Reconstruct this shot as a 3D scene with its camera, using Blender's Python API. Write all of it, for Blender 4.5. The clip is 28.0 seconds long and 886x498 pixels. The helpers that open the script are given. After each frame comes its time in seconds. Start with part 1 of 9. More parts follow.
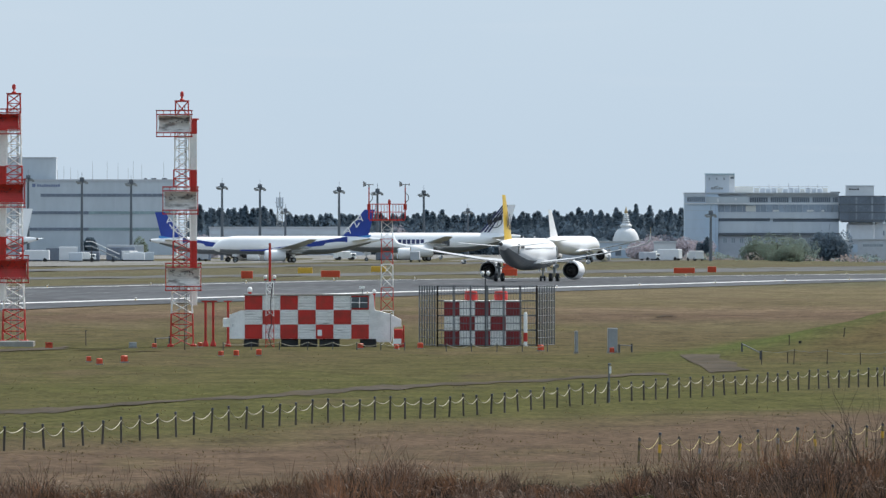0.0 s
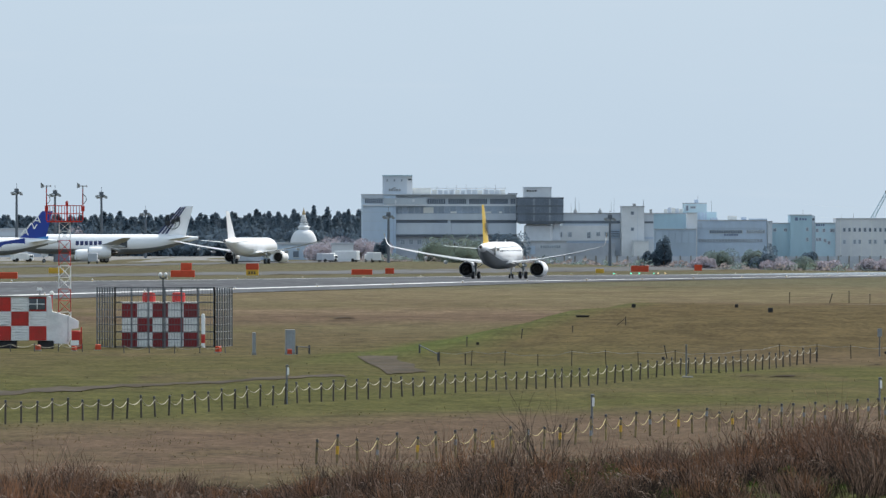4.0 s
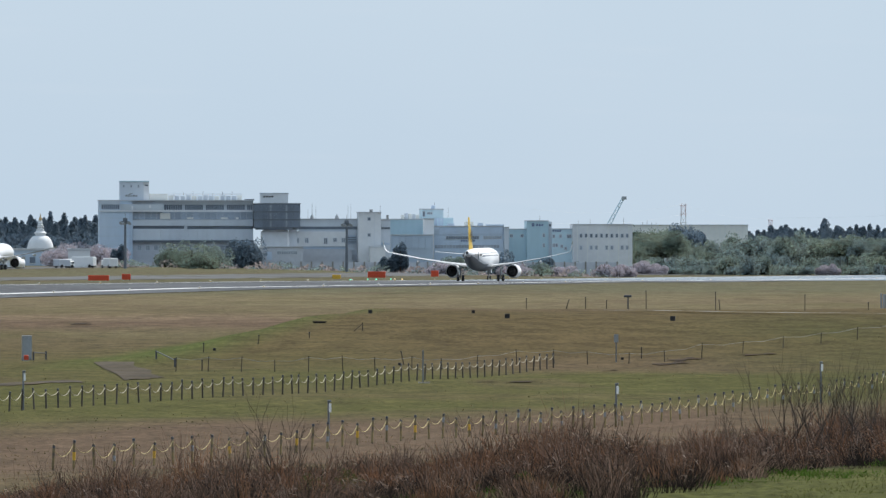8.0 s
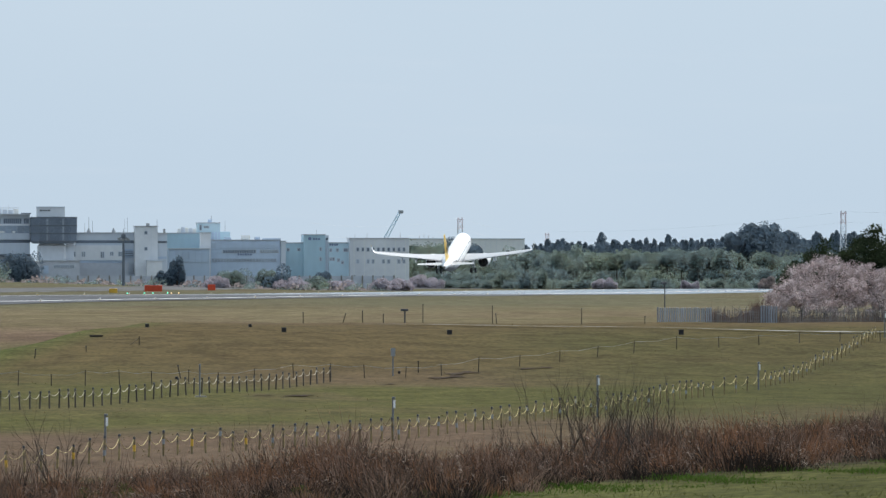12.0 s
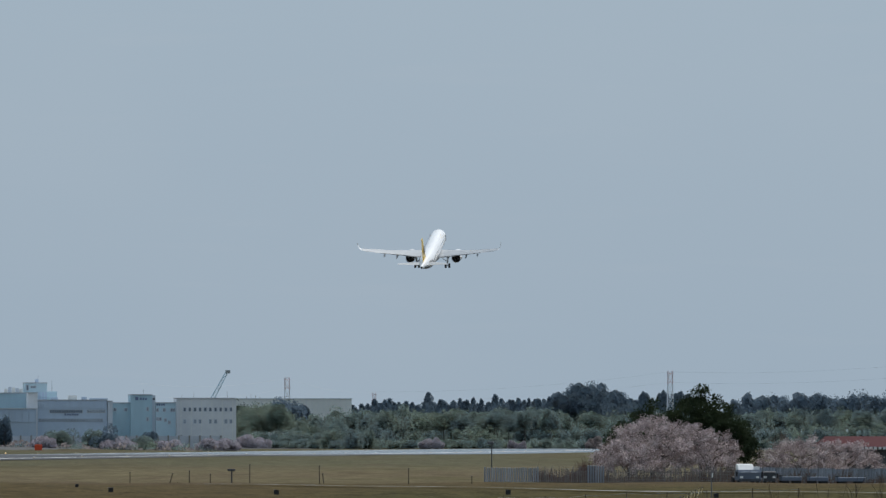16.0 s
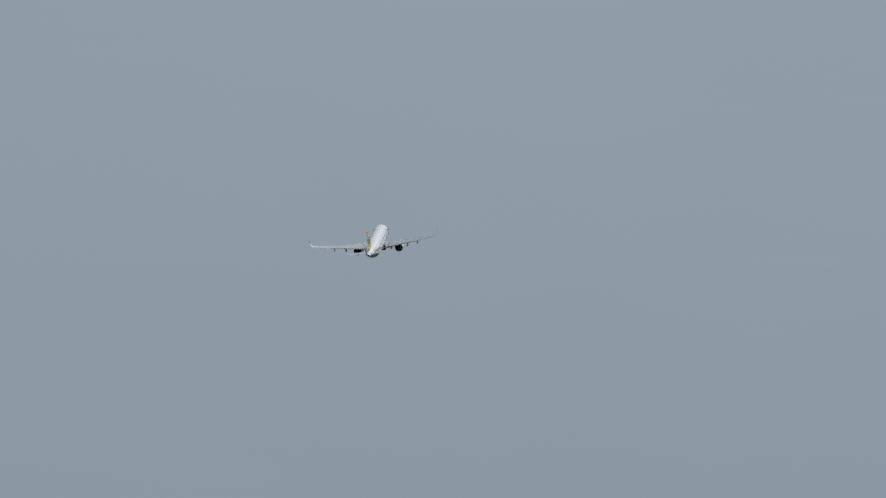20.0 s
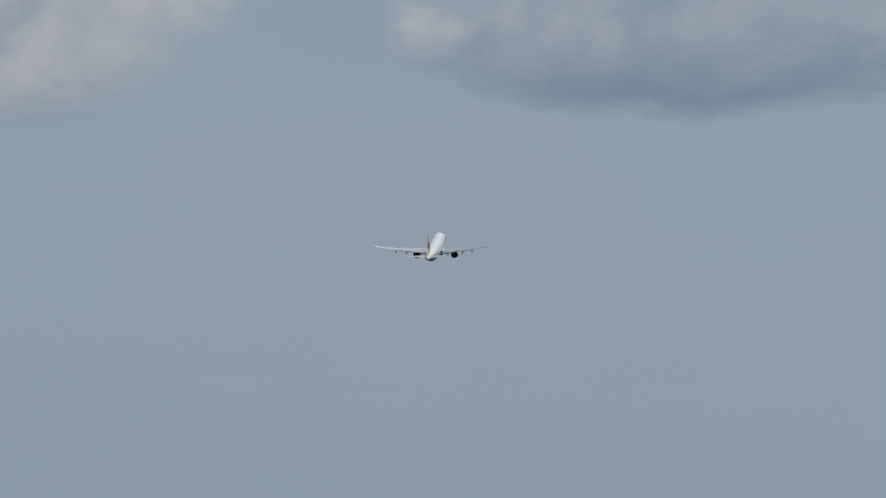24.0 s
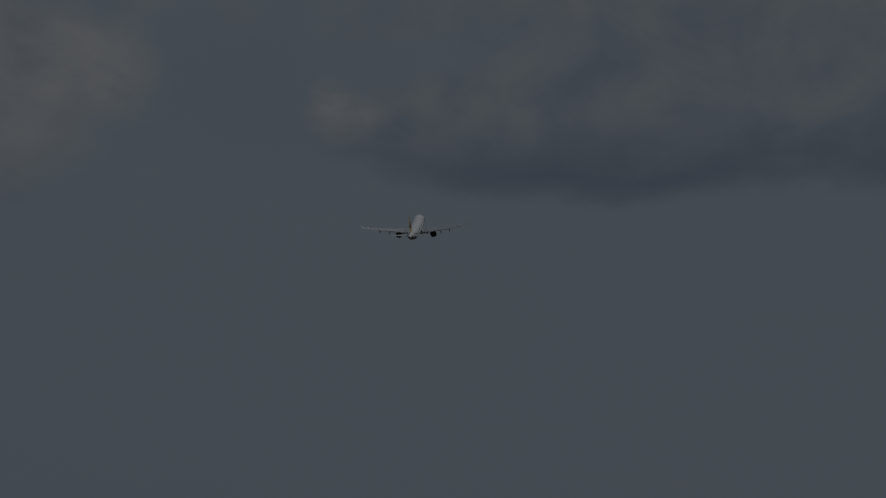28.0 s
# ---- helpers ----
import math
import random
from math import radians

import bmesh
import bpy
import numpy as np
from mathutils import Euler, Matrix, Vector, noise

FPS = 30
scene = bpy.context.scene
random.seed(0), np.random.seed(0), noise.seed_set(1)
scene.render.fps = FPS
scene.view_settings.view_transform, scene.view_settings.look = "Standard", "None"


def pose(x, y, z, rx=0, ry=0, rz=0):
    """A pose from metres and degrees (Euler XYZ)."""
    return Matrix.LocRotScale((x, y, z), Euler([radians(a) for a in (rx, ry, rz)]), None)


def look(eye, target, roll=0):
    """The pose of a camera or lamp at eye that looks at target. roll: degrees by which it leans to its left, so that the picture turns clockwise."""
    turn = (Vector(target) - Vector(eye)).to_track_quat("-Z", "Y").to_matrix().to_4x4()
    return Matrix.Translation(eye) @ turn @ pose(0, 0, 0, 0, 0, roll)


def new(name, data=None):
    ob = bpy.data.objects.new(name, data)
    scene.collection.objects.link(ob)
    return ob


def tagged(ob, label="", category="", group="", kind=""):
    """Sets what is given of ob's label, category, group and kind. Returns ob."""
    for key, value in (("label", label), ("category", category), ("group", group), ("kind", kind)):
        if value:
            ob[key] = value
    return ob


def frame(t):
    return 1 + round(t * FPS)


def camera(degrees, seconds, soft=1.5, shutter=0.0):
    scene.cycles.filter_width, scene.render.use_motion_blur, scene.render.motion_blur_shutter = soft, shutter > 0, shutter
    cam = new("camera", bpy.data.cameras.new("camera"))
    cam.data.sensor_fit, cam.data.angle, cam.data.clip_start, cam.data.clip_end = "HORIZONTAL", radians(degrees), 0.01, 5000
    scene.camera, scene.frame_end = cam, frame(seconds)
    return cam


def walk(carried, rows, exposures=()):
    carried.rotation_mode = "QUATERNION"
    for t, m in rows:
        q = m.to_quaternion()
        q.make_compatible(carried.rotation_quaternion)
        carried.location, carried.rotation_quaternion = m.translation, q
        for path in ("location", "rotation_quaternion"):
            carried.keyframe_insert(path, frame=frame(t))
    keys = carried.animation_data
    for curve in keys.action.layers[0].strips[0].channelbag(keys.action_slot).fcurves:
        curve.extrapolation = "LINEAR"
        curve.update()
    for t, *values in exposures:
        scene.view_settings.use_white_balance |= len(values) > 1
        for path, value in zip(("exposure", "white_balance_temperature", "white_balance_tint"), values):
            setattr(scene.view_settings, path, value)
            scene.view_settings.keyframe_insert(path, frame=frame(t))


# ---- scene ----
import itertools

cam = camera(4.678, 28.0, soft=1.4)
PAN = [  # seconds, heading to the right, tilt up (degrees)
    (0, -0.000, -0.096), (0.5, 0.205, -0.094), (1, 0.397, -0.094), (1.5, 0.594, -0.094), (2, 0.795, -0.094), (2.5, 1.051, -0.094),
    (3, 1.307, -0.089), (3.5, 1.512, -0.089), (5.5, 2.280, -0.078), (6, 2.477, -0.073), (6.5, 2.655, -0.067), (7, 2.810, -0.062),
    (7.5, 2.943, -0.057), (8, 3.093, -0.057), (8.5, 3.231, -0.057), (9, 3.363, -0.057), (9.5, 3.486, -0.057), (10, 3.610, -0.053),
    (10.5, 3.756, -0.053), (11, 3.930, -0.039), (11.5, 4.089, -0.016), (12, 4.272, 0.016), (12.5, 4.423, 0.053), (14.5, 4.816, 0.368),
    (15, 4.960, 0.496), (15.5, 5.083, 0.665), (16, 5.186, 0.861), (16.5, 5.273, 1.049), (17, 5.351, 1.236), (17.5, 5.419, 1.387),
    (18, 5.515, 1.496), (18.5, 5.679, 1.602), (19, 5.825, 1.647), (19.5, 5.944, 1.722), (20, 6.034, 1.802), (20.5, 6.082, 1.901),
    (21, 6.123, 2.020), (21.5, 6.153, 2.104), (23.5, 6.261, 2.459), (24, 6.288, 2.510), (24.5, 6.317, 2.560), (25, 6.350, 2.605),
    (25.5, 6.386, 2.653), (26, 6.428, 2.683), (26.5, 6.508, 2.716), (27, 6.586, 2.781), (27.5, 6.667, 2.868), (28, 6.729, 2.963),
    ]
FLIGHT = [  # seconds, x, y, z, nose up, bank, heading (degrees)
    (0, 11.4, 1477.4, 1.00, 0.0, -0.0, 10.6), (0.5, 16.7, 1504.5, 0.97, 0.0, -0.0, 10.6), (1, 22.5, 1533.0, 0.91, 0.0, -0.0, 10.6),
    (2, 34.6, 1594.2, 0.78, 0.0, -0.0, 10.6), (3, 47.8, 1660.1, 0.64, 0.0, -0.0, 10.6), (3.5, 54.0, 1694.6, 0.57, 0.0, -0.0, 10.6),
    (4.5, 67.3, 1766.3, 0.42, 0.0, -0.0, 10.6), (5.5, 81.5, 1840.8, 0.26, 0.0, -0.0, 10.6), (6, 88.0, 1879.0, 0.18, 0.0, -0.0, 10.6),
    (7, 102.8, 1956.8, 0.15, 0.0, -0.0, 10.6), (8, 117.1, 2036.1, 0.15, 0.2, -0.0, 10.6), (9, 132.0, 2116.3, 0.08, 1.6, -0.0, 10.6), (9.5, 139.95, 2156.6, 0.08, 4.2, -0.0, 10.6),
    (10, 147.9, 2197.0, 0.02, 6.2, -0.0, 10.6), (10.5, 155.9, 2237.5, 0.45, 7.6, -0.0, 11.0), (11, 163.8, 2277.9, 1.25, 10.0, -0.3, 11.4),
    (11.5, 171.4, 2318.3, 1.74, 11.0, -1.0, 11.5), (12, 179.1, 2358.7, 3.66, 11.8, -1.0, 11.6), (12.5, 186.9, 2398.9, 6.92, 13.2, -1.0, 11.8),
    (13.5, 202.3, 2478.9, 15.17, 15.4, -0.5, 12.0), (14.5, 217.7, 2558.3, 24.74, 16.3, -0.1, 12.2), (15, 225.5, 2597.7, 30.48, 16.2, -0.0, 12.4),
    (15.5, 232.7, 2636.8, 37.12, 16.2, -0.0, 12.5), (16, 240.2, 2675.8, 43.97, 16.1, -0.0, 12.6), (17, 255.4, 2753.0, 57.90, 16.0, -0.0, 12.8),
    (18, 270.0, 2829.4, 71.68, 15.9, -1.1, 13.0), (19, 284.5, 2904.9, 86.54, 15.7, -4.0, 13.2), (20, 297.0, 2980.1, 100.04, 15.6, -5.2, 13.4),
    (21, 313.8, 3054.3, 111.12, 15.5, -4.6, 13.3), (21.5, 322.3, 3091.3, 117.62, 15.5, -4.8, 13.2), (22.5, 337.6, 3165.4, 130.33, 15.4, -2.5, 13.1),
    (23.5, 352.1, 3239.9, 143.04, 15.3, -0.6, 13.0), (24, 358.7, 3277.4, 148.79, 15.3, -0.0, 12.9), (25, 371.8, 3353.2, 160.61, 15.2, -0.0, 12.8),
    (26, 385.3, 3430.4, 172.89, 15.2, -1.4, 12.8), (27, 399.7, 3509.3, 185.36, 15.1, -1.4, 12.7), (28, 414.5, 3590.6, 198.01, 15.0, -1.0, 12.6),
    ]

EXPOSURES = [(0, 0, 6500, 10), (12.5, 0, 6500, 10), (14.5, -0.34, 6450, 10), (16, -0.66, 6330, 9), (17, -0.89, 6400, 9.5), (18, -1.05, 6420, 10), (19.5, -1.08, 6430, 10), (21.5, -1.1, 6420, 10),
             (24, -1.08, 6420, 11), (25, -1.05, 6420, 11), (26, -1.03, 6400, 11), (26.5, -1.1, 6380, 12), (27, -1.66, 6350, 12), (27.5, -2.5, 6380, 12), (28, -3.37, 6420, 11)]
EYE = 7.9  # height of the lens over the field, on the bank from which it films
walk(cam, [(t, pose(0, 0, EYE, 90 + up, 0, -right)) for t, right, up in PAN], EXPOSURES)

# ---- sky and sun ----
SUN_SIDE, SUN_UP = 40.0, 54.0  # degrees to the right of the first view, and above the horizon
world = bpy.data.worlds.new("sky")
scene.world = world
world.use_nodes = True
wn, wl = world.node_tree.nodes, world.node_tree.links
wn.clear()


def wnode(kind, **kw):
    n = wn.new(kind)
    for k, v in kw.items():
        n.inputs[k].default_value = v
    return n


sky = wn.new("ShaderNodeTexSky")
sky.sky_type, sky.sun_disc = "NISHITA", False
sky.sun_elevation, sky.sun_rotation = radians(SUN_UP), radians(SUN_SIDE)
sky.air_density, sky.dust_density, sky.ozone_density = 1.0, 2.0, 1.5
coord = wn.new("ShaderNodeTexCoord")
split = wn.new("ShaderNodeSeparateXYZ")
wl.new(coord.outputs["Generated"], split.inputs[0])


def wmath(op, a, b=None, clamp=False):
    n = wn.new("ShaderNodeMath")
    n.operation, n.use_clamp = op, clamp
    for i, v in enumerate((a, b)):
        if v is None:
            continue
        if isinstance(v, (int, float)):
            n.inputs[i].default_value = v
        else:
            wl.new(v, n.inputs[i])
    return n.outputs[0]


def wmix(fac, a, b):
    n = wn.new("ShaderNodeMix")
    n.data_type = "RGBA"
    for sock, v in ((n.inputs[0], fac), (n.inputs[6], a), (n.inputs[7], b)):
        if isinstance(v, (int, float)):
            sock.default_value = v
        elif isinstance(v, tuple):
            sock.default_value = (*v, 1)
        else:
            wl.new(v, sock)
    return n.outputs[2]


def wsmooth(v, lo, hi):
    n = wn.new("ShaderNodeMapRange")
    n.interpolation_type = "SMOOTHSTEP"
    wl.new(v, n.inputs[0])
    n.inputs[1].default_value, n.inputs[2].default_value = lo, hi
    return n.outputs[0]


# a thin even veil of high cloud over the blue, and heaped clouds low over the hills to the south
veil = wmix(0.82, sky.outputs[0], (5.35, 6.8, 8.3))
az = wmath("MULTIPLY", wmath("ARCTAN2", split.outputs[0], split.outputs[1]), 57.29578)   # degrees to the right
el = wmath("MULTIPLY", wmath("ARCSINE", split.outputs[2]), 57.29578)                     # degrees up
where = wn.new("ShaderNodeCombineXYZ")
wl.new(az, where.inputs[0])
wl.new(wmath("MULTIPLY", el, 1.5), where.inputs[1])
billow = wnode("ShaderNodeTexNoise", Scale=1.9, Detail=8.0, Roughness=0.6, Distortion=0.3)
wl.new(where.outputs[0], billow.inputs["Vector"])
broad = wnode("ShaderNodeTexNoise", Scale=0.35, Detail=3.0, Roughness=0.5)
wl.new(where.outputs[0], broad.inputs["Vector"])
puff = wmath("SUBTRACT", billow.outputs["Fac"], 0.5)


def bank(a0, e0, ra, re, lump=1.0):
    """One heap of cloud: 1 in its middle, 0 outside an uneven rim."""
    u = wmath("DIVIDE", wmath("SUBTRACT", az, a0), ra)
    v = wmath("DIVIDE", wmath("SUBTRACT", el, e0), re)
    r = wmath("ADD", wmath("MULTIPLY", u, u), wmath("MULTIPLY", v, v))
    return wmath("SUBTRACT", 1.0, wmath("ADD", r, wmath("MULTIPLY", puff, -2.2 * lump)))
def cloud_noise(da, de, scale, detail=7.0):
    at_ = wn.new("ShaderNodeCombineXYZ")
    wl.new(wmath("ADD", az, da), at_.inputs[0])
    wl.new(wmath("ADD", wmath("MULTIPLY", el, 1.25), de), at_.inputs[1])
    t = wnode("ShaderNodeTexNoise", Scale=scale, Detail=detail, Roughness=0.58, Distortion=0.4)
    wl.new(at_.outputs[0], t.inputs["Vector"])
    return t.outputs["Fac"]


# heaps: middle (degrees right, degrees up), half width and half height, unevenness
grey_heap = wmath("MAXIMUM", wmath("MAXIMUM", bank(7.5, 3.60, 1.5, 0.41, 0.38), bank(9.5, 3.66, 1.5, 0.42, 0.5)), bank(8.4, 3.78, 1.7, 0.52, 0.7))
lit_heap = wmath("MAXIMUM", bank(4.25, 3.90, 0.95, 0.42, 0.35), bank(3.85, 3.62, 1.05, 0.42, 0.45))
fray = wmath("MULTIPLY", wmath("SUBTRACT", cloud_noise(1, 2, 3.5, 4.0), 0.5), 1.8)
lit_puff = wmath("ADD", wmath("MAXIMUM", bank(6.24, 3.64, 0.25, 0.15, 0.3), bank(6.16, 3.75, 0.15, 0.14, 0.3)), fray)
left_shade = bank(3.95, 3.30, 0.6, 0.16, 0.8)
top_heap = wmath("MAXIMUM", bank(8.3, 4.55, 3.2, 0.6), bank(4.6, 4.8, 2.2, 0.55))
gap = bank(5.65, 3.78, 0.5, 0.45, 1.0)
# tops that face the light are paler than hollows and bases
relief = wmath("MULTIPLY", wmath("SUBTRACT", cloud_noise(0, 0, 1.3, 4.5), cloud_noise(-0.12, 0.15, 1.3, 5.5)), 3.8)
glow = wmath("ADD", wmath("ADD", relief, wmath("MULTIPLY", wmath("SUBTRACT", cloud_noise(3, 7, 0.8, 3.0), 0.5), 1.5)), 0.5, True)
base = wsmooth(wmath("ADD", el, wmath("MULTIPLY", puff, 0.4)), 3.18, 3.78)
grey_col = wmix(base, (3.15, 4.15, 5.6), wmix(glow, (4.6, 5.6, 6.8), (6.2, 7.0, 7.8)))
rim = wmath("ADD", wmath("MULTIPLY", glow, 0.75), wmath("MULTIPLY", wsmooth(az, 4.2, 5.0), 0.45), True)
lit_col = wmix(rim, (5.7, 6.5, 7.4), (8.3, 8.6, 8.9))
col = wmix(wmath("MULTIPLY", wsmooth(broad.outputs["Fac"], 0.35, 0.7), 0.10), veil, (6.6, 7.3, 7.9))
col = wmix(wmath("MULTIPLY", wsmooth(top_heap, -0.6, 0.9), 0.7), col, wmix(glow, (4.9, 5.8, 6.8), (6.9, 7.4, 7.9)))
col = wmix(wmath("MULTIPLY", wsmooth(gap, -0.6, 1.1), 0.22), col, (4.3, 5.4, 6.6))
col = wmix(wmath("MULTIPLY", wsmooth(left_shade, -0.5, 0.9), 0.4), col, (4.0, 5.0, 6.2))
col = wmix(wmath("MULTIPLY", wsmooth(grey_heap, -0.15, 0.6), 0.9), col, grey_col)
col = wmix(wmath("MULTIPLY", wsmooth(wmath("ADD", lit_heap, wmath("MULTIPLY", fray, 0.35)), -0.35, 0.7), 0.85), col, lit_col)
col = wmix(wmath("MULTIPLY", wsmooth(lit_puff, -0.2, 1.3), 0.85), col, wmix(wsmooth(wmath("SUBTRACT", cloud_noise(0, 0, 3.0, 3.0), cloud_noise(-0.06, 0.08, 3.0, 3.0)), -0.16, 0.14), (6.3, 7.0, 7.8), (8.1, 8.5, 9.0)))

# faint lit streaks low in the veil
sv = wn.new("ShaderNodeCombineXYZ")
wl.new(wmath("MULTIPLY", az, 1.1), sv.inputs[0])
wl.new(wmath("MULTIPLY", el, 12.0), sv.inputs[1])
streak = wnode("ShaderNodeTexNoise", Scale=0.6, Detail=4.0)
wl.new(sv.outputs[0], streak.inputs["Vector"])
col = wmix(wmath("MULTIPLY", wsmooth(streak.outputs["Fac"], 0.55, 0.78), 0.05), col, (7.6, 7.6, 7.9))
back = wnode("ShaderNodeBackground", Strength=0.108)
wl.new(col, back.inputs[0])
wout = wn.new("ShaderNodeOutputWorld")
wl.new(back.outputs[0], wout.inputs[0])

sun_lamp = new("sun", bpy.data.lights.new("sun", "SUN"))
sun_lamp.data.energy, sun_lamp.data.angle, sun_lamp.data.color = 5.0, radians(0.8), (1.0, 0.95, 0.88)
to_sun = Vector((math.sin(radians(SUN_SIDE)) * math.cos(radians(SUN_UP)), math.cos(radians(SUN_SIDE)) * math.cos(radians(SUN_UP)),
                 math.sin(radians(SUN_UP))))
sun_lamp.matrix_world = look(to_sun * 300, (0, 0, 0))

# ---- materials ----
def mat(name, base, rough=0.6, metal=0.0, var=0.12, scale=2.0, bump=0.0, bscale=20.0, spec=0.5, second=None, mix=(0.45, 0.6), stretch=(1, 1, 1),
        emit=None, per_object=0.0, alpha=None):
    """A painted, cast or natural surface: a base colour that drifts over two scales, a second colour in patches, fine relief."""
    m = bpy.data.materials.new(name)
    m.use_nodes = True
    n, l = m.node_tree.nodes, m.node_tree.links
    p = n["Principled BSDF"]
    p.inputs["Roughness"].default_value, p.inputs["Metallic"].default_value = rough, metal
    p.inputs["Specular IOR Level"].default_value = spec
    tc = n.new("ShaderNodeTexCoord")
    mp = n.new("ShaderNodeMapping")
    mp.inputs["Scale"].default_value = stretch
    l.new(tc.outputs["Object"], mp.inputs[0])
    def noise_at(s, detail=5.0):
        t = n.new("ShaderNodeTexNoise")
        t.inputs["Scale"].default_value, t.inputs["Detail"].default_value = s, detail
        l.new(mp.outputs[0], t.inputs["Vector"])
        return t.outputs["Fac"]
    def ramp(v, lo, hi, a, b):
        r = n.new("ShaderNodeMapRange")
        l.new(v, r.inputs[0])
        for i, q in zip((1, 2, 3, 4), (lo, hi, a, b)):
            r.inputs[i].default_value = q
        return r.outputs[0]
    def mixc(f, a, b, kind="MIX"):
        x = n.new("ShaderNodeMix")
        x.data_type, x.blend_type = "RGBA", kind
        for s, v in ((x.inputs[0], f), (x.inputs[6], a), (x.inputs[7], b)):
            if isinstance(v, (int, float)):
                s.default_value = v
            elif isinstance(v, tuple):
                s.default_value = (*v, 1)
            else:
                l.new(v, s)
        return x.outputs[2]
    c = tuple(base)
    if second:
        c = mixc(ramp(noise_at(scale), mix[0], mix[1], 0, 1), tuple(base), tuple(second))
    coarse = ramp(noise_at(scale * 0.6 + 0.01), 0.3, 0.7, 1 - var, 1 + var)
    fine = ramp(noise_at(scale * 9), 0.3, 0.7, 1 - var * 0.7, 1 + var * 0.7)
    k = n.new("ShaderNodeMath")
    k.operation = "MULTIPLY"
    l.new(coarse, k.inputs[0])
    l.new(fine, k.inputs[1])
    v = k.outputs[0]
    if per_object:
        oi = n.new("ShaderNodeObjectInfo")
        k2 = n.new("ShaderNodeMath")
        k2.operation = "MULTIPLY"
        l.new(v, k2.inputs[0])
        l.new(ramp(oi.outputs["Random"], 0, 1, 1 - per_object, 1 + per_object), k2.inputs[1])
        v = k2.outputs[0]
    comb = n.new("ShaderNodeCombineColor")
    for i in range(3):
        l.new(v, comb.inputs[i])
    l.new(mixc(1.0, c, comb.outputs[0], "MULTIPLY"), p.inputs["Base Color"])
    if bump:
        b = n.new("ShaderNodeBump")
        b.inputs["Strength"].default_value, b.inputs["Distance"].default_value = 1.0, bump
        l.new(noise_at(bscale, 3.0), b.inputs["Height"])
        l.new(b.outputs[0], p.inputs["Normal"])
    if emit:
        p.inputs["Emission Color"].default_value, p.inputs["Emission Strength"].default_value = (*emit[0], 1), emit[1]
    return m


def leafy(name, base, second, scale=0.4, var=0.25, translucent=0.25, each=0.27, soft=0.0, see_through=0.5):
    """Leaves: colour by clump and by leaf, with some light coming through them."""
    m = mat(name, base, rough=0.75, var=var, scale=scale, second=second, mix=(0.4, 0.62), spec=0.05)
    n, l = m.node_tree.nodes, m.node_tree.links
    p = n["Principled BSDF"]
    src = p.inputs["Base Color"].links[0].from_socket
    geo = n.new("ShaderNodeNewGeometry")
    hsv = n.new("ShaderNodeHueSaturation")
    mr = n.new("ShaderNodeMapRange")
    mr.inputs[3].default_value, mr.inputs[4].default_value = 1 - each, 1 + each
    l.new(geo.outputs["Random Per Island"], mr.inputs[0])
    l.new(mr.outputs[0], hsv.inputs["Value"])
    l.new(src, hsv.inputs["Color"])
    l.new(hsv.outputs[0], p.inputs["Base Color"])
    tr = n.new("ShaderNodeBsdfTranslucent")
    l.new(hsv.outputs[0], tr.inputs[0])
    if soft:  # normals bent one fixed way, so haze's flat shading is put into far crowns
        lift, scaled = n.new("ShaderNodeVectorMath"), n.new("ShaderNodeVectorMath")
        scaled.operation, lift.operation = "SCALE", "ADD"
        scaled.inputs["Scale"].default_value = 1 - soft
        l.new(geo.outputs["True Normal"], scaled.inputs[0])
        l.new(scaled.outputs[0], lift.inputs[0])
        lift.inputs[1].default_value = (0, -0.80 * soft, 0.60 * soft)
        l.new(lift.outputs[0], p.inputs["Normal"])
    mx = n.new("ShaderNodeMixShader")
    mx.inputs[0].default_value = translucent
    l.new(p.outputs[0], mx.inputs[1])
    l.new(tr.outputs[0], mx.inputs[2])
    last = mx
    if soft:  # part transparency softens shadows and pales far crowns, as haze would
        gap, last = n.new("ShaderNodeBsdfTransparent"), n.new("ShaderNodeMixShader")
        last.inputs[0].default_value = see_through
        l.new(mx.outputs[0], last.inputs[1])
        l.new(gap.outputs[0], last.inputs[2])
    l.new(last.outputs[0], n["Material Output"].inputs[0])
    return m


RED = mat("red_paint", (0.52, 0.024, 0.016), rough=0.5, var=0.12, scale=1.2, second=(0.40, 0.03, 0.018), bump=0.002)
WHITE = mat("white_paint", (0.87, 0.87, 0.85), rough=0.55, var=0.09, scale=1.0, second=(0.72, 0.72, 0.70), mix=(0.5, 0.75))
WORN_WHITE = mat("worn_white_paint", (0.86, 0.86, 0.83), rough=0.7, var=0.12, scale=1.6, second=(0.40, 0.39, 0.37), mix=(0.60, 0.70),
                 bump=0.02, bscale=3.0, stretch=(0.7, 1, 5))
DISH_WHITE = mat("weathered_white_dish", (0.70, 0.69, 0.65), rough=0.7, var=0.15, scale=1.3, second=(0.26, 0.25, 0.23), mix=(0.50, 0.62), bump=0.02, bscale=3.0, stretch=(0.8, 1, 2.5))
# dark groove colour stands in for shade between the hut panels' ribs
PANEL_GAP = mat("shaded_panel_groove", (0.33, 0.33, 0.32), rough=0.9, var=0.2, scale=2)
BOX_BLUE = mat("dark_blue_grey_container", (0.17, 0.20, 0.25), rough=0.7, var=0.12, scale=0.4, per_object=0.15)
# the cabinet's red, darkened for the shade behind its steel screen
SHADED_RED = mat("shaded_red_paint", (0.26, 0.016, 0.020), rough=0.55, var=0.12, scale=1.2, second=(0.20, 0.016, 0.018))
# lighter copies of dark glass and dark steel, with distance haze in the colour
FAR_GLASS = mat("hazed_dark_glass", (0.15, 0.185, 0.235), rough=0.3, var=0.15, scale=0.3, spec=0.5)
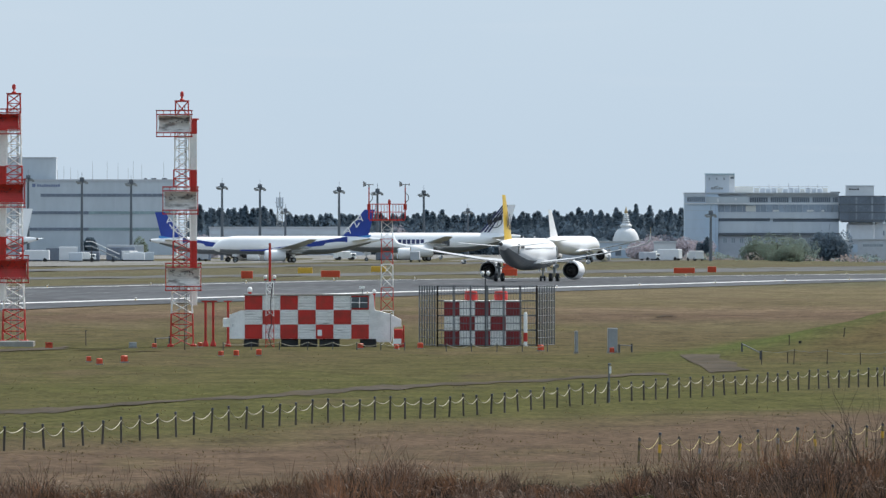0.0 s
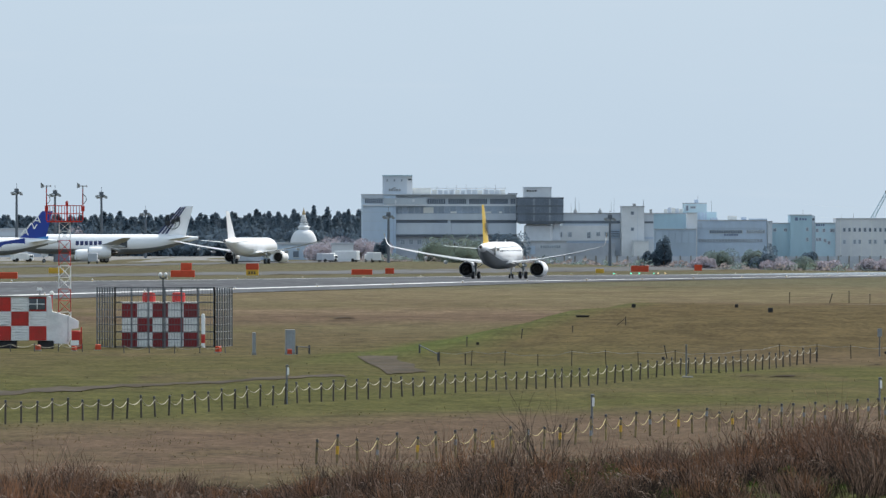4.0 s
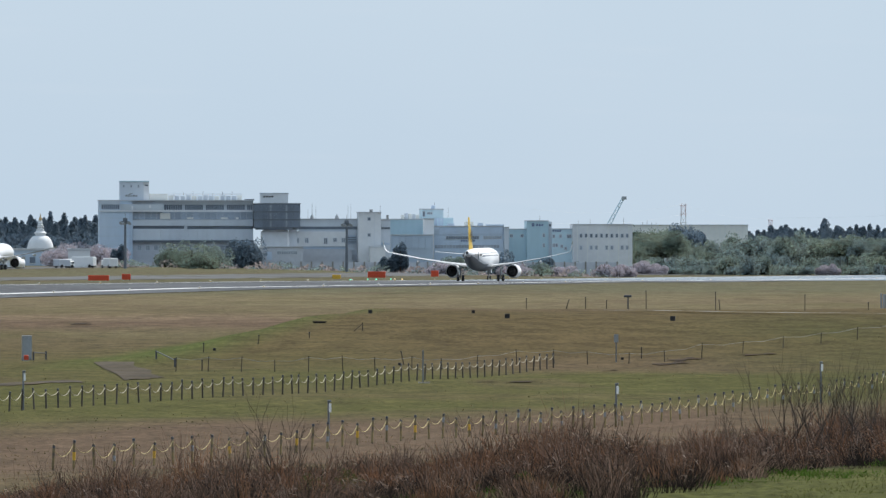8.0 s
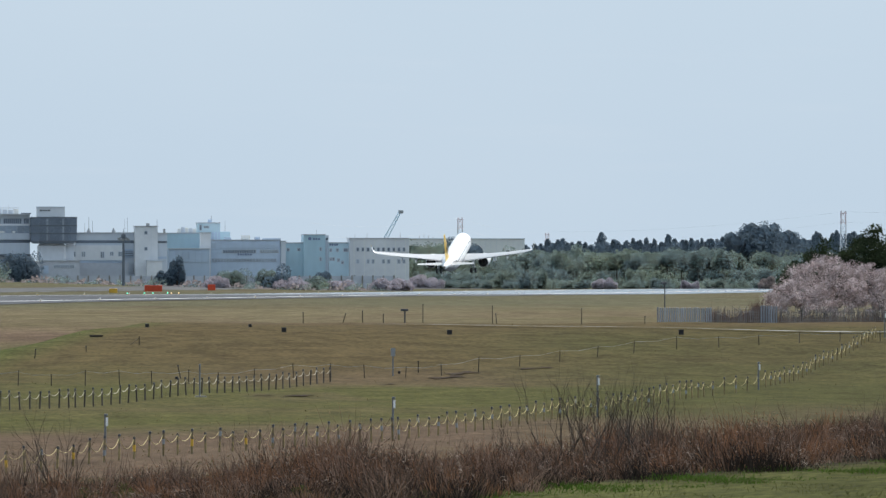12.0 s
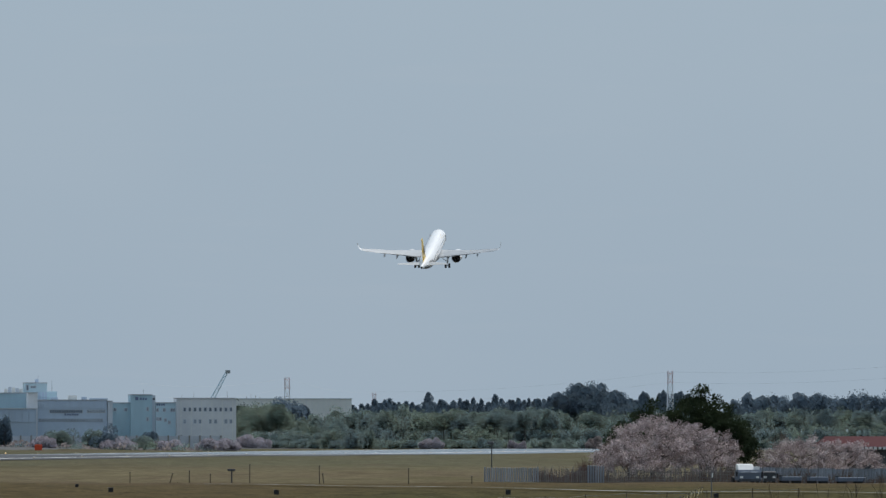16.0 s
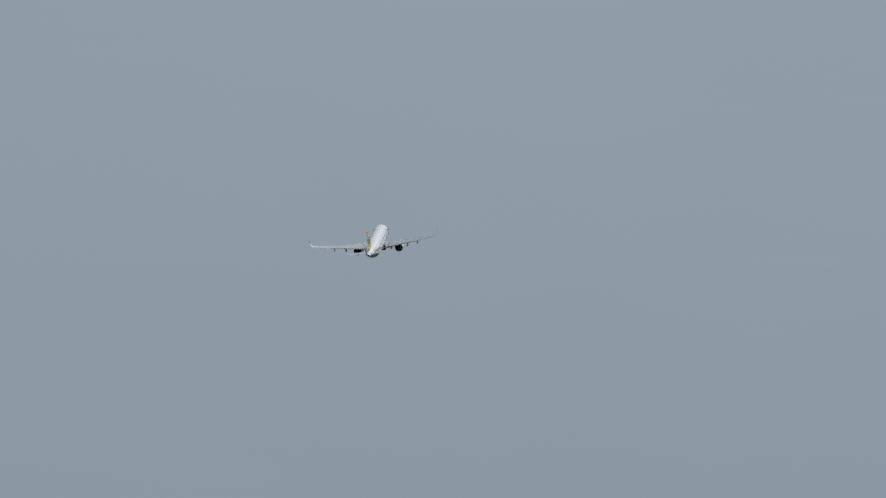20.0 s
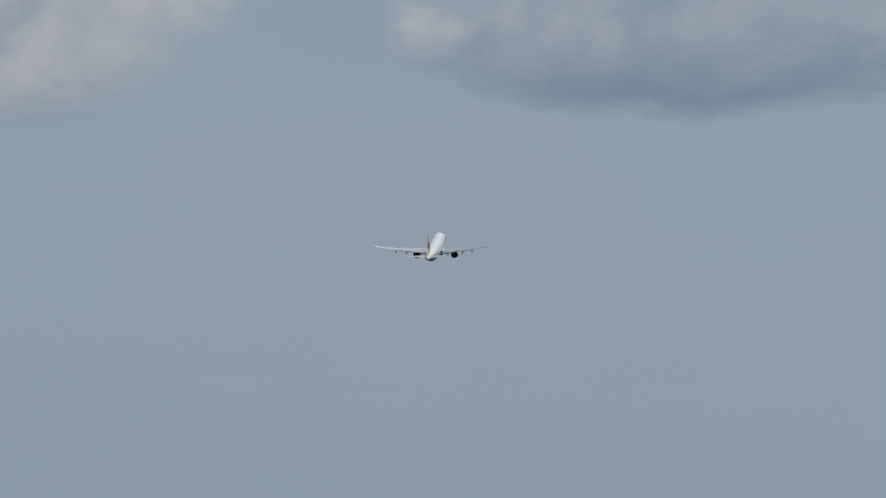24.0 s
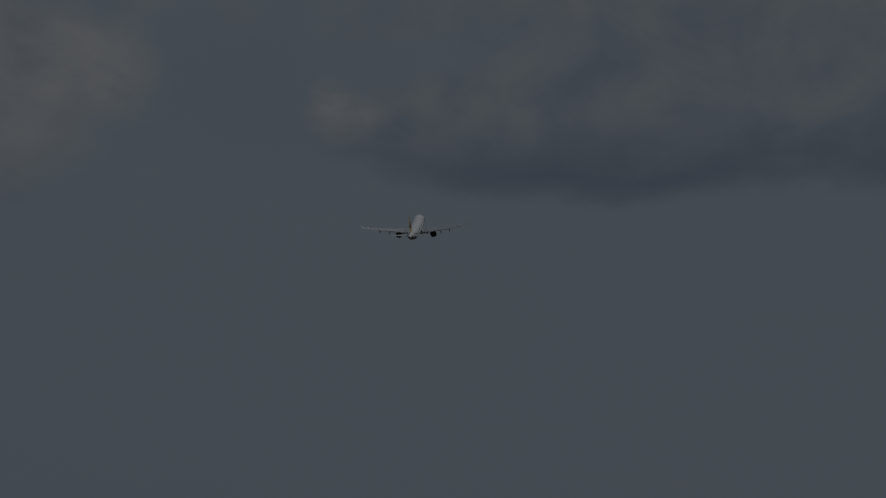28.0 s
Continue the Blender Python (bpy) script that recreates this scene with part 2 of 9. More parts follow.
FAR_STEEL = mat("hazed_dark_steel", (0.125, 0.145, 0.17), rough=0.7, var=0.12, scale=0.6)
POLE_GREY = mat("dull_pole_steel", (0.15, 0.16, 0.17), rough=0.6, metal=0.2, var=0.15, scale=1.5)
STEEL = mat("galvanised_steel", (0.33, 0.35, 0.36), rough=0.5, metal=0.4, var=0.15, scale=1.5)
DARK_STEEL = mat("dark_grey_steel", (0.055, 0.06, 0.068), rough=0.6, var=0.2, scale=1.5)
GREY_PAINT = mat("grey_paint", (0.27, 0.28, 0.28), rough=0.55, var=0.1, scale=1.5)
BLACK = mat("black_rubber", (0.018, 0.018, 0.02), rough=0.75, var=0.2, scale=3)
CONCRETE = mat("concrete", (0.33, 0.32, 0.30), rough=1.0, spec=0.05, var=0.15, scale=0.7, second=(0.24, 0.23, 0.21), bump=0.005)
WOOD = mat("weathered_post_wood", (0.075, 0.062, 0.048), rough=0.9, var=0.25, scale=3, stretch=(3, 3, 0.5), per_object=0.35)
ROPE = mat("pale_rope", (0.37, 0.34, 0.27), rough=0.95, var=0.15, scale=6, per_object=0.2)
YELLOW = mat("yellow_paint", (0.62, 0.36, 0.03), rough=0.5, var=0.12, scale=2)
OLD_YELLOW = mat("weathered_yellow_paint", (0.27, 0.20, 0.085), rough=0.8, var=0.3, scale=4, second=(0.15, 0.12, 0.085), per_object=0.3)
YELLOW_ROPE = mat("faded_yellow_rope", (0.42, 0.35, 0.17), rough=0.95, var=0.15, scale=6, per_object=0.2)
ORANGE = mat("orange_red_plastic", (0.56, 0.055, 0.012), rough=0.5, var=0.12, scale=2, per_object=0.15)
GLASS_DARK = mat("dark_window_glass", (0.075, 0.092, 0.11), rough=0.12, var=0.2, scale=0.3, spec=0.8)
GLASS_GREY = mat("grey_window_band", (0.30, 0.34, 0.39), rough=0.25, var=0.25, scale=0.25, spec=0.7)
SKIN = mat("white_aircraft_paint", (0.90, 0.90, 0.90), rough=0.28, var=0.03, scale=0.5)
# belly grey, darkened for shade under the fuselage; doors use it too
SKIN_GREY = mat("belly_shade_and_door_grey", (0.20, 0.215, 0.23), rough=0.4, var=0.06, scale=0.5)
WING_GREY = mat("wing_grey_paint", (0.43, 0.45, 0.47), rough=0.45, var=0.06, scale=0.6)
METAL = mat("bare_aluminium", (0.72, 0.73, 0.74), rough=0.22, metal=1.0, var=0.06, scale=0.7)
DARK_METAL = mat("heat_stained_metal", (0.045, 0.043, 0.042), rough=0.5, metal=0.4, var=0.2, scale=1.5)
FIN_YELLOW = mat("golden_yellow_paint", (0.74, 0.47, 0.012), rough=0.3, var=0.04, scale=0.6)
FIN_BLUE = mat("deep_blue_paint", (0.012, 0.045, 0.30), rough=0.3, var=0.08, scale=0.5)
SKY_BLUE = mat("light_blue_paint", (0.05, 0.27, 0.62), rough=0.3, var=0.05, scale=0.5)
NAVY = mat("navy_lettering", (0.02, 0.03, 0.11), rough=0.35, var=0.05, scale=1)
INK = mat("black_lettering", (0.02, 0.02, 0.022), rough=0.4, var=0.1, scale=1)
# far walls are made lighter and bluer: some distance haze is in these colours
WALL_PALE = mat("pale_grey_cladding", (0.58, 0.63, 0.68), rough=0.7, var=0.05, scale=0.08, second=(0.54, 0.59, 0.65), stretch=(1, 1, 0.3))
WALL_GREY = mat("blue_grey_cladding", (0.52, 0.57, 0.61), rough=0.7, var=0.05, scale=0.08, second=(0.48, 0.53, 0.57), stretch=(1, 1, 0.3))
WALL_BLUE = mat("pale_blue_cladding", (0.55, 0.64, 0.74), rough=0.7, var=0.05, scale=0.08, second=(0.50, 0.61, 0.73), stretch=(1, 1, 0.3))
WALL_TEAL = mat("pale_teal_cladding", (0.58, 0.74, 0.81), rough=0.7, var=0.06, scale=0.06, second=(0.54, 0.70, 0.77), per_object=0.10)
WALL_WHITE = mat("off_white_render", (0.72, 0.735, 0.75), rough=0.8, var=0.05, scale=0.1, second=(0.66, 0.68, 0.70), per_object=0.05)
WALL_DIM = mat("dull_grey_blue_wall", (0.52, 0.55, 0.60), rough=0.8, var=0.08, scale=0.1, per_object=0.12)
ROOF_GREY = mat("grey_roof_sheet", (0.48, 0.50, 0.53), rough=0.7, var=0.08, scale=0.1)
ROOF_RED = mat("dull_red_roof", (0.105, 0.048, 0.050), rough=1.0, spec=0.05, var=0.1, scale=0.3)
GALV_FENCE = mat("grey_sheet_fence", (0.27, 0.30, 0.34), rough=0.6, metal=0.2, var=0.12, scale=0.8, per_object=0.2)
BARK = mat("bark", (0.06, 0.048, 0.04), rough=0.95, var=0.3, scale=4, bump=0.02, bscale=8)
TWIG_RED = mat("reddish_bare_twig", (0.13, 0.062, 0.05), rough=0.9, var=0.25, scale=1)
TWIG = mat("bare_twig", (0.062, 0.044, 0.034), rough=0.9, var=0.25, scale=4)
# next three hold distance haze in their colour: lighter and bluer than leaves are
CEDAR = leafy("hazed_cedar_needles", (0.158, 0.218, 0.278), (0.170, 0.225, 0.272), 0.12, var=0.12, translucent=0.4, each=0.08, soft=0.92, see_through=0.3)
BROAD = leafy("hazed_spring_leaves", (0.225, 0.290, 0.240), (0.265, 0.310, 0.235), 0.10, var=0.14, translucent=0.45, each=0.08, soft=0.92)
MIXED = leafy("hazed_woodland_leaves", (0.230, 0.298, 0.300), (0.280, 0.338, 0.262), 0.045, var=0.14, translucent=0.45, each=0.08, soft=0.92)
EVERGREEN = leafy("dark_evergreen_leaves", (0.022, 0.034, 0.018), (0.036, 0.050, 0.024), 0.5)
BLOSSOM = leafy("cherry_blossom", (0.58, 0.505, 0.505), (0.22, 0.17, 0.165), 1.1, var=0.2, translucent=0.25, each=0.4)
# these three far colours are lightened for distance haze as well
FAR_BLOSSOM = leafy("hazed_pink_blossom", (0.56, 0.50, 0.55), (0.50, 0.47, 0.52), 0.1, var=0.1, translucent=0.4, each=0.1, soft=0.92)
FAR_EVERGREEN = leafy("evergreen_leaves", (0.148, 0.206, 0.262), (0.158, 0.212, 0.256), 0.1, var=0.12, translucent=0.4, each=0.08, soft=0.92, see_through=0.3)
FAR_SCRUB = leafy("hazed_brown_twigs", (0.34, 0.29, 0.285), (0.28, 0.25, 0.24), 0.2, var=0.1, translucent=0.5, each=0.12)
BROWN_SCRUB = leafy("brown_scrub_stems", (0.17, 0.125, 0.10), (0.11, 0.085, 0.07), 0.5)
REED_DARK = leafy("dead_dark_stem", (0.046, 0.035, 0.028), (0.026, 0.020, 0.017), 0.6, var=0.3, each=0.4, translucent=0.05)
REED = leafy("dry_reed", (0.240, 0.158, 0.114), (0.098, 0.065, 0.050), 0.9, var=0.45, each=0.55, translucent=0.12)
REED_PALE = leafy("bleached_reed", (0.50, 0.38, 0.30), (0.30, 0.21, 0.155), 0.8, var=0.3, each=0.4)
REED_RUST = leafy("rust_brown_reed", (0.30, 0.150, 0.080), (0.13, 0.072, 0.045), 0.5, var=0.3, each=0.45, translucent=0.15)
TUFT = leafy("field_grass_blade", (0.165, 0.128, 0.078), (0.092, 0.092, 0.040), 0.07, var=0.25)
GREEN_BLADE = leafy("green_grass_blade", (0.088, 0.102, 0.030), (0.125, 0.118, 0.048), 0.5, var=0.3)
LUSH = leafy("lush_green_blade", (0.062, 0.118, 0.018), (0.085, 0.125, 0.028), 0.6, var=0.3)
DRY_BLADE = leafy("dry_grass_blade", (0.20, 0.148, 0.082), (0.14, 0.112, 0.056), 0.5, var=0.25)
# pylon and wire colours are paled to stand in for distance haze
HAZED_RED = mat("hazed_red_paint", (0.70, 0.62, 0.64), rough=0.7, var=0.1, scale=0.3)
HAZED_STEEL = mat("hazed_steel", (0.70, 0.74, 0.78), rough=0.6, var=0.1, scale=0.3)
OLD_GOLD = mat("dull_gold_paint", (0.17, 0.13, 0.035), rough=0.4, var=0.05, scale=0.6)



# ---- mesh tools ----
class Shape:
    """Collects vertices and faces of one mesh."""

    def __init__(self):
        self.v, self.f = [], []

    def add(self, verts, faces):
        o = len(self.v)
        self.v += [tuple(p) for p in verts]
        self.f += [tuple(i + o for i in q) for q in faces]
        return self

    def box(self, x0, x1, y0, y1, z0, z1, m=None):
        vs = [Vector((x, y, z)) for z in (z0, z1) for y in (y0, y1) for x in (x0, x1)]
        if m is not None:
            vs = [m @ p for p in vs]
        return self.add(vs, [(0, 2, 3, 1), (4, 5, 7, 6), (0, 1, 5, 4), (2, 6, 7, 3), (0, 4, 6, 2), (1, 3, 7, 5)])

    def chamfer_box(self, x0, x1, y0, y1, z0, z1, c):
        """A box with its upright and top edges cut off by c."""
        rings = []
        for z, k in ((z0, 0), (z1 - c, 0), (z1, c)):
            a, b, d, e = x0 + k, x1 - k, y0 + k, y1 - k
            rings.append([(a + c, d, z), (b - c, d, z), (b, d + c, z), (b, e - c, z), (b - c, e, z), (a + c, e, z), (a, e - c, z), (a, d + c, z)])
        return self.loft(rings)

    def loft(self, rings, caps=True):
        o, n = len(self.v), len(rings[0])
        for r in rings:
            self.v += [tuple(p) for p in r]
        for i in range(len(rings) - 1):
            for j in range(n):
                a, b = o + i * n + j, o + i * n + (j + 1) % n
                self.f.append((a, b, b + n, a + n))
        if caps:
            self.f.append(tuple(o + j for j in reversed(range(n))))
            self.f.append(tuple(o + (len(rings) - 1) * n + j for j in range(n)))
        return self

    def rod(self, a, b, r0, r1=None, n=6):
        a, b = Vector(a), Vector(b)
        r1 = r0 if r1 is None else r1
        d = (b - a)
        if d.length < 1e-6:
            return self
        q = d.to_track_quat("Z", "Y").to_matrix()
        ring = lambda c, r: [c + q @ Vector((r * math.cos(2 * math.pi * i / n), r * math.sin(2 * math.pi * i / n), 0)) for i in range(n)]
        return self.loft([ring(a, r0), ring(b, r1)])

    def tube(self, pts, r, n=5):
        for a, b in zip(pts, pts[1:]):
            self.rod(a, b, r, n=n)
        return self

    def lathe(self, profile, n=16, m=None):
        """profile: (radius, z) up the z axis."""
        rings = [[Vector((r * math.cos(2 * math.pi * i / n), r * math.sin(2 * math.pi * i / n), z)) for i in range(n)] for r, z in profile]
        if m is not None:
            rings = [[m @ p for p in r] for r in rings]
        return self.loft(rings)

    def mesh(self, name, smooth=False):
        me = bpy.data.meshes.new(name)
        me.from_pydata(self.v, [], self.f)
        if smooth:
            me.polygons.foreach_set("use_smooth", [True] * len(me.polygons))
        me.update()
        return me


def smooth_by_angle(me, deg=40):
    me.polygons.foreach_set("use_smooth", [True] * len(me.polygons))
    bm = bmesh.new()
    bm.from_mesh(me)
    for e in bm.edges:
        e.smooth = len(e.link_faces) == 2 and e.calc_face_angle(0) < radians(deg)
    bmesh.ops.recalc_face_normals(bm, faces=bm.faces)
    bm.to_mesh(me)
    bm.free()


def part(name, shape, material, parent=None, label="", smooth=False, m=None):
    me = shape.mesh(name) if isinstance(shape, Shape) else shape
    if smooth:
        smooth_by_angle(me)
    if not me.materials:
        me.materials.append(material)
    ob = new(name, me)
    if parent is not None:
        ob.parent = parent
    if m is not None:
        ob.matrix_basis = m
    if label:
        ob["label"] = label
    return ob


def thing(name, m, label, category, group="", kind=""):
    ob = new(name)
    ob.empty_display_size = 0.3
    ob.matrix_basis = m
    return tagged(ob, label, category, group, kind)


def stuff_mesh(name, verts, faces, material):
    """A large mesh straight from arrays of corners and of triangles or quads."""
    me = bpy.data.meshes.new(name)
    verts, faces = np.asarray(verts, dtype=np.float32), np.asarray(faces, dtype=np.int32)
    k = faces.shape[1]
    me.vertices.add(len(verts))
    me.vertices.foreach_set("co", verts.ravel())
    me.loops.add(faces.size)
    me.loops.foreach_set("vertex_index", faces.ravel())
    me.polygons.add(len(faces))
    me.polygons.foreach_set("loop_start", np.arange(len(faces), dtype=np.int32) * k)
    me.update(calc_edges=True)
    me.validate()
    me.materials.append(material)
    return me



# ---- the ground ----
HEADING = 10.6  # degrees by which the runway bears to the right of the first view
RW_DIR = Vector((math.sin(radians(HEADING)), math.cos(radians(HEADING))))
RW_SIDE = Vector((RW_DIR.y, -RW_DIR.x))  # towards the camera's side
RW_MID = Vector((15.9, 1491.5))


def along(s, l):
    """A place s metres down the runway from its first seen stretch, l metres to the near side of its middle line."""
    p = RW_MID + RW_DIR * s + RW_SIDE * l
    return p.x, p.y


def step(v, lo, hi):
    t = np.clip((v - lo) / (hi - lo), 0, 1)
    return t * t * (3 - 2 * t)


def height(x, y):
    """Height of the land."""
    x, y = np.asarray(x, float), np.asarray(y, float)
    bank = np.interp(x, [-30, -12, 10, 25, 36, 60], [-0.2, 0.0, 0.7, 1.75, 2.6, 3.0])
    k = step(y, 200, 284) * (1 - step(y, 318, 375))
    near = np.interp(y, [-60, 0, 60, 150, 230, 300, 365, 380], [6.0, 6.2, 5.2, 3.0, 1.4, 0.5, 0.05, 0.0])
    near = near + (bank - near) * k
    plain = np.interp(y, [380, 725, 1000, 1500, 2000, 2250, 2500, 3000, 3600, 5000], [0, 0, 0.95, 0.95, -0.1, -0.9, -1.45, -2.6, -4.2, -6.5])
    mound = 2.05 * step(x - 21 - (y - 750) * 0.11, -1.5, 6) * step(y, 640, 850) * (1 - step(y, 890, 990))
    plain = np.where(y < 1000, np.maximum(plain, mound), plain)
    lat = (x - RW_MID.x) * RW_SIDE.x + (y - RW_MID.y) * RW_SIDE.y
    apron = step(-lat, 60, 190) * step(y, 1500, 2200) * (1 - step(x, 150, 270))
    plain = plain * (1 - apron) + 0.5 * apron
    uneven = 0.05 * np.sin(x * 0.31 + y * 0.05) + 0.04 * np.sin(x * 0.13 - y * 0.11)
    return np.where(y < 380, near, plain) + uneven * (1 - step(-np.abs(lat), -75, -55)) * step(y, 60, 200)


def ground_z(x, y):
    return float(height(x, y))


def grass_material():
    m = bpy.data.materials.new("mown_airfield_grass")
    m.use_nodes = True
    n, l = m.node_tree.nodes, m.node_tree.links
    p = n["Principled BSDF"]
    p.inputs["Roughness"].default_value, p.inputs["Specular IOR Level"].default_value = 1.0, 0.03
    tc = n.new("ShaderNodeTexCoord")
    def tex(scale, stretch, detail=5.0, dist=0.0):
        mp = n.new("ShaderNodeMapping")
        mp.inputs["Scale"].default_value = stretch
        l.new(tc.outputs["Object"], mp.inputs[0])
        t = n.new("ShaderNodeTexNoise")
        t.inputs["Scale"].default_value, t.inputs["Detail"].default_value, t.inputs["Distortion"].default_value = scale, detail, dist
        l.new(mp.outputs[0], t.inputs["Vector"])
        return t.outputs["Fac"]
    def ramp(v, lo, hi, a=0.0, b=1.0):
        r = n.new("ShaderNodeMapRange")
        l.new(v, r.inputs[0])
        for i, q in zip((1, 2, 3, 4), (lo, hi, a, b)):
            r.inputs[i].default_value = q
        return r.outputs[0]
    def mixc(f, a, b, kind="MIX"):
        x = n.new("ShaderNodeMix")
        x.data_type, x.blend_type = "RGBA", kind
        for s, v in ((x.inputs[0], f), (x.inputs[6], a), (x.inputs[7], b)):
            if isinstance(v, (int, float)):
                s.default_value = v
            elif isinstance(v, tuple):
                s.default_value = (*v, 1)
            else:
                l.new(v, s)
        return x.outputs[2]
    # mown strips, dry and green by turns, wander across the field
    sep = n.new("ShaderNodeSeparateXYZ")
    l.new(tc.outputs["Object"], sep.inputs[0])
    def arith(op, a, b):
        k = n.new("ShaderNodeMath")
        k.operation = op
        for i, v in enumerate((a, b)):
            if isinstance(v, (int, float)):
                k.inputs[i].default_value = v
            else:
                l.new(v, k.inputs[i])
        return k.outputs[0]
    wander = arith("ADD", arith("MULTIPLY", arith("SUBTRACT", tex(0.012, (1.0, 0.4, 1), 3.0), 0.5), 80), arith("MULTIPLY", arith("SUBTRACT", tex(0.09, (1.0, 0.35, 1), 4.0), 0.5), 40))
    slant = arith("SUBTRACT", sep.outputs["Y"], arith("MULTIPLY", arith("SUBTRACT", sep.outputs["X"], 15), 1.8))
    near_side = ramp(sep.outputs["Y"], 640, 720)
    line = arith("ADD", arith("MULTIPLY", sep.outputs["Y"], near_side), arith("MULTIPLY", slant, arith("SUBTRACT", 1.0, near_side)))
    far = arith("MULTIPLY", arith("ADD", line, wander), 1 / 1600)
    bands = n.new("ShaderNodeValToRGB")
    FRESH, GREEN, OLIVE, TAN, BROWN = (0.058, 0.061, 0.020), (0.068, 0.062, 0.025), (0.079, 0.066, 0.033), (0.124, 0.092, 0.060), (0.092, 0.064, 0.042)
    DULL = (0.094, 0.078, 0.043)
    PALE, EARTH, SHORT = (0.118, 0.098, 0.057), (0.088, 0.062, 0.042), (0.064, 0.063, 0.022)
    VERGE = (0.092, 0.087, 0.053)
    stops = [(0, FRESH), (280, FRESH), (320, OLIVE), (385, EARTH), (445, EARTH), (480, SHORT), (540, SHORT), (600, SHORT), (660, GREEN), (735, GREEN), (800, OLIVE), (850, DULL), (905, EARTH), (965, TAN), (1030, DULL), (1110, PALE), (1260, PALE), (1420, VERGE), (1600, VERGE)]
    el = bands.color_ramp.elements
    while len(el) < len(stops):
        el.new(0.5)
    for e, (q, c) in zip(el, stops):
        e.position = q / 1600
    for e, (q, c) in zip(el, stops):
        e.color = (*c, 1)
    l.new(far, bands.inputs[0])
    c = bands.outputs[0]
    c = mixc(ramp(tex(0.030, (1.0, 0.35, 1), 6.0, 0.5), 0.50, 0.66, 0, 0.35), c, BROWN)
    c = mixc(ramp(tex(0.022, (0.7, 0.30, 1), 6.0, 0.4), 0.55, 0.70, 0, 0.35), c, TAN)
    c = mixc(ramp(tex(0.085, (1.0, 0.16, 1), 7.0, 0.6), 0.57, 0.68, 0, 0.4), c, EARTH)
    c = mixc(ramp(tex(0.16, (1.0, 0.14, 1), 7.0, 0.4), 0.60, 0.72, 0, 0.5), c, SHORT)
    c = mixc(ramp(tex(0.055, (1.0, 0.30, 1), 5.0), 0.56, 0.70, 0, 0.5), c, GREEN)
    bare = arith("MULTIPLY", arith("MULTIPLY", ramp(sep.outputs["X"], 30, 42), ramp(sep.outputs["X"], 66, 52)), arith("MULTIPLY", ramp(arith("ADD", sep.outputs["Y"], wander), 620, 650), ramp(arith("ADD", sep.outputs["Y"], wander), 730, 690)))
    c = mixc(arith("MULTIPLY", bare, 0.8), c, BROWN)
    flank = arith("SUBTRACT", sep.outputs["X"], arith("MULTIPLY", arith("SUBTRACT", sep.outputs["Y"], 750), 0.11))
    # the mound's own brown, darkened to stand in for shade on its near slope
    rise = arith("MULTIPLY", ramp(flank, 21, 28), arith("MULTIPLY", ramp(sep.outputs["Y"], 640, 720), ramp(sep.outputs["Y"], 930, 860)))
    c = mixc(arith("MULTIPLY", rise, ramp(tex(0.05, (1.0, 0.4, 1), 5.0), 0.35, 0.6, 0.75, 1.0)), c, (0.073, 0.055, 0.026))
    edge = arith("MULTIPLY", arith("MULTIPLY", ramp(flank, 18.5, 21), ramp(flank, 30, 25)), arith("MULTIPLY", ramp(sep.outputs["Y"], 640, 700), ramp(sep.outputs["Y"], 920, 880)))
    c = mixc(arith("MULTIPLY", edge, ramp(tex(0.12, (1.0, 0.3, 1), 5.0), 0.38, 0.6, 0.8, 1.0)), c, (0.060, 0.073, 0.021))
    green_end = arith("MULTIPLY", ramp(arith("SUBTRACT", sep.outputs["X"], arith("MULTIPLY", arith("SUBTRACT", sep.outputs["Y"], 500), 0.06)), 38, 52), ramp(sep.outputs["Y"], 860, 800))
    c = mixc(arith("MULTIPLY", green_end, ramp(tex(0.04, (1.0, 0.35, 1), 5.0), 0.35, 0.6, 0.85, 0.4)), c, (0.050, 0.049, 0.019))
    c = mixc(arith("MULTIPLY", arith("MULTIPLY", ramp(sep.outputs["Y"], 284, 289), ramp(sep.outputs["Y"], 320, 312)), 0.85), c, (0.026, 0.020, 0.015))
    mid = ramp(tex(0.45, (1, 0.30, 1), 7.0), 0.3, 0.7, 0.72, 1.28)
    fine = arith("MULTIPLY", mid, ramp(tex(3.0, (1, 0.30, 1), 6.0), 0.3, 0.7, 0.60, 1.40))
    comb = n.new("ShaderNodeCombineColor")
    for i in range(3):
        l.new(fine, comb.inputs[i])
    l.new(mixc(1.0, c, comb.outputs[0], "MULTIPLY"), p.inputs["Base Color"])
    b = n.new("ShaderNodeBump")
    b.inputs["Strength"].default_value, b.inputs["Distance"].default_value = 0.6, 0.12
    l.new(tex(3.0, (1, 1, 1), 6.0), b.inputs["Height"])
    l.new(b.outputs[0], p.inputs["Normal"])
    return m


GRASS = grass_material()
ASPHALT = mat("grey_runway_asphalt", (0.075, 0.080, 0.088), rough=0.9, spec=0.14, var=0.12, scale=0.03, second=(0.055, 0.058, 0.064), stretch=(1, 0.3, 1), bump=0.003, bscale=8)
# the far stretch is made glossy by distance, imitating the mirage's bright sheen
_n, _l = ASPHALT.node_tree.nodes, ASPHALT.node_tree.links
_c, _s, _r = _n.new("ShaderNodeTexCoord"), _n.new("ShaderNodeSeparateXYZ"), _n.new("ShaderNodeMapRange")
_l.new(_c.outputs["Object"], _s.inputs[0])
_l.new(_s.outputs["Y"], _r.inputs[0])
for _i, _v in zip((1, 2, 3, 4), (1850, 2300, 0.9, 0.14)):
    _r.inputs[_i].default_value = _v
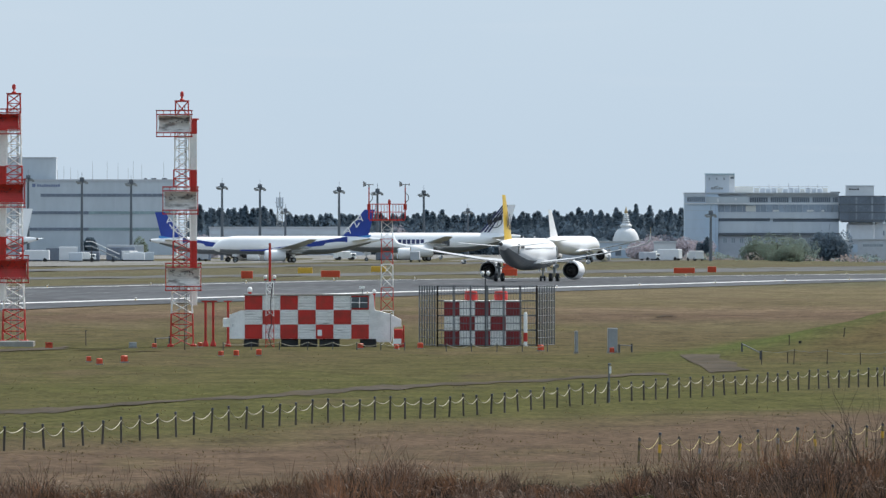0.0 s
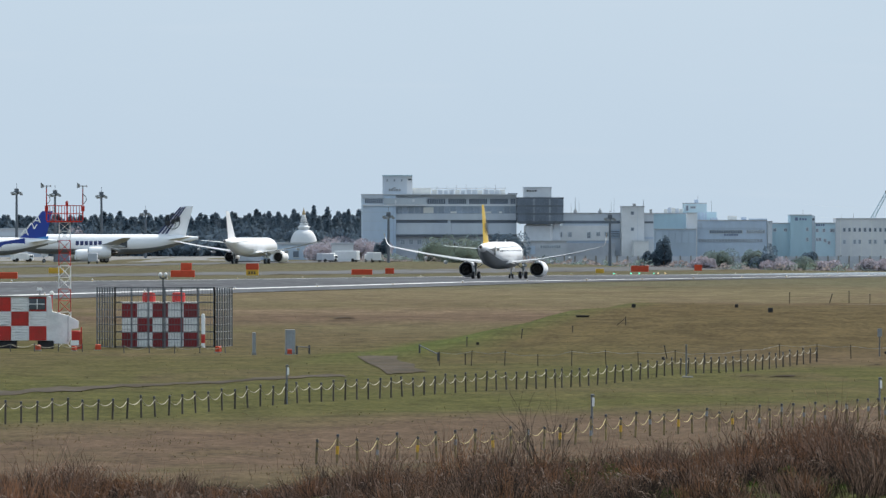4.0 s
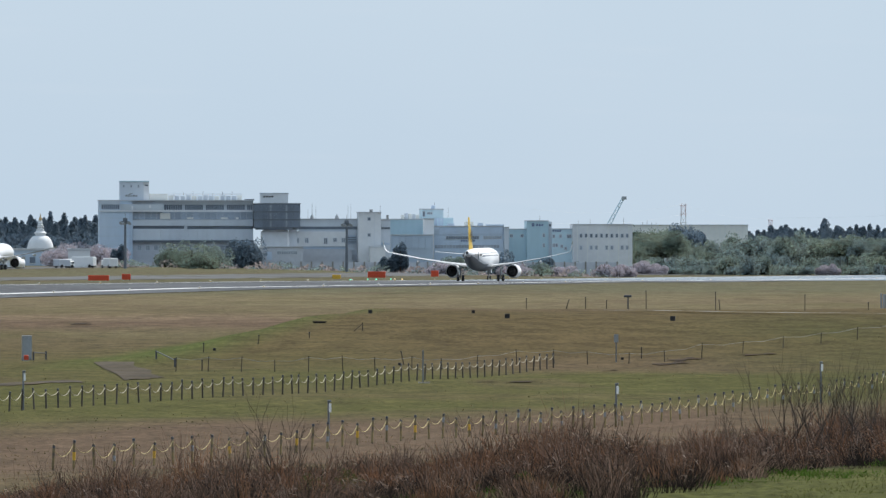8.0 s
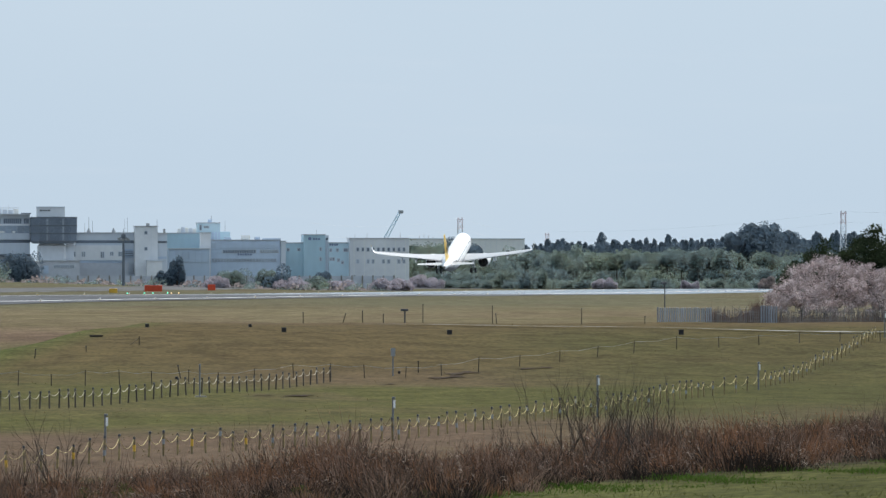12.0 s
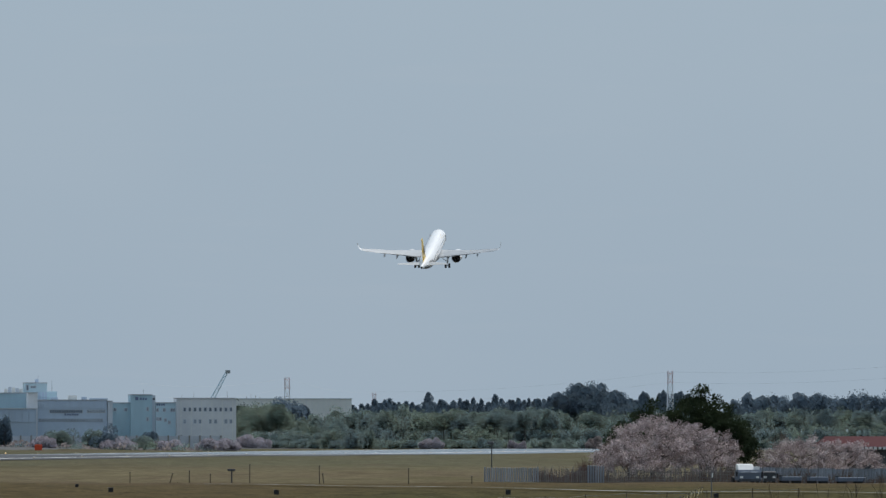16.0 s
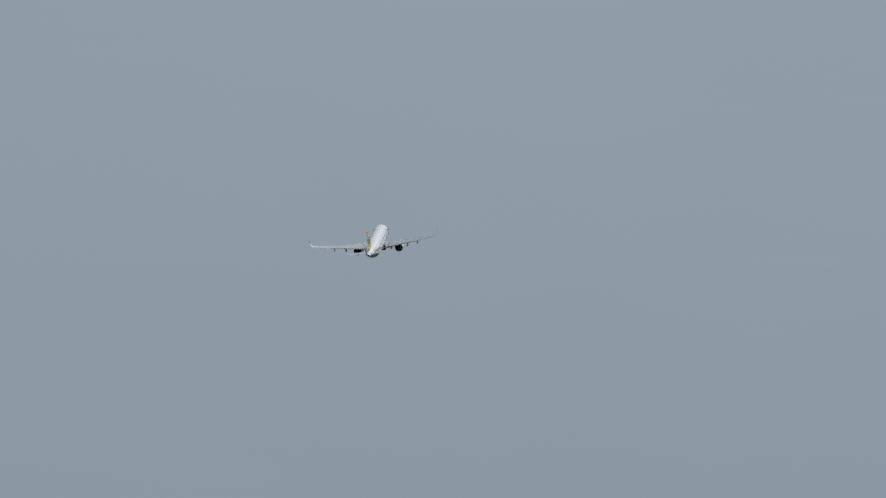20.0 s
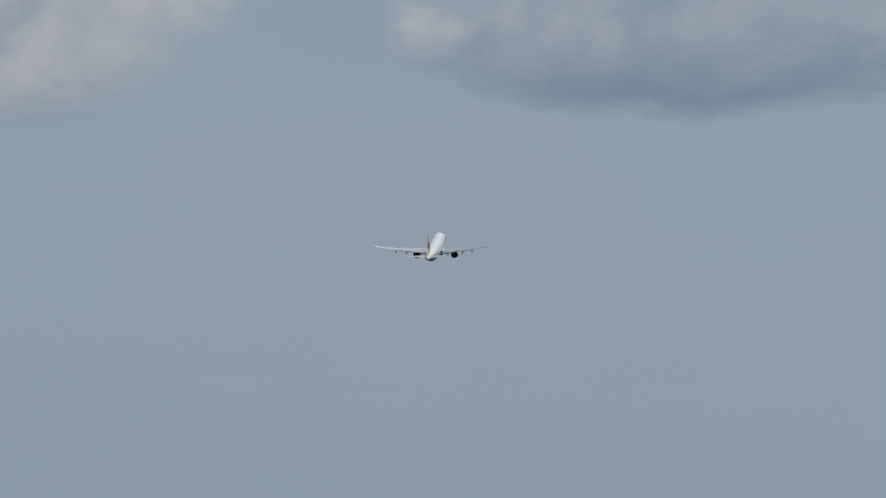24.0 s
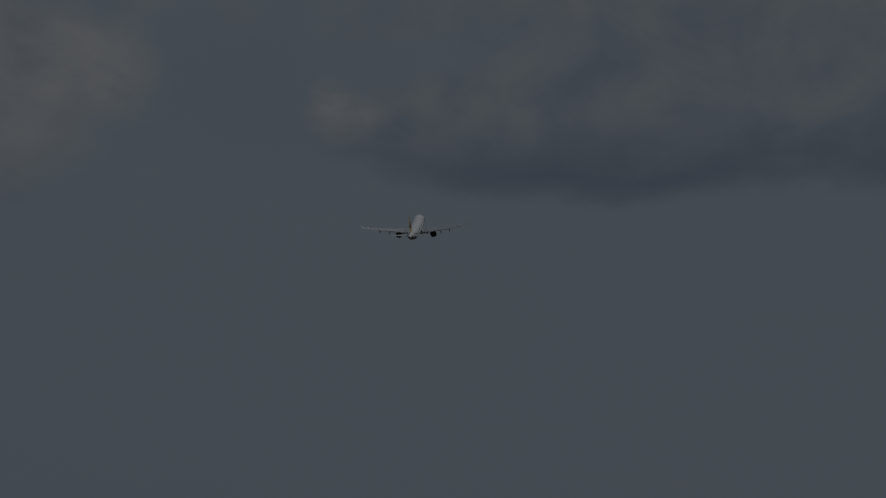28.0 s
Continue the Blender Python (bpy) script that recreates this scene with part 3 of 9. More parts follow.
_t, _p, _k, _q = _n.new("ShaderNodeTexNoise"), _n.new("ShaderNodeMapping"), _n.new("ShaderNodeMath"), _n.new("ShaderNodeMapRange")
_p.inputs["Scale"].default_value = (1, 0.05, 1)
_l.new(_c.outputs["Object"], _p.inputs[0])
_l.new(_p.outputs[0], _t.inputs["Vector"])
_t.inputs["Scale"].default_value, _t.inputs["Detail"].default_value = 0.7, 6.0
_l.new(_t.outputs["Fac"], _q.inputs[0])
for _i, _v in zip((1, 2, 3, 4), (0.3, 0.7, 0.75, 1.25)):
    _q.inputs[_i].default_value = _v
_k.operation, _k.use_clamp = "MULTIPLY", True
_l.new(_r.outputs[0], _k.inputs[0])
_l.new(_q.outputs[0], _k.inputs[1])
_l.new(_k.outputs[0], _n["Principled BSDF"].inputs["Roughness"])
WHITE_LINE = mat("runway_marking_paint", (0.72, 0.72, 0.70), rough=0.5, var=0.1, scale=0.4)
OLD_LINE = mat("worn_marking_paint", (0.20, 0.20, 0.20), rough=0.9, spec=0.1, var=0.15, scale=0.4)

ys = np.unique(np.concatenate([np.arange(-60, 400, 6.0), np.arange(400, 1080, 10.0), np.arange(1080, 2700, 30.0), np.arange(2700, 4991, 100.0)]))
xs = np.unique(np.concatenate([np.arange(-60, 16, 4.0), np.arange(16, 60, 2.0), np.arange(60, 130, 4.0), np.arange(-420, -60, 24.0), np.arange(130, 700, 24.0), np.arange(-3000, -420, 250.0), np.arange(700, 3001, 230.0)]))
gx, gy = np.meshgrid(xs, ys)
gv = np.stack([gx, gy, height(gx, gy)], -1).reshape(-1, 3)
nx = len(xs)
gi = (np.arange(len(ys) - 1)[:, None] * nx + np.arange(nx - 1)[None, :]).reshape(-1)
ground = new("ground", stuff_mesh("ground", gv, np.stack([gi, gi + 1, gi + nx + 1, gi + nx], -1), GRASS))
ground.data.polygons.foreach_set("use_smooth", [True] * len(ground.data.polygons))
tagged(ground, "mown airfield grass, patchy green and dry tan, rising to a low mound", "grass", kind="structure")


def ribbon(name, s0, s1, l0, l1, lift, material, parent=None, every=25.0, thick=0.0):
    """A strip along the runway that follows the land."""
    sh = Shape()
    ss = np.linspace(s0, s1, max(2, int((s1 - s0) / every)))
    ls = np.linspace(l0, l1, 3)
    rows = []
    for s in ss:
        rows.append([(*along(s, l), ground_z(*along(s, l)) + lift) for l in ls])
    for a, b in zip(rows, rows[1:]):
        for i in range(2):
            sh.add([a[i], a[i + 1], b[i + 1], b[i]], [(0, 1, 2, 3)])
    return part(name, sh, material, parent)


runway = tagged(ribbon("runway", -1100, 2600, -38, 44, 0.06, ASPHALT), "grey asphalt runway with white edge lines", "runway", kind="structure")
ribbon("shoulder", 430, 2600, 44.005, 57, 0.055, ASPHALT, runway)
# near line is wider than real, to imitate its bright heat shimmer
for l, half in ((-29.6, 0.7), (29.6, 1.4)):
    ribbon("edge_line", -1050, 2550, l - half, l + half, 0.09, WHITE_LINE, runway)
for k in range(60):
    ribbon("centre_dash", -1000 + k * 50, -970 + k * 50, -0.3, 0.3, 0.09, OLD_LINE, runway)
TAXI = mat("old_taxiway_asphalt", (0.120, 0.122, 0.125), rough=1.0, spec=0.03, var=0.12, scale=0.03, second=(0.10, 0.10, 0.10), stretch=(1, 0.3, 1))
taxiway = tagged(ribbon("taxiway", -1100, 2600, -205, -182, 0.06, TAXI), "grey asphalt taxiway beside the runway", "taxiway", kind="structure")
near_taxiway = tagged(ribbon("near_taxiway", -1100, 2600, -122, -94, 0.055, TAXI), "grey asphalt taxiway between the runway and the apron", "taxiway", kind="structure")
APRON = mat("apron_concrete", (0.21, 0.21, 0.205), rough=1.0, spec=0.03, var=0.12, scale=0.03, second=(0.16, 0.16, 0.155))
apron = tagged(ribbon("apron", -600, 2300, -700, -235, 0.05, APRON, every=60), "pale concrete aircraft parking apron", "apron", kind="structure")



# ---- landing-aid station by the runway ----
def stand(x, y, turn=0.0, sink=0.0):
    return pose(x, y, ground_z(x, y) - sink, 0, 0, turn)


def lattice(parent, sections, bay=1.05, leg=0.04, brace=0.022):
    """A square lattice mast in painted sections: (z0, z1, width at z0, width at z1, paint)."""
    for z0, z1, w0, w1, paint in sections:
        sh = Shape()
        n = max(1, round((z1 - z0) / bay))
        c = lambda u: [((w0 + (w1 - w0) * u) / 2 * sx, (w0 + (w1 - w0) * u) / 2 * sy, z0 + (z1 - z0) * u) for sx, sy in ((-1, -1), (1, -1), (1, 1), (-1, 1))]
        for i in range(4):
            sh.rod(c(0)[i], c(1)[i], leg, n=5)
        for j in range(n):
            a, b = c(j / n), c((j + 1) / n)
            for i in range(4):
                k = (i + 1) % 4
                sh.rod(b[i], b[k], brace, n=4)
                sh.rod(a[i], b[k], brace, n=4)
                sh.rod(a[k], b[i], brace, n=4)
        part("mast_section", sh, paint, parent)


def lamp_head(parent, x, y, z, r=0.16, top=RED):
    part("lamp_base", Shape().lathe([(r * 0.5, 0), (r * 0.7, r * 0.3), (r * 0.7, r * 0.8)], 10, Matrix.Translation((x, y, z))), top, parent)
    part("lamp_globe", Shape().lathe([(r * 0.6, r * 0.8), (r, r * 1.3), (r, r * 2.0), (r * 0.6, r * 2.6), (r * 0.1, r * 2.8)], 12, Matrix.Translation((x, y, z))), WHITE, parent, smooth=True)


def glide_tower(x, y, dish_paint, dishes, duct_x, label, raised=0.0, top=16.7):
    t = thing("antenna_tower", stand(x, y, 0, -raised), label, "antenna tower", "antenna towers")
    lattice(t, [(0.0, 2.25, 1.55, 1.45, RED), (2.25, 5.3, 1.42, 1.22, WHITE), (5.3, 7.2, 1.22, 1.18, RED), (7.2, 10.85, 1.16, 1.05, WHITE), (10.85, 12.05, 1.12, 1.1, RED),
                (12.05, 15.7, 1.0, 0.92, WHITE), (15.7, top, 0.9, 0.85, RED)], bay=0.72, leg=0.045, brace=0.026)
    lad = Shape()
    for sx in (-0.2, 0.2):
        lad.rod((sx, 0.1, 0.2), (sx, 0.1, 16.4), 0.028, n=5)
    for i in range(46):
        lad.rod((-0.2, 0.1, 0.4 + i * 0.35), (0.2, 0.1, 0.4 + i * 0.35), 0.016, n=4)
    part("ladder", lad, GREY_PAINT, t)
    part("cable", Shape().tube([(0.3, -0.1, 0.1), (0.34, -0.1, 6.0), (0.28, -0.1, 12.0), (0.3, -0.1, 15.5)], 0.04), GREY_PAINT, t)
    for sx in (-1, 1):
        for sy in (-1, 1):
            part("foot", Shape().chamfer_box(sx * 0.78 - 0.2, sx * 0.78 + 0.2, sy * 0.78 - 0.2, sy * 0.78 + 0.2, -0.1, 0.16, 0.04), RED, t)
    for z0, z1, paint in ((2.8, 5.3, WHITE), (5.3, 7.2, RED), (7.2, 10.5, WHITE), (10.5, 12.05, RED), (12.05, 14.5, WHITE), (14.5, 15.45, RED)):
        part("cable_duct", Shape().chamfer_box(duct_x - 0.24, duct_x + 0.24, 0.1, 0.5, z0, z1, 0.03), paint, t)
    part("duct_cap", Shape().box(duct_x - 0.27, duct_x + 0.36, 0.05, 0.55, 15.45, 15.55), RED, t)
    part("top_plate", Shape().box(-0.5, 0.5, -0.5, 0.5, top, top + 0.08), RED, t)
    part("warning_lamp", Shape().lathe([(0.15, 0), (0.15, 0.07), (0.07, 0.14), (0.07, 0.24), (0.13, 0.3), (0.12, 0.52), (0.08, 0.6), (0.02, 0.62)], 12, Matrix.Translation((0, 0, top + 0.08))), RED, t, smooth=True)
    for cx, z0, z1 in dishes:
        d = new("antenna")
        d.parent = t
        d.matrix_basis = Matrix.Translation((cx, -1.0, 0))
        w, bow = 1.10, 0.22
        rows = []
        for i in range(9):
            u = i / 8
            yy = bow * (1 - 4 * (u - 0.5) ** 2)
            zz = z0 + (z1 - z0) * u
            rows.append([(-w + 0.06 * math.sin(u * math.pi), yy, zz), (w - 0.06 * math.sin(u * math.pi), yy, zz), (w - 0.06 * math.sin(u * math.pi), yy + 0.05, zz), (-w + 0.06 * math.sin(u * math.pi), yy + 0.05, zz)])
        part("reflector", Shape().loft(rows), DISH_WHITE if dish_paint is WORN_WHITE else dish_paint, d, "curved sheet reflector")
        for side in (-1, 1):
            part("end_plate", Shape().loft([[(side * w, yy, zz) for yy, zz in ((-0.05, z0), (0.3, z0), (0.3, z1), (-0.05, z1))],
                                            [(side * (w + 0.04), yy, zz) for yy, zz in ((-0.05, z0), (0.3, z0), (0.3, z1), (-0.05, z1))]]), dish_paint if dish_paint is RED else WORN_WHITE, d)
        rng = random.Random(int(z0 * 10))
        for j in range(16):
            a, b = rng.uniform(-0.95, 0.95), z0 + (z1 - z0) * rng.uniform(0.55, 0.88)
            part("bolt_head", Shape().box(a - 0.035, a + 0.035, 0.0, 0.2, b - 0.03, b + 0.03), BLACK, d)
        for zz, hh in ((z1 + 0.06, 0.26), (z0 - 0.32, 0.26)):
            fr = Shape()
            for q in (zz, zz + hh):
                fr.box(-1.24, 1.24, -0.32, -0.26, q - 0.04, q + 0.04)
                fr.box(-1.24, 1.24, 0.5, 0.56, q - 0.03, q + 0.03)
            for k in range(6):
                xx = -1.2 + k * 0.48
                fr.box(xx - 0.02, xx + 0.02, -0.32, -0.27, zz, zz + hh)
            for xx in (-1.24, 1.20):
                fr.box(xx, xx + 0.05, -0.3, 0.55, zz - 0.03, zz + 0.03)
            part("walkway_frame", fr, RED, d)
        for side in (-1, 1):
            part("frame_post", Shape().rod((side * 1.19, -0.28, z0 - 0.3), (side * 1.19, -0.28, z1 + 0.3), 0.03), RED, d)
    return t


glide_tower(-17.805, 739.786, WORN_WHITE, [(-0.5, 14.62, 15.75), (-0.08, 9.35, 10.55), (0.12, 4.15, 5.35)], 0.78,
            "red and white lattice antenna tower with three curved white reflectors")
glide_tower(-29.33, 741.406, RED, [(-0.72, 14.55, 15.6), (-0.40, 9.55, 10.8), (-0.17, 4.4, 5.6)], -0.78,
            "red and white lattice antenna tower with three red antennas", 0.2, 16.95)
pad = thing("concrete_pad", stand(-29.051, 737.428), "pale concrete base under an antenna tower", "concrete base")
part("slab", Shape().chamfer_box(-1.4, 1.25, -1.6, 1.8, -0.2, 0.34, 0.03), CONCRETE, pad)

# red pipe supports with a cable tray
rack = thing("cable_rack", stand(-15.374, 737.84), "red steel posts carrying a cable tray to the hut", "cable rack")
for dx in (-0.78, -0.26, 0.75):
    part("post", Shape().rod((dx, 0, 0), (dx, 0, 3.02), 0.085, n=10), RED, rack, smooth=True)
    part("foot", Shape().lathe([(0.2, 0), (0.2, 0.1), (0.1, 0.4)], 10, Matrix.Translation((dx, 0, 0))), RED, rack)
    part("cap", Shape().box(dx - 0.28, dx + 0.28, -0.1, 0.1, 3.02, 3.12), RED, rack)
part("tray", Shape().box(-1.25, 1.75, -0.16, 0.16, 3.12, 3.2), STEEL, rack)

# checkered equipment hut
hut = thing("equipment_hut", stand(-9.226, 734.942), "red and white checkered equipment hut raised on dark blocks", "hut")
SQ_W, SQ_H, HZ = 1.205, 0.985, 0.52
part("body", Shape().box(-3.5 * SQ_W, 3.5 * SQ_W, 0, 2.6, HZ, HZ + 3 * SQ_H), WHITE, hut)
for i in range(7):
    for j in range(3):
        red = (i + j) % 2 == 0
        x0, z0 = -3.5 * SQ_W + i * SQ_W, HZ + (2 - j) * SQ_H
        sh = Shape().box(x0 + 0.012, x0 + SQ_W - 0.012, -0.03, -0.002, z0 + 0.012, z0 + SQ_H - 0.012)
        panel = part("red_panel" if red else "white_panel", sh, RED if red else PANEL_GAP, hut)
        for r in range(0 if red else 9):
            q = z0 + 0.02 + r * (SQ_H - 0.03) / 9
            part("rib", Shape().chamfer_box(x0 + 0.014, x0 + SQ_W - 0.014, -0.05, -0.0305, q, q + 0.089, 0.006), WORN_WHITE, panel)
part("roof", Shape().chamfer_box(-3.56 * SQ_W, 3.56 * SQ_W, -0.12, 2.75, HZ + 3 * SQ_H, HZ + 3 * SQ_H + 0.09, 0.03), CONCRETE, hut)
for a, b in ((-4.28, -3.3), (-1.75, -0.6), (-0.45, 0.7), (0.85, 2.2), (3.6, 4.7)):
    part("support_block", Shape().chamfer_box(a, b, 0.1, 2.4, -0.05, HZ - 0.003, 0.03), BLACK, hut)
win = part("window_frame", Shape().box(2.95, 4.12, -0.10, -0.05, HZ + 2.1, HZ + 2.85), DARK_STEEL, hut)
for a in (3.0, 3.58):
    part("window_pane", Shape().box(a, a + 0.48, -0.115, -0.102, HZ + 2.18, HZ + 2.78), GLASS_DARK, win)
    part("window_bar", Shape().box(a - 0.03, a + 0.02, -0.14, -0.118, HZ + 2.12, HZ + 2.82), WHITE, win)
part("window_rail", Shape().box(2.98, 4.1, -0.16, -0.142, HZ + 2.45, HZ + 2.5), WHITE, win)
part("cable_hatch", Shape().box(0.72, 1.02, -0.07, -0.032, HZ + 0.22, HZ + 0.62), WHITE, hut)
S = 0.038
outline = [(653, 522), (662, 522), (664, 549), (692, 556), (711, 566), (711, 578), (698, 580), (694, 606), (653, 606)]
part("annex", Shape().loft([[((a - 543) * S, 0.35, (614 - b) * S) for a, b in outline], [((a - 543) * S, 2.5, (614 - b) * S) for a, b in outline]]), WHITE, hut, "white sloping sheet-metal annex")
part("annex_seam", Shape().box((691.5 - 543) * S, (692.5 - 543) * S, 0.31, 0.348, (606 - 606) * S + 0.4, (614 - 556) * S), GREY_PAINT, hut)
outline = [(405, 557), (425, 550), (432.5, 550), (432.5, 600), (405, 600)]
part("side_cabinet", Shape().loft([[((a - 543) * S, 0.15, (614 - b) * S) for a, b in outline], [((a - 543) * S, 2.0, (614 - b) * S) for a, b in outline]]), WHITE, hut)
part("cooling_unit", Shape().chamfer_box((393 - 543) * S, (405 - 543) * S, 0.3, 1.2, (614 - 579) * S, (614 - 563) * S, 0.04), WORN_WHITE, hut)
part("door_handle", Shape().rod(((411 - 543) * S, 0.1, (614 - 578) * S), ((411 - 543) * S, 0.1, (614 - 574) * S), 0.02), STEEL, hut)
lamp_head(hut, (441 - 543) * S, 0.6, HZ + 3 * SQ_H + 0.09, 0.17)
lamp_head(hut, (663 - 543) * S, 0.8, (614 - 522) * S, 0.14)
part("lamp_stem", Shape().rod(((663 - 543) * S, 0.8, (614 - 545) * S), ((663 - 543) * S, 0.8, (614 - 522) * S), 0.05), RED, hut)
cc = part("camera_post", Shape().rod(((642 - 543) * S, 0.5, HZ + 3 * SQ_H), ((642 - 543) * S, 0.5, HZ + 3 * SQ_H + 0.45), 0.04), GREY_PAINT, hut)
part("camera_housing", Shape().box((637 - 543) * S, (646 - 543) * S, 0.4, 0.75, HZ + 3 * SQ_H + 0.45, HZ + 3 * SQ_H + 0.62), WHITE, cc)
gen = thing("red_equipment_box", stand(-3.02, 733.994), "red and white equipment box beside the hut", "equipment box")
part("box_body", Shape().chamfer_box(-0.3, 0.3, -0.3, 0.3, 0.0, 1.25, 0.05), RED, gen)
part("white_band", Shape().box(-0.34, 0.2, -0.33, -0.31, 0.25, 0.6), WHITE, gen)
part("pipe", Shape().rod((0.36, 0, 0), (0.36, 0, 1.5), 0.05), RED, gen)

# slender mast with a tall red rod
mast = thing("lamp_mast", stand(-11.653, 729.907), "white and red lattice mast with two lamps and red rod", "mast")
lattice(mast, [(0.0, 2.1, 0.55, 0.52, RED), (2.1, 4.4, 0.52, 0.46, WHITE)], bay=0.5, leg=0.025, brace=0.014)
part("cable", Shape().tube([(0.1, -0.28, 0.1), (-0.1, -0.3, 0.8), (0.12, -0.3, 1.6), (0.05, -0.28, 3.0), (0.18, -0.27, 4.3)], 0.03), BLACK, mast)
part("cross_bar", Shape().box(-0.36, 0.36, -0.04, 0.04, 4.4, 4.5), STEEL, mast)
for sx in (-1, 1):
    lamp_head(mast, sx * 0.3, 0, 4.5, 0.13)
part("rod", Shape().rod((0, 0, 4.4), (0, 0, 7.0), 0.09, 0.085, n=10), RED, mast, smooth=True)

# wind-instrument tower
wind = thing("wind_mast", stand(-3.857, 747.99), "white and red lattice mast with railed platform and wind instruments", "mast")
lattice(wind, [(0.0, 2.4, 0.86, 0.84, WHITE), (2.4, 4.0, 0.84, 0.82, RED), (4.0, 5.6, 0.82, 0.8, WHITE), (5.6, 7.35, 0.8, 0.77, RED), (7.35, 8.6, 0.77, 0.74, WHITE)], bay=0.7, leg=0.032, brace=0.018)
PW = 1.22
plat = part("platform", Shape().box(-PW, PW, -0.7, 0.7, 8.6, 8.7), RED, wind)
for yy in (-0.7, 0.7):
    for zz in (9.2, 9.75):
        part("rail", Shape().rod((-PW, yy, zz), (PW, yy, zz), 0.03, n=5), RED, plat)
    for i in range(13):
        part("baluster", Shape().rod((-PW + i * PW / 6, yy, 8.7), (-PW + i * PW / 6, yy, 9.75), 0.018, n=4), RED, plat)
for xx in (-PW, PW):
    for zz in (9.2, 9.75):
        part("rail", Shape().rod((xx, -0.7, zz), (xx, 0.7, zz), 0.03, n=5), RED, plat)
for sx in (-1, 1):
    x0 = sx * (PW + 0.03)
    pole_ = part("instrument_pole", Shape().rod((x0, 0, 8.75), (x0, 0, 10.95), 0.05, 0.04, n=8), RED, wind)
    part("cable", Shape().tube([(x0, -0.06, 10.55), (x0 + 0.22, -0.06, 10.35), (x0 + 0.24, -0.06, 10.1), (x0 + 0.04, -0.06, 9.85)], 0.025), BLACK, pole_)
    part("clamp_box", Shape().chamfer_box(x0 - 0.12, x0 + 0.12, -0.1, 0.1, 9.35, 9.75, 0.02), RED, pole_)
    v = part("wind_vane", Shape().loft([[(x0 - 0.40, y, 10.95), (x0 - 0.20, y, 11.0), (x0 - 0.20, y, 11.2), (x0 - 0.40, y, 11.35)] for y in (-0.02, 0.02)]), GREY_PAINT, wind)
    part("vane_arm", Shape().rod((x0 - 0.3, 0, 11.1), (x0 + 0.25, 0, 11.1), 0.035), GREY_PAINT, v)
    part("vane_hub", Shape().rod((x0, 0, 10.9), (x0, 0, 11.14), 0.045), GREY_PAINT, v)
    part("propeller", Shape().lathe([(0.02, 0), (0.1, 0.03), (0.1, 0.06)], 8, Matrix.Translation((x0 + 0.25, 0, 11.1)) @ Matrix.Rotation(radians(90), 4, "Y")), GREY_PAINT, v)
part("warning_lamp", Shape().lathe([(0.1, 0), (0.1, 0.2), (0.05, 0.3)], 8, Matrix.Translation((0.15, 0, 9.78))), RED, wind)
part("warning_lamp_post", Shape().rod((0.15, 0, 8.7), (0.15, 0, 9.78), 0.04), RED, wind)

# screened enclosure with checkered cabinets
cage = thing("screen_enclosure", stand(2.994, 736.994), "dark grey steel screen round checkered cabinets", "enclosure")
HW, CH = 3.38, 4.1
for i in range(7):
    x = -HW + i * 2 * HW / 6
    part("post", Shape().box(x - 0.05, x + 0.05, -2.05, -1.95, 0, CH), POLE_GREY, cage)
    part("post", Shape().box(x - 0.05, x + 0.05, 3.95, 4.05, 0, CH), POLE_GREY, cage)
for j in range(9):
    z = 0.06 + j * (CH - 0.1) / 8
    part("rail", Shape().box(-HW, HW, -1.95, -1.91, z - 0.025, z + 0.025), POLE_GREY, cage)
    if j % 2 == 0:
        part("rail", Shape().box(-HW, HW, 3.91, 3.95, z - 0.025, z + 0.025), POLE_GREY, cage)
for side in (-1, 1):
    for i in range(8):
        u = i / 7
        x, y = side * (HW + u * 1.22), -2.0 + u * 6.0
        part("side_post", Shape().box(x - 0.05, x + 0.05, y - 0.05, y + 0.05, 0, CH), POLE_GREY, cage)
    for j in range(9):
        z = 0.06 + j * (CH - 0.1) / 8
        part("side_rail", Shape().rod((side * HW, -2.0, z), (side * (HW + 1.22), 4.0, z), 0.028, n=4), POLE_GREY, cage)
    part("wing_mesh", Shape().box(-0.0, 0.012, 0, 6.1, 0.02, 0.04), POLE_GREY, cage, m=Matrix.Translation((side * HW, -2, 2)))
for i in range(36):
    x = -HW + (i + 0.5) * 2 * HW / 36
    part("screen_wire", Shape().box(x - 0.009, x + 0.009, -1.99, -1.96, 0, CH), POLE_GREY, cage)
for i in range(18):
    u = (i + 0.5) / 18
    x, y = HW + u * 1.22, -2.0 + u * 6.0
    part("screen_wire", Shape().box(x - 0.012, x + 0.012, y - 0.012, y + 0.012, 0, CH), STEEL, cage)
cab = thing("checkered_cabinet", stand(2.729, 737.995), "red and white checkered cabinet inside the steel screen", "cabinet")
CW, CHH = 1.05, 1.0
part("body", Shape().box(-2.65, 2.6, 0, 2.4, 0.05, 3.0), WORN_WHITE, cab)
for i in range(5):
    for j in range(3):
        red = (i + j) % 2 == 0
        x0, z0 = -2.65 + i * CW, 0.02 + (2 - j) * 0.99
        part("red_panel" if red else "white_panel", Shape().box(x0 + 0.01, x0 + CW - 0.01, -0.04, -0.002, z0 + 0.01, z0 + 0.98), SHADED_RED if red else WORN_WHITE, cab)
part("lid", Shape().chamfer_box(-2.7, 2.65, -0.1, 2.45, 3.0, 3.08, 0.03), WORN_WHITE, cab)
for dx in (-0.8, 1.22):
    part("drum", Shape().lathe([(0.40, 0), (0.46, 0.05), (0.46, 0.5), (0.42, 0.55), (0.42, 0.62), (0.1, 0.66)], 16, Matrix.Translation((dx, 0.8, 3.08))), RED, cab, smooth=True)
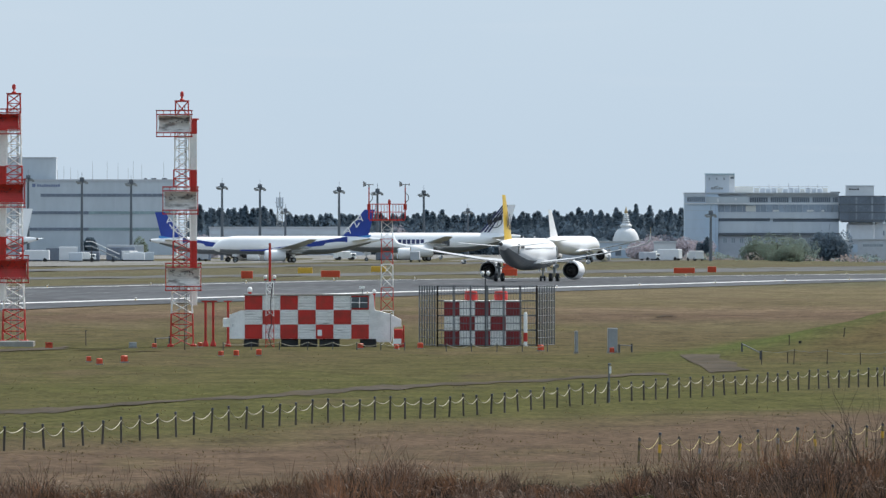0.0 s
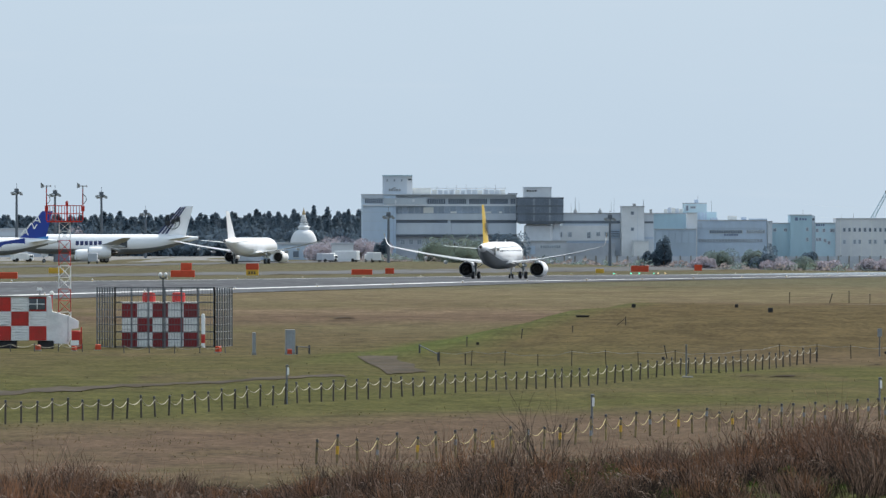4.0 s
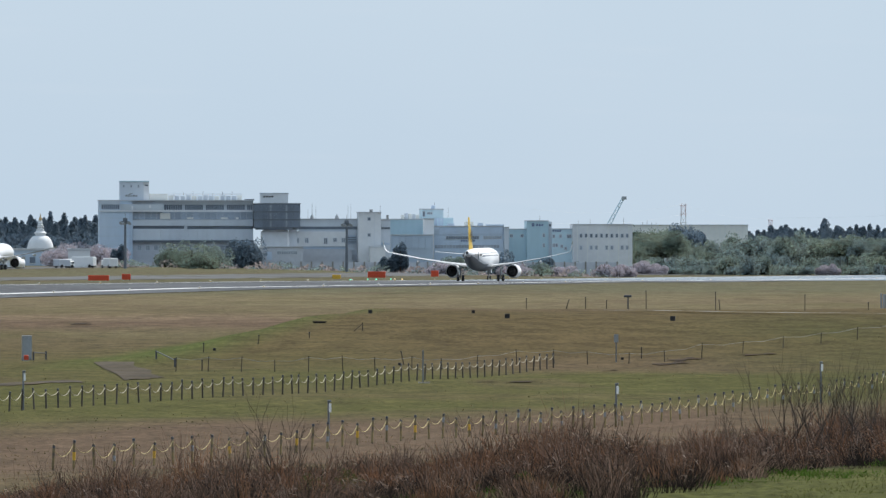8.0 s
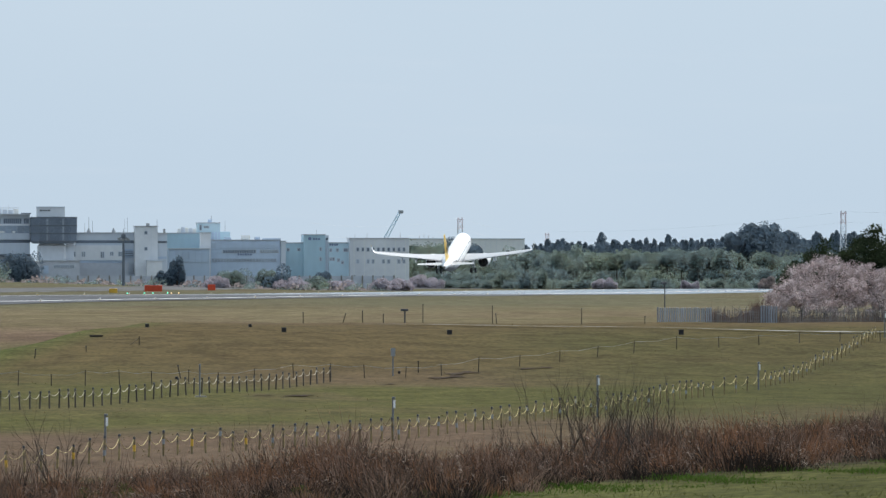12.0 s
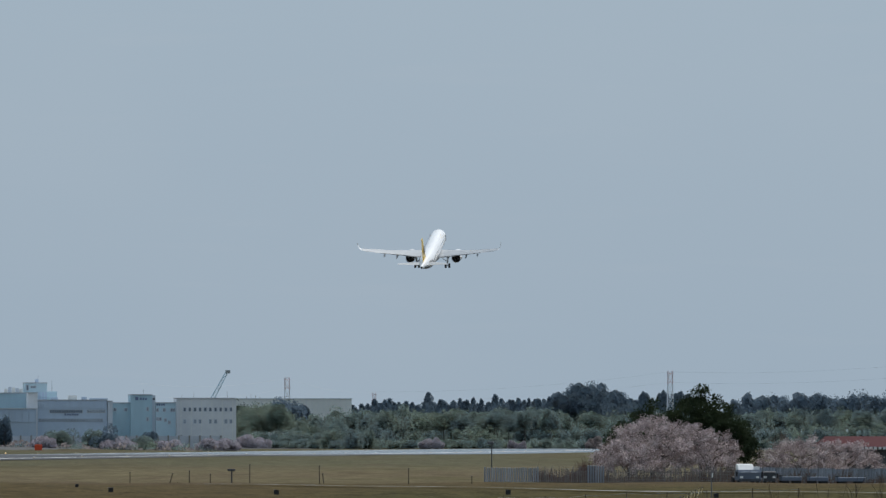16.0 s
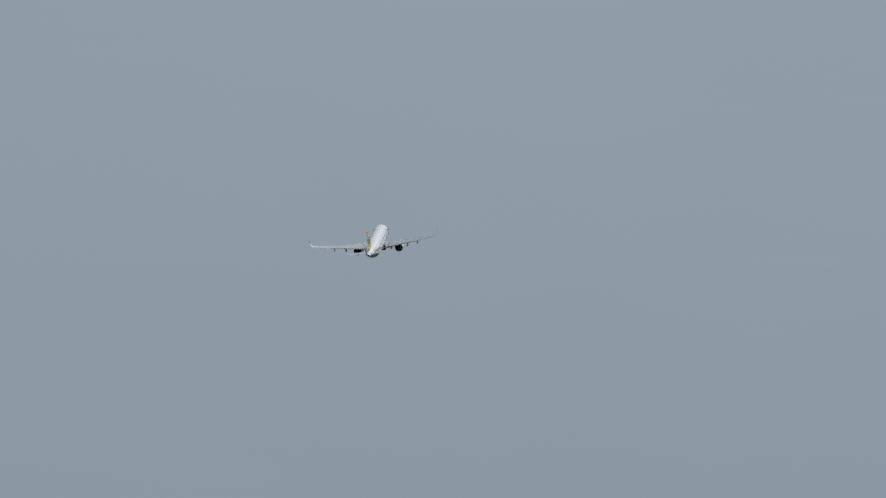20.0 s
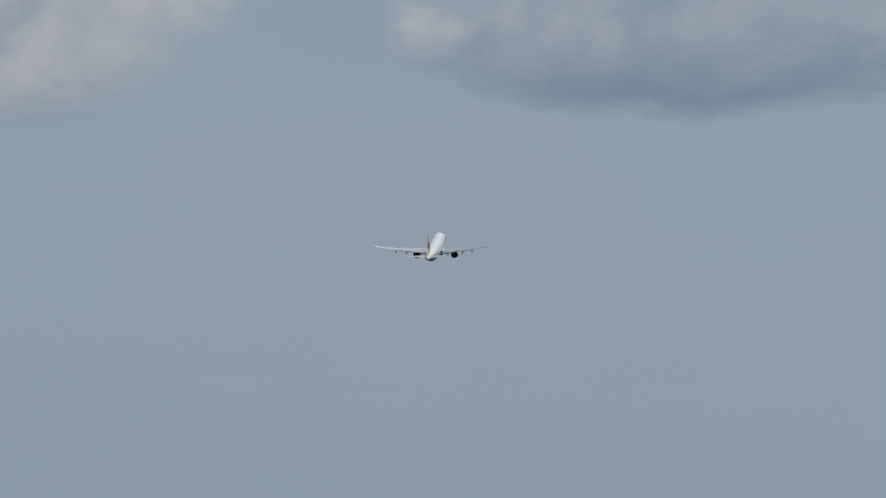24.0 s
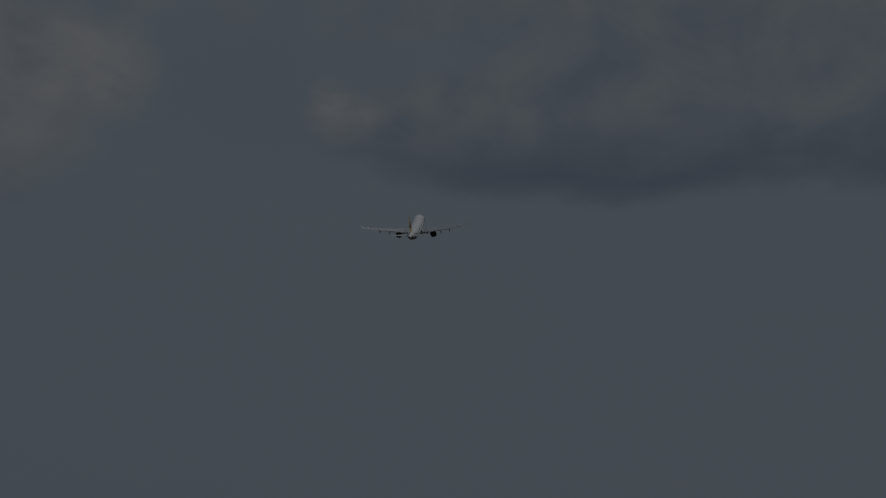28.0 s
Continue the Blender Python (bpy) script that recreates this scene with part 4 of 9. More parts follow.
tank = thing("gas_cylinder", stand(5.581, 733.979), "white upright cylinder beside the checkered cabinet", "cylinder")
part("shell", Shape().lathe([(0.13, 0), (0.13, 2.1), (0.1, 2.25), (0.04, 2.3)], 14), WHITE, tank, smooth=True)
part("red_band", Shape().lathe([(0.137, 0.3), (0.137, 0.9)], 14), RED, tank)
pole = thing("twin_lamp_pole", stand(2.867, 733.994), "thin pole with two obstruction lamps by the screen", "lamp pole")
part("pole", Shape().rod((0, 0, 0), (0, 0, 4.75), 0.05, n=8), DARK_STEEL, pole)
part("arm", Shape().box(-0.22, 0.22, -0.03, 0.03, 4.7, 4.78), DARK_STEEL, pole)
for sx in (-1, 1):
    lamp_head(pole, sx * 0.19, 0, 4.76, 0.13, GREY_PAINT)

# small markers and boxes on the grass
def marker(x, y, s=0.42, turn=12):
    t = thing("marker_box", stand(x, y, turn), "small orange-red marker box on the grass", "marker", "marker boxes")
    part("box_body", Shape().chamfer_box(-s / 2, s / 2, -s / 2, s / 2, 0.06, s * 1.25, s * 0.12), ORANGE, t)
    part("foot", Shape().box(-s * 0.6, s * 0.7, -s * 0.5, s * 0.5, -0.02, 0.06), CONCRETE, t)


for i, (x, y) in enumerate([(-21.157, 647.655), (-20.168, 636.681), (-18.929, 644.222), (-14.122, 689.855), (-13.152, 689.875), (-11.741, 691.4), (-19.533, 733.74), (-5.486, 721.479),
                            (6.442, 714.971), (-3.081, 721.493), (10.846, 696.416), (-1.514, 726.498), (-16.471, 735.316)]):
    marker(x, y, 0.27 + 0.03 * (i % 3), 10 + 17 * i)
bin_ = thing("red_bin", stand(-26.531, 730.518), "low red box beside the perimeter track", "box")
part("box_body", Shape().chamfer_box(-0.24, 0.24, -0.2, 0.2, 0, 0.34, 0.05), ORANGE, bin_)
part("lid", Shape().box(-0.27, 0.27, -0.22, 0.22, 0.34, 0.4), RED, bin_)


def cabinet(x, y, w, h, label):
    t = thing("utility_cabinet", stand(x, y, 4), label, "cabinet", "utility cabinets")
    part("body", Shape().chamfer_box(-w / 2, w / 2, -0.25, 0.25, 0.1, h, 0.03), GREY_PAINT, t)
    part("plinth", Shape().box(-w / 2 - 0.04, w / 2 + 0.04, -0.28, 0.28, -0.05, 0.1), CONCRETE, t)
    part("door", Shape().box(-w / 2 + 0.04, w / 2 - 0.04, -0.272, -0.252, 0.16, h - 0.08), STEEL, t)


cabinet(10.945, 700.414, 0.62, 1.6, "tall grey steel utility cabinet on the grass")
cabinet(8.616, 700.947, 0.2, 1.45, "narrow grey steel post cabinet on the grass")
cabinet(-20.999, 734.2, 0.5, 0.42, "low pale grey junction box on the grass")


def pipe_gate(pts, label):
    t = thing("pipe_barrier", stand(*pts[0]), label, "barrier", "pipe barriers")
    o = Vector((*pts[0], ground_z(*pts[0])))
    q = [Vector((x, y, ground_z(x, y))) - o for x, y in pts]
    for a in q:
        part("post", Shape().rod(a, a + Vector((0, 0, 0.55)), 0.06, n=8), DARK_STEEL, t)
    for a, b in zip(q, q[1:]):
        part("bar", Shape().rod(a + Vector((0, 0, 0.5)), b + Vector((0, 0, 0.42)), 0.035, n=6), DARK_STEEL, t)


pipe_gate([(11.366, 699.408), (12.22, 702.394)], "dark steel pipe barrier beside the cabinet")
pipe_gate([(18.849, 683.939), (19.301, 659.217)], "dark steel pipe barrier across a track")
pipe_gate([(-19.682, 742.239), (-18.892, 749.262)], "dark steel pipe barrier near the antenna tower")

# tracks of bare concrete and earth
def patch(name, corners, material, label, lift=0.045):
    """A sheet laid on the land between four corners."""
    sh = Shape()
    n = 10
    (x0, y0), (x1, y1), (x2, y2), (x3, y3) = corners
    g = lambda u, v: ((x0 * (1 - u) + x1 * u) * (1 - v) + (x3 * (1 - u) + x2 * u) * v, (y0 * (1 - u) + y1 * u) * (1 - v) + (y3 * (1 - u) + y2 * u) * v)
    for i in range(n):
        for j in range(n):
            q = [g((i + a) / n, (j + b) / n) for a, b in ((0, 0), (1, 0), (1, 1), (0, 1))]
            q = [(x + 0.25 * math.sin(y * 0.9 + x), y + 0.6 * math.sin(x * 4.1)) for x, y in q]
            sh.add([(x, y, ground_z(x, y) + lift) for x, y in q], [(0, 1, 2, 3)])
    return tagged(part(name, sh, material), label, "track", kind="structure")


OLD_ROAD = mat("worn_pale_asphalt", (0.29, 0.29, 0.285), rough=1.0, var=0.25, scale=0.3, spec=0.03, second=(0.17, 0.16, 0.13), mix=(0.42, 0.56))
EARTH = mat("bare_earth_track", (0.072, 0.062, 0.050), rough=1.0, var=0.25, scale=0.4, spec=0.03, second=(0.07, 0.058, 0.042), stretch=(1, 0.3, 1))
patch("track_concrete", [(14.885, 678.725), (17.082, 674.688), (17.383, 616.755), (14.707, 605.822)], EARTH, "worn grey concrete track through the grass")
patch("track_left", [(-30.77, 683.308), (-31.872, 707.783), (-25.569, 739.058), (-25.322, 721.055)], EARTH, "dark bare track by the antenna tower")
road_pts = [(57.65, 868.0), (62.4, 857.5), (66.1, 848.5), (69.8, 839.5), (73.4, 831.5), (77.3, 825.4), (81.2, 820.5), (89.8, 811.0), (98.6, 803.0), (110.3, 797.0)]
sh = Shape()
for (x0, y0), (x1, y1) in zip(road_pts, road_pts[1:]):
    for i in range(8):
        q = []
        for u, d in ((i / 8, -1.2), ((i + 1) / 8, -1.2), ((i + 1) / 8, 1.2), (i / 8, 1.2)):
            x, y = x0 + (x1 - x0) * u, y0 + (y1 - y0) * u + d
            q.append((x, y, ground_z(x, y) + 0.13))
        sh.add(q, [(0, 1, 2, 3)])
tagged(part("perimeter_road", sh, OLD_ROAD), "pale worn perimeter road along the mound", "road", kind="structure")
ditch = Shape()
dp = [(-20.143, 469.068), (-14.75, 484.776), (-10.339, 516.897), (-5.127, 534.975), (0.462, 554), (6.536, 580.963), (12.323, 597.373)]
for (x0, y0), (x1, y1) in zip(dp, dp[1:]):
    for i in range(16):
        q = []
        for u, d in ((i / 16, -1), ((i + 1) / 16, -1), ((i + 1) / 16, 1), (i / 16, 1)):
            x, y = x0 + (x1 - x0) * u, y0 + (y1 - y0) * u
            y += d * (5.4 + 1.8 * math.sin(x * 1.7 + d) + 1.4 * math.sin(x * 4.3 + 2 * d)) + 1.2 * math.sin(x * 0.8)
            q.append((x, y, ground_z(x, y) + 0.03))
        ditch.add(q, [(0, 1, 2, 3)])
tagged(part("drain_line", ditch, EARTH), "dark shallow drain across the grass", "drain", kind="structure")


# bare scars in the turf
SOIL = mat("dark_bare_soil", (0.042, 0.033, 0.025), rough=1.0, spec=0.03, var=0.35, scale=1.2, second=(0.075, 0.055, 0.038), mix=(0.5, 0.6))
for x0, x1, y, dep in ((35.4, 37.2, 587, 3.5), (33.9, 34.6, 588, 2.5), (49.0, 51.6, 664, 4.0), (51.0, 53.2, 676, 5.0), (-21.0, -18.6, 703, 4.0), (56.5, 59.5, 690, 3.0), (44.2, 45.4, 640, 2.5), (-24.5, -21.5, 716, 4.0), (18.0, 19.5, 905, 6.0)):
    patch("earth_scar", [(x0, y), (x1, y + (x1 - x0) * 3), (x1, y + dep + (x1 - x0) * 3), (x0, y + dep)], SOIL, "dark scar of bare earth in the turf", 0.05)
slot = thing("slot_drain", stand(33.91, 795.6), "low dark concrete drain opening in the mound", "drain")
part("lintel", Shape().chamfer_box(-0.52, 0.52, -0.4, 0.5, 0.10, 0.15, 0.02), EARTH, slot)
# solid black block stands in for the shade inside the opening
part("mouth", Shape().box(-0.46, 0.46, -0.3, 0.4, -0.1, 0.097), BLACK, slot)
foot = thing("concrete_slab", stand(30.6, 585.2), "pale concrete slab at the foot of a pole", "slab")
part("slab", Shape().chamfer_box(-0.3, 0.3, -0.3, 0.3, -0.05, 0.06, 0.02), CONCRETE, foot)


# signs and boards beyond the runway
def sign_board(x, y, w, h, paint, second=None):
    t = thing("runway_sign", stand(x, y, -HEADING), "%s runway board on short legs" % ("red" if paint is ORANGE else "yellow and red" if second else "yellow"), "sign", "runway signs")
    part("panel", Shape().chamfer_box(-w / 2, w / 2, -0.15, 0.15, 0.2, h, 0.05), paint, t)
    if second:
        part("top_panel", Shape().box(-w / 2, w / 2, -0.15, 0.15, h + 0.005, h * 1.9), second, t)
        for k in range(3):
            part("lettering_bar", Shape().box(-w * 0.3 + k * w * 0.22, -w * 0.3 + k * w * 0.22 + w * 0.12, -0.17, -0.152, h * 0.35, h * 0.75), INK, t)
    for sx in (-0.35, 0.35):
        part("leg", Shape().box(sx * w - 0.06, sx * w + 0.06, -0.06, 0.06, -0.05, 0.2), STEEL, t)


for x, y, w, h, paint, second in [
    (-28.494, 1576.46, 1.7, 1.25, ORANGE, None), (-17.672, 1704.96, 3.0, 1.2, ORANGE, None), (10.217, 1783.31, 4.0, 1.3, ORANGE, None), (11.913, 1971.77, 2.0, 2.3, ORANGE, None),
    (22.999, 1895.1, 2.2, 1.2, YELLOW, ORANGE), (45.835, 2060.61, 4.0, 1.2, ORANGE, None), (51.9, 2093.02, 1.7, 1.3, ORANGE, None), (114.229, 2817.48, 1.3, 1.1, ORANGE, None),
    (104.111, 2355.7, 1.8, 1.1, YELLOW, None), (119.344, 2491.46, 4.1, 1.6, ORANGE, None), (138.077, 2591.56, 1.8, 1.6, ORANGE, None), (181.665, 3232.18, 1.6, 1.0, ORANGE, None),
    (190.052, 2842.11, 2.6, 1.5, ORANGE, None), (193.327, 2848.73, 1.5, 1.4, YELLOW, None), (-24.326, 1914.04, 2.6, 1.2, YELLOW, None), (-11.92, 2007.51, 2.8, 1.2, YELLOW, None)]:
    sign_board(x, y, w, h, paint, second)


# runway edge lights
GLOW_GREEN = mat("green_lamp_glass", (0.1, 0.6, 0.4), emit=((0.15, 1.0, 0.7), 1.2))
GLOW_AMBER = mat("amber_lamp_glass", (0.6, 0.4, 0.2), emit=((1.0, 0.75, 0.4), 1.2))
for k in range(34):
    for l in (-31.5, 31.5):
        x, y = along(-480 + k * 60, l)
        t = thing("runway_edge_light", stand(x, y), "small white runway edge light on a short stem", "light", "runway edge lights")
        part("stem", Shape().rod((0, 0, 0), (0, 0, 0.25), 0.05, n=6), YELLOW, t)
        part("globe", Shape().lathe([(0.06, 0.25), (0.08, 0.29), (0.06, 0.35), (0.02, 0.38)], 8), WHITE, t)
for k, (x, y) in enumerate([(98.041, 2154.74), (102.549, 2178.83), (104.841, 2191.08), (108.876, 2212.64), (109.976, 2218.52), (112.034, 2229.52)]):
    t = thing("taxiway_light", stand(x, y), "glowing green and amber taxiway light", "light", "taxiway lights")
    part("stem", Shape().rod((0, 0, 0), (0, 0, 0.2), 0.05, n=6), YELLOW, t)
    part("globe", Shape().lathe([(0.10, 0.2), (0.14, 0.28), (0.10, 0.4), (0.02, 0.44)], 8), GLOW_AMBER if k > 3 else GLOW_GREEN, t)



# ---- aircraft ----
def ring_at(y, cx, cz, rx, rz, n=24):
    return [(cx + rx * math.cos(2 * math.pi * i / n), y, cz + rz * math.sin(2 * math.pi * i / n)) for i in range(n)]


def foil(le, chord, x, z, thick, twist=0.0, n=7):
    """A wing section in the y-z plane at span x: leading edge at y = le, trailing edge towards -y."""
    up = [(le - chord * (1 - math.cos(math.pi * i / n)) / 2) for i in range(n + 1)]
    t = lambda u: thick * chord * 2.6 * (math.sqrt(max(u, 0)) * 0.45 - 0.18 * u - 0.27 * u * u)
    pts = []
    for y in up:
        u = (le - y) / chord
        pts.append((x, y, z + t(u) * 0.62 - twist * u * chord))
    for y in reversed(up[1:-1]):
        u = (le - y) / chord
        pts.append((x, y, z - t(u) * 0.38 - twist * u * chord))
    return pts


def upright_foil(le, chord, x, z, thick, n=7):
    return [(x + (p[2] - z), p[1], z) for p in foil(le, chord, 0, z, thick, n=n)]


def swap(ring, side):
    """The section for the other side keeps its order of corners."""
    return [(p[0] * side, p[1], p[2]) for p in (ring if side > 0 else [ring[0]] + ring[:0:-1])]


def wheel(name, r, w, parent, x, y, z):
    sh = Shape().lathe([(r * 0.55, -w / 2), (r * 0.92, -w / 2), (r, -w * 0.3), (r, w * 0.3), (r * 0.92, w / 2), (r * 0.55, w / 2)], 18, Matrix.Rotation(radians(90), 4, "Y"))
    ob = part(name, sh, BLACK, parent, smooth=True, m=Matrix.Translation((x, y, z)))
    hub = Shape().lathe([(r * 0.2, -w * 0.56), (r * 0.54, -w * 0.5), (r * 0.54, w * 0.5), (r * 0.2, w * 0.56)], 12, Matrix.Rotation(radians(90), 4, "Y"))
    part("hub", hub, STEEL, ob)
    return ob


def airliner(name, m, label, body_col, fin_col, belly_col, length=37.57, group="", gear_down=True, sharklet=True, engine_col=None, full=True, n_engines=2):
    """A twin-jet airliner, nose towards +y, its origin on the ground between the main wheels."""
    k = length / 37.57
    ac = thing(name, m, label, "airplane", group)
    nose, zc = 17.7, 3.85
    Y = lambda d: nose - d
    fus = [(0.0, 0.06, -0.62), (0.25, 0.42, -0.55), (0.8, 0.85, -0.42), (1.6, 1.24, -0.26), (2.6, 1.58, -0.12), (3.9, 1.85, -0.02), (5.6, 1.975, 0), (23.5, 1.975, 0),
           (25.5, 1.93, 0.04), (27.5, 1.80, 0.17), (29.5, 1.58, 0.36), (31.5, 1.28, 0.62), (33.5, 0.95, 0.88), (35.3, 0.62, 1.08), (36.7, 0.40, 1.2), (37.4, 0.30, 1.25)]
    sc = lambda pts: [(p[0] * k, p[1] * k, p[2] * k) for p in pts]
    f = part("fuselage", Shape().loft([sc(ring_at(Y(d), 0, zc + dz, r, r * 1.04, 32)) for d, r, dz in fus]), body_col, ac, smooth=True)
    part("tail_cone_exhaust", Shape().loft([sc(ring_at(Y(d), 0, zc + 1.25, r, r, 14)) for d, r in ((37.38, 0.27), (37.62, 0.22))]), DARK_METAL, f, "dark exhaust outlet")
    # lower fuselage darkened: mostly the shade under the body, put into its colour
    low = Shape()
    rings = []
    for d, r, dz in fus[3:14]:
        rings.append(sc([((r + 0.012) * math.cos(a), Y(d), zc + dz + (r + 0.012) * 1.04 * math.sin(a)) for a in np.linspace(math.pi * 1.16, math.pi * 1.84, 12)]))
    for a, b in zip(rings, rings[1:]):
        for i in range(11):
            low.add([a[i], a[i + 1], b[i + 1], b[i]], [(0, 1, 2, 3)])
    part("belly_panel", low, belly_col, f, smooth=True)
    fair = [(9.5, 0.2, -1.75), (10.5, 1.2, -1.55), (12.5, 1.95, -1.35), (18.5, 2.05, -1.35), (21, 1.5, -1.4), (23.5, 0.3, -1.75)]
    part("belly_fairing", Shape().loft([sc(ring_at(Y(d), 0, zc + dz, r, max(0.12, r * 0.48), 16)) for d, r, dz in fair]), belly_col, ac, smooth=True)
    # cabin windows and doors
    if full:
        for side in (-1, 1):
            for j in range(30):
                d = 7.0 + j * 0.76
                if 15.0 < d < 17.0:
                    pass
                part("cabin_window", Shape().box(side * 1.868 - 0.03, side * 1.868 + 0.03, Y(d) - 0.11, Y(d) + 0.11, zc + 0.46, zc + 0.74), GLASS_DARK, f)
            for d in (5.2, 31.0):
                r = 1.965 if d < 10 else 1.36
                part("cabin_door", Shape().box(side * r - 0.03, side * r + 0.02, Y(d) - 0.42, Y(d) + 0.42, zc - 0.6 + (0.5 if d > 10 else 0), zc + 1.0 + (0.3 if d > 10 else 0)), SKIN_GREY, f)
        part("radio_antenna", Shape().loft([upright_foil(Y(11), 0.5, 0, zc + 2.0, 0.1), upright_foil(Y(11.25), 0.25, 0, zc + 2.45, 0.1)]), body_col, f)
        part("radio_antenna", Shape().loft([upright_foil(Y(20), 0.5, 0, zc + 2.0, 0.1), upright_foil(Y(20.25), 0.25, 0, zc + 2.45, 0.1)]), body_col, f)
    # wings
    for side in (-1, 1):
        secs = [(1.2, 11.2, 7.4, 2.62, 0.13), (1.98, 11.9, 6.4, 2.70, 0.125), (6.4, 14.3, 4.15, 3.17, 0.115), (11.5, 16.95, 2.85, 4.0, 0.11), (17.0, 19.85, 1.55, 5.15, 0.105)]
        w = part("wing", Shape().loft([sc(swap(foil(Y(le), ch, x, z, th, 0.02), side)) for x, le, ch, z, th in secs]), WING_GREY, ac, smooth=True)
        lead = Shape()
        for (x0, le0, c0, z0, t0), (x1, le1, c1, z1, t1) in zip(secs[1:], secs[2:]):
            lead.rod((side * x0 * k, (Y(le0) + 0.0) * k, z0 * k), (side * x1 * k, (Y(le1) + 0.0) * k, z1 * k), 0.055 * k, n=8)
        part("slat", lead, WING_GREY, w)
        # flaps, let down for take-off
        for (xa, la, ca, za), (xb, lb, cb, zb) in (((2.1, 17.4, 1.30, 2.60), (6.3, 17.7, 0.95, 3.07)), ((6.5, 17.7, 0.92, 3.09), (12.6, 19.3, 0.65, 4.12))):
            part("flap", Shape().loft([sc(swap(foil(Y(l), c, x, z, 0.11, 0.15), side)) for x, l, c, z in ((xa, la, ca, za), (xb, lb, cb, zb))]), WING_GREY, w, smooth=True)
        # added dark rod imitates the line of shade under the flaps
        part("flap_gap", Shape().tube([(side * x * k, Y(d) * k, z * k) for x, d, z in ((2.1, 18.66, 2.52), (6.3, 18.62, 3.0), (12.6, 19.92, 4.06))], 0.028 * k, n=6), DARK_STEEL, w, "dark rod standing in for the shade along the flaps")
        part("aileron", Shape().loft([sc(swap(foil(Y(l), c, x, z, 0.1, 0.03), side)) for x, l, c, z in ((12.8, 19.7, 0.75, 4.2), (16.4, 20.85, 0.55, 4.95))]), WING_GREY, w, smooth=True)
        for x, y0, y1, z in ((4.0, 15.2, 19.6, 2.42), (8.6, 16.6, 20.2, 2.98), (11.6, 18.0, 20.9, 3.62)):
            rr = [(y0, 0.03), (y0 + 0.6, 0.16), ((y0 + y1) / 2, 0.22), (y1 - 0.7, 0.15), (y1, 0.03)]
            part("flap_track_fairing", Shape().loft([sc(ring_at(Y(d), side * x, z - 0.30, r * 1.0, r * 1.6, 10)) for d, r in rr]), WING_GREY, w, smooth=True)
        if sharklet:
            pts = [(17.0, 19.85, 1.55, 5.15), (17.35, 20.25, 1.3, 5.36), (17.6, 20.7, 1.05, 5.78), (17.78, 21.4, 0.76, 6.55), (17.92, 22.15, 0.5, 7.35)]
            blade = lambda q: Shape().loft([sc(swap([(x + (p[2] - z) * 0.9, p[1], z) for p in foil(Y(l), c, x, z, 0.1)], side)) for x, l, c, z in q])
            sk = part("sharklet", blade(pts[:4]), body_col, w, smooth=True)
            part("sharklet_tip", blade(pts[3:]), OLD_GOLD if fin_col is FIN_YELLOW else body_col, sk, smooth=True)
    # tailplane and fin
        tp = [(0.4, 30.3, 3.6, 4.75, 0.1), (1.0, 30.8, 3.3, 4.80, 0.1), (6.2, 34.1, 1.3, 5.3, 0.1)]
        part("tailplane", Shape().loft([sc(swap(foil(Y(le), ch, x, z, th), side)) for x, le, ch, z, th in tp]), WING_GREY if full else body_col, ac, smooth=True)
    fin = [(5.2, 27.2, 7.4, 0.07), (5.75, 28.9, 5.9, 0.09), (6.5, 29.8, 5.2, 0.095), (11.75, 34.0, 2.35, 0.095)]
    vf = part("fin", Shape().loft([sc(upright_foil(Y(le), ch, 0, z, th)) for z, le, ch, th in fin]), fin_col, ac, smooth=True)
    part("rudder_hinge", Shape().rod((0, Y(33.6) * k, 6.4 * k), (0, Y(35.7) * k, 11.6 * k), 0.05 * k), fin_col, vf)
    # engines
    spots = [5.75] if n_engines == 2 else [5.6, 10.4]
    for side in (-1, 1):
        for sx in spots:
            dy, dz = (1.35, 0) if sx < 8 else (3.6, 0.55)
            ez = 1.52 + dz
            prof = [(9.7, 1.02), (9.85, 1.16), (10.6, 1.27), (11.6, 1.30), (13.2, 1.24), (14.3, 1.13), (14.35, 1.06), (12.8, 1.09)]
            e = part("engine_nacelle", Shape().loft([sc(ring_at(Y(d + dy), side * sx, ez, r, r, 24)) for d, r in prof], caps=False), engine_col or body_col, ac, smooth=True)
            part("intake_lip", Shape().loft([sc(ring_at(Y(d + dy), side * sx, ez, r, r, 24)) for d, r in ((9.95, 0.9), (9.72, 0.95), (9.66, 1.03), (9.9, 1.175))], caps=False), METAL, e, smooth=True)
            part("fan_disc", Shape().loft([sc(ring_at(Y(d + dy), side * sx, ez, r, r, 20)) for d, r in ((10.5, 1.0), (10.6, 1.0))]), DARK_METAL, e)
            # a black disc closes the duct in place of the shade inside
            part("bypass_duct", Shape().loft([sc(ring_at(Y(d + dy), side * sx, ez, r, r, 20)) for d, r in ((13.7, 1.085), (13.8, 1.085))]), BLACK, e, "black disc standing in for the dark inside of the duct")
            part("core_nozzle", Shape().loft([sc(ring_at(Y(d + dy), side * sx, ez, r, r, 20)) for d, r in ((13.7, 0.70), (14.2, 0.66), (15.2, 0.5), (15.2, 0.44), (14.5, 0.42))]), DARK_METAL, e, smooth=True)
            part("exhaust_plug", Shape().loft([sc(ring_at(Y(d + dy), side * sx, ez, r, r, 14)) for d, r in ((14.5, 0.32), (15.3, 0.24), (15.9, 0.05))]), DARK_METAL, e, smooth=True)
            pyl = [(ez + 0.95, 10.6 + dy, 4.4, 0.07), (ez + 1.62, 11.6 + dy, 4.2, 0.07)]
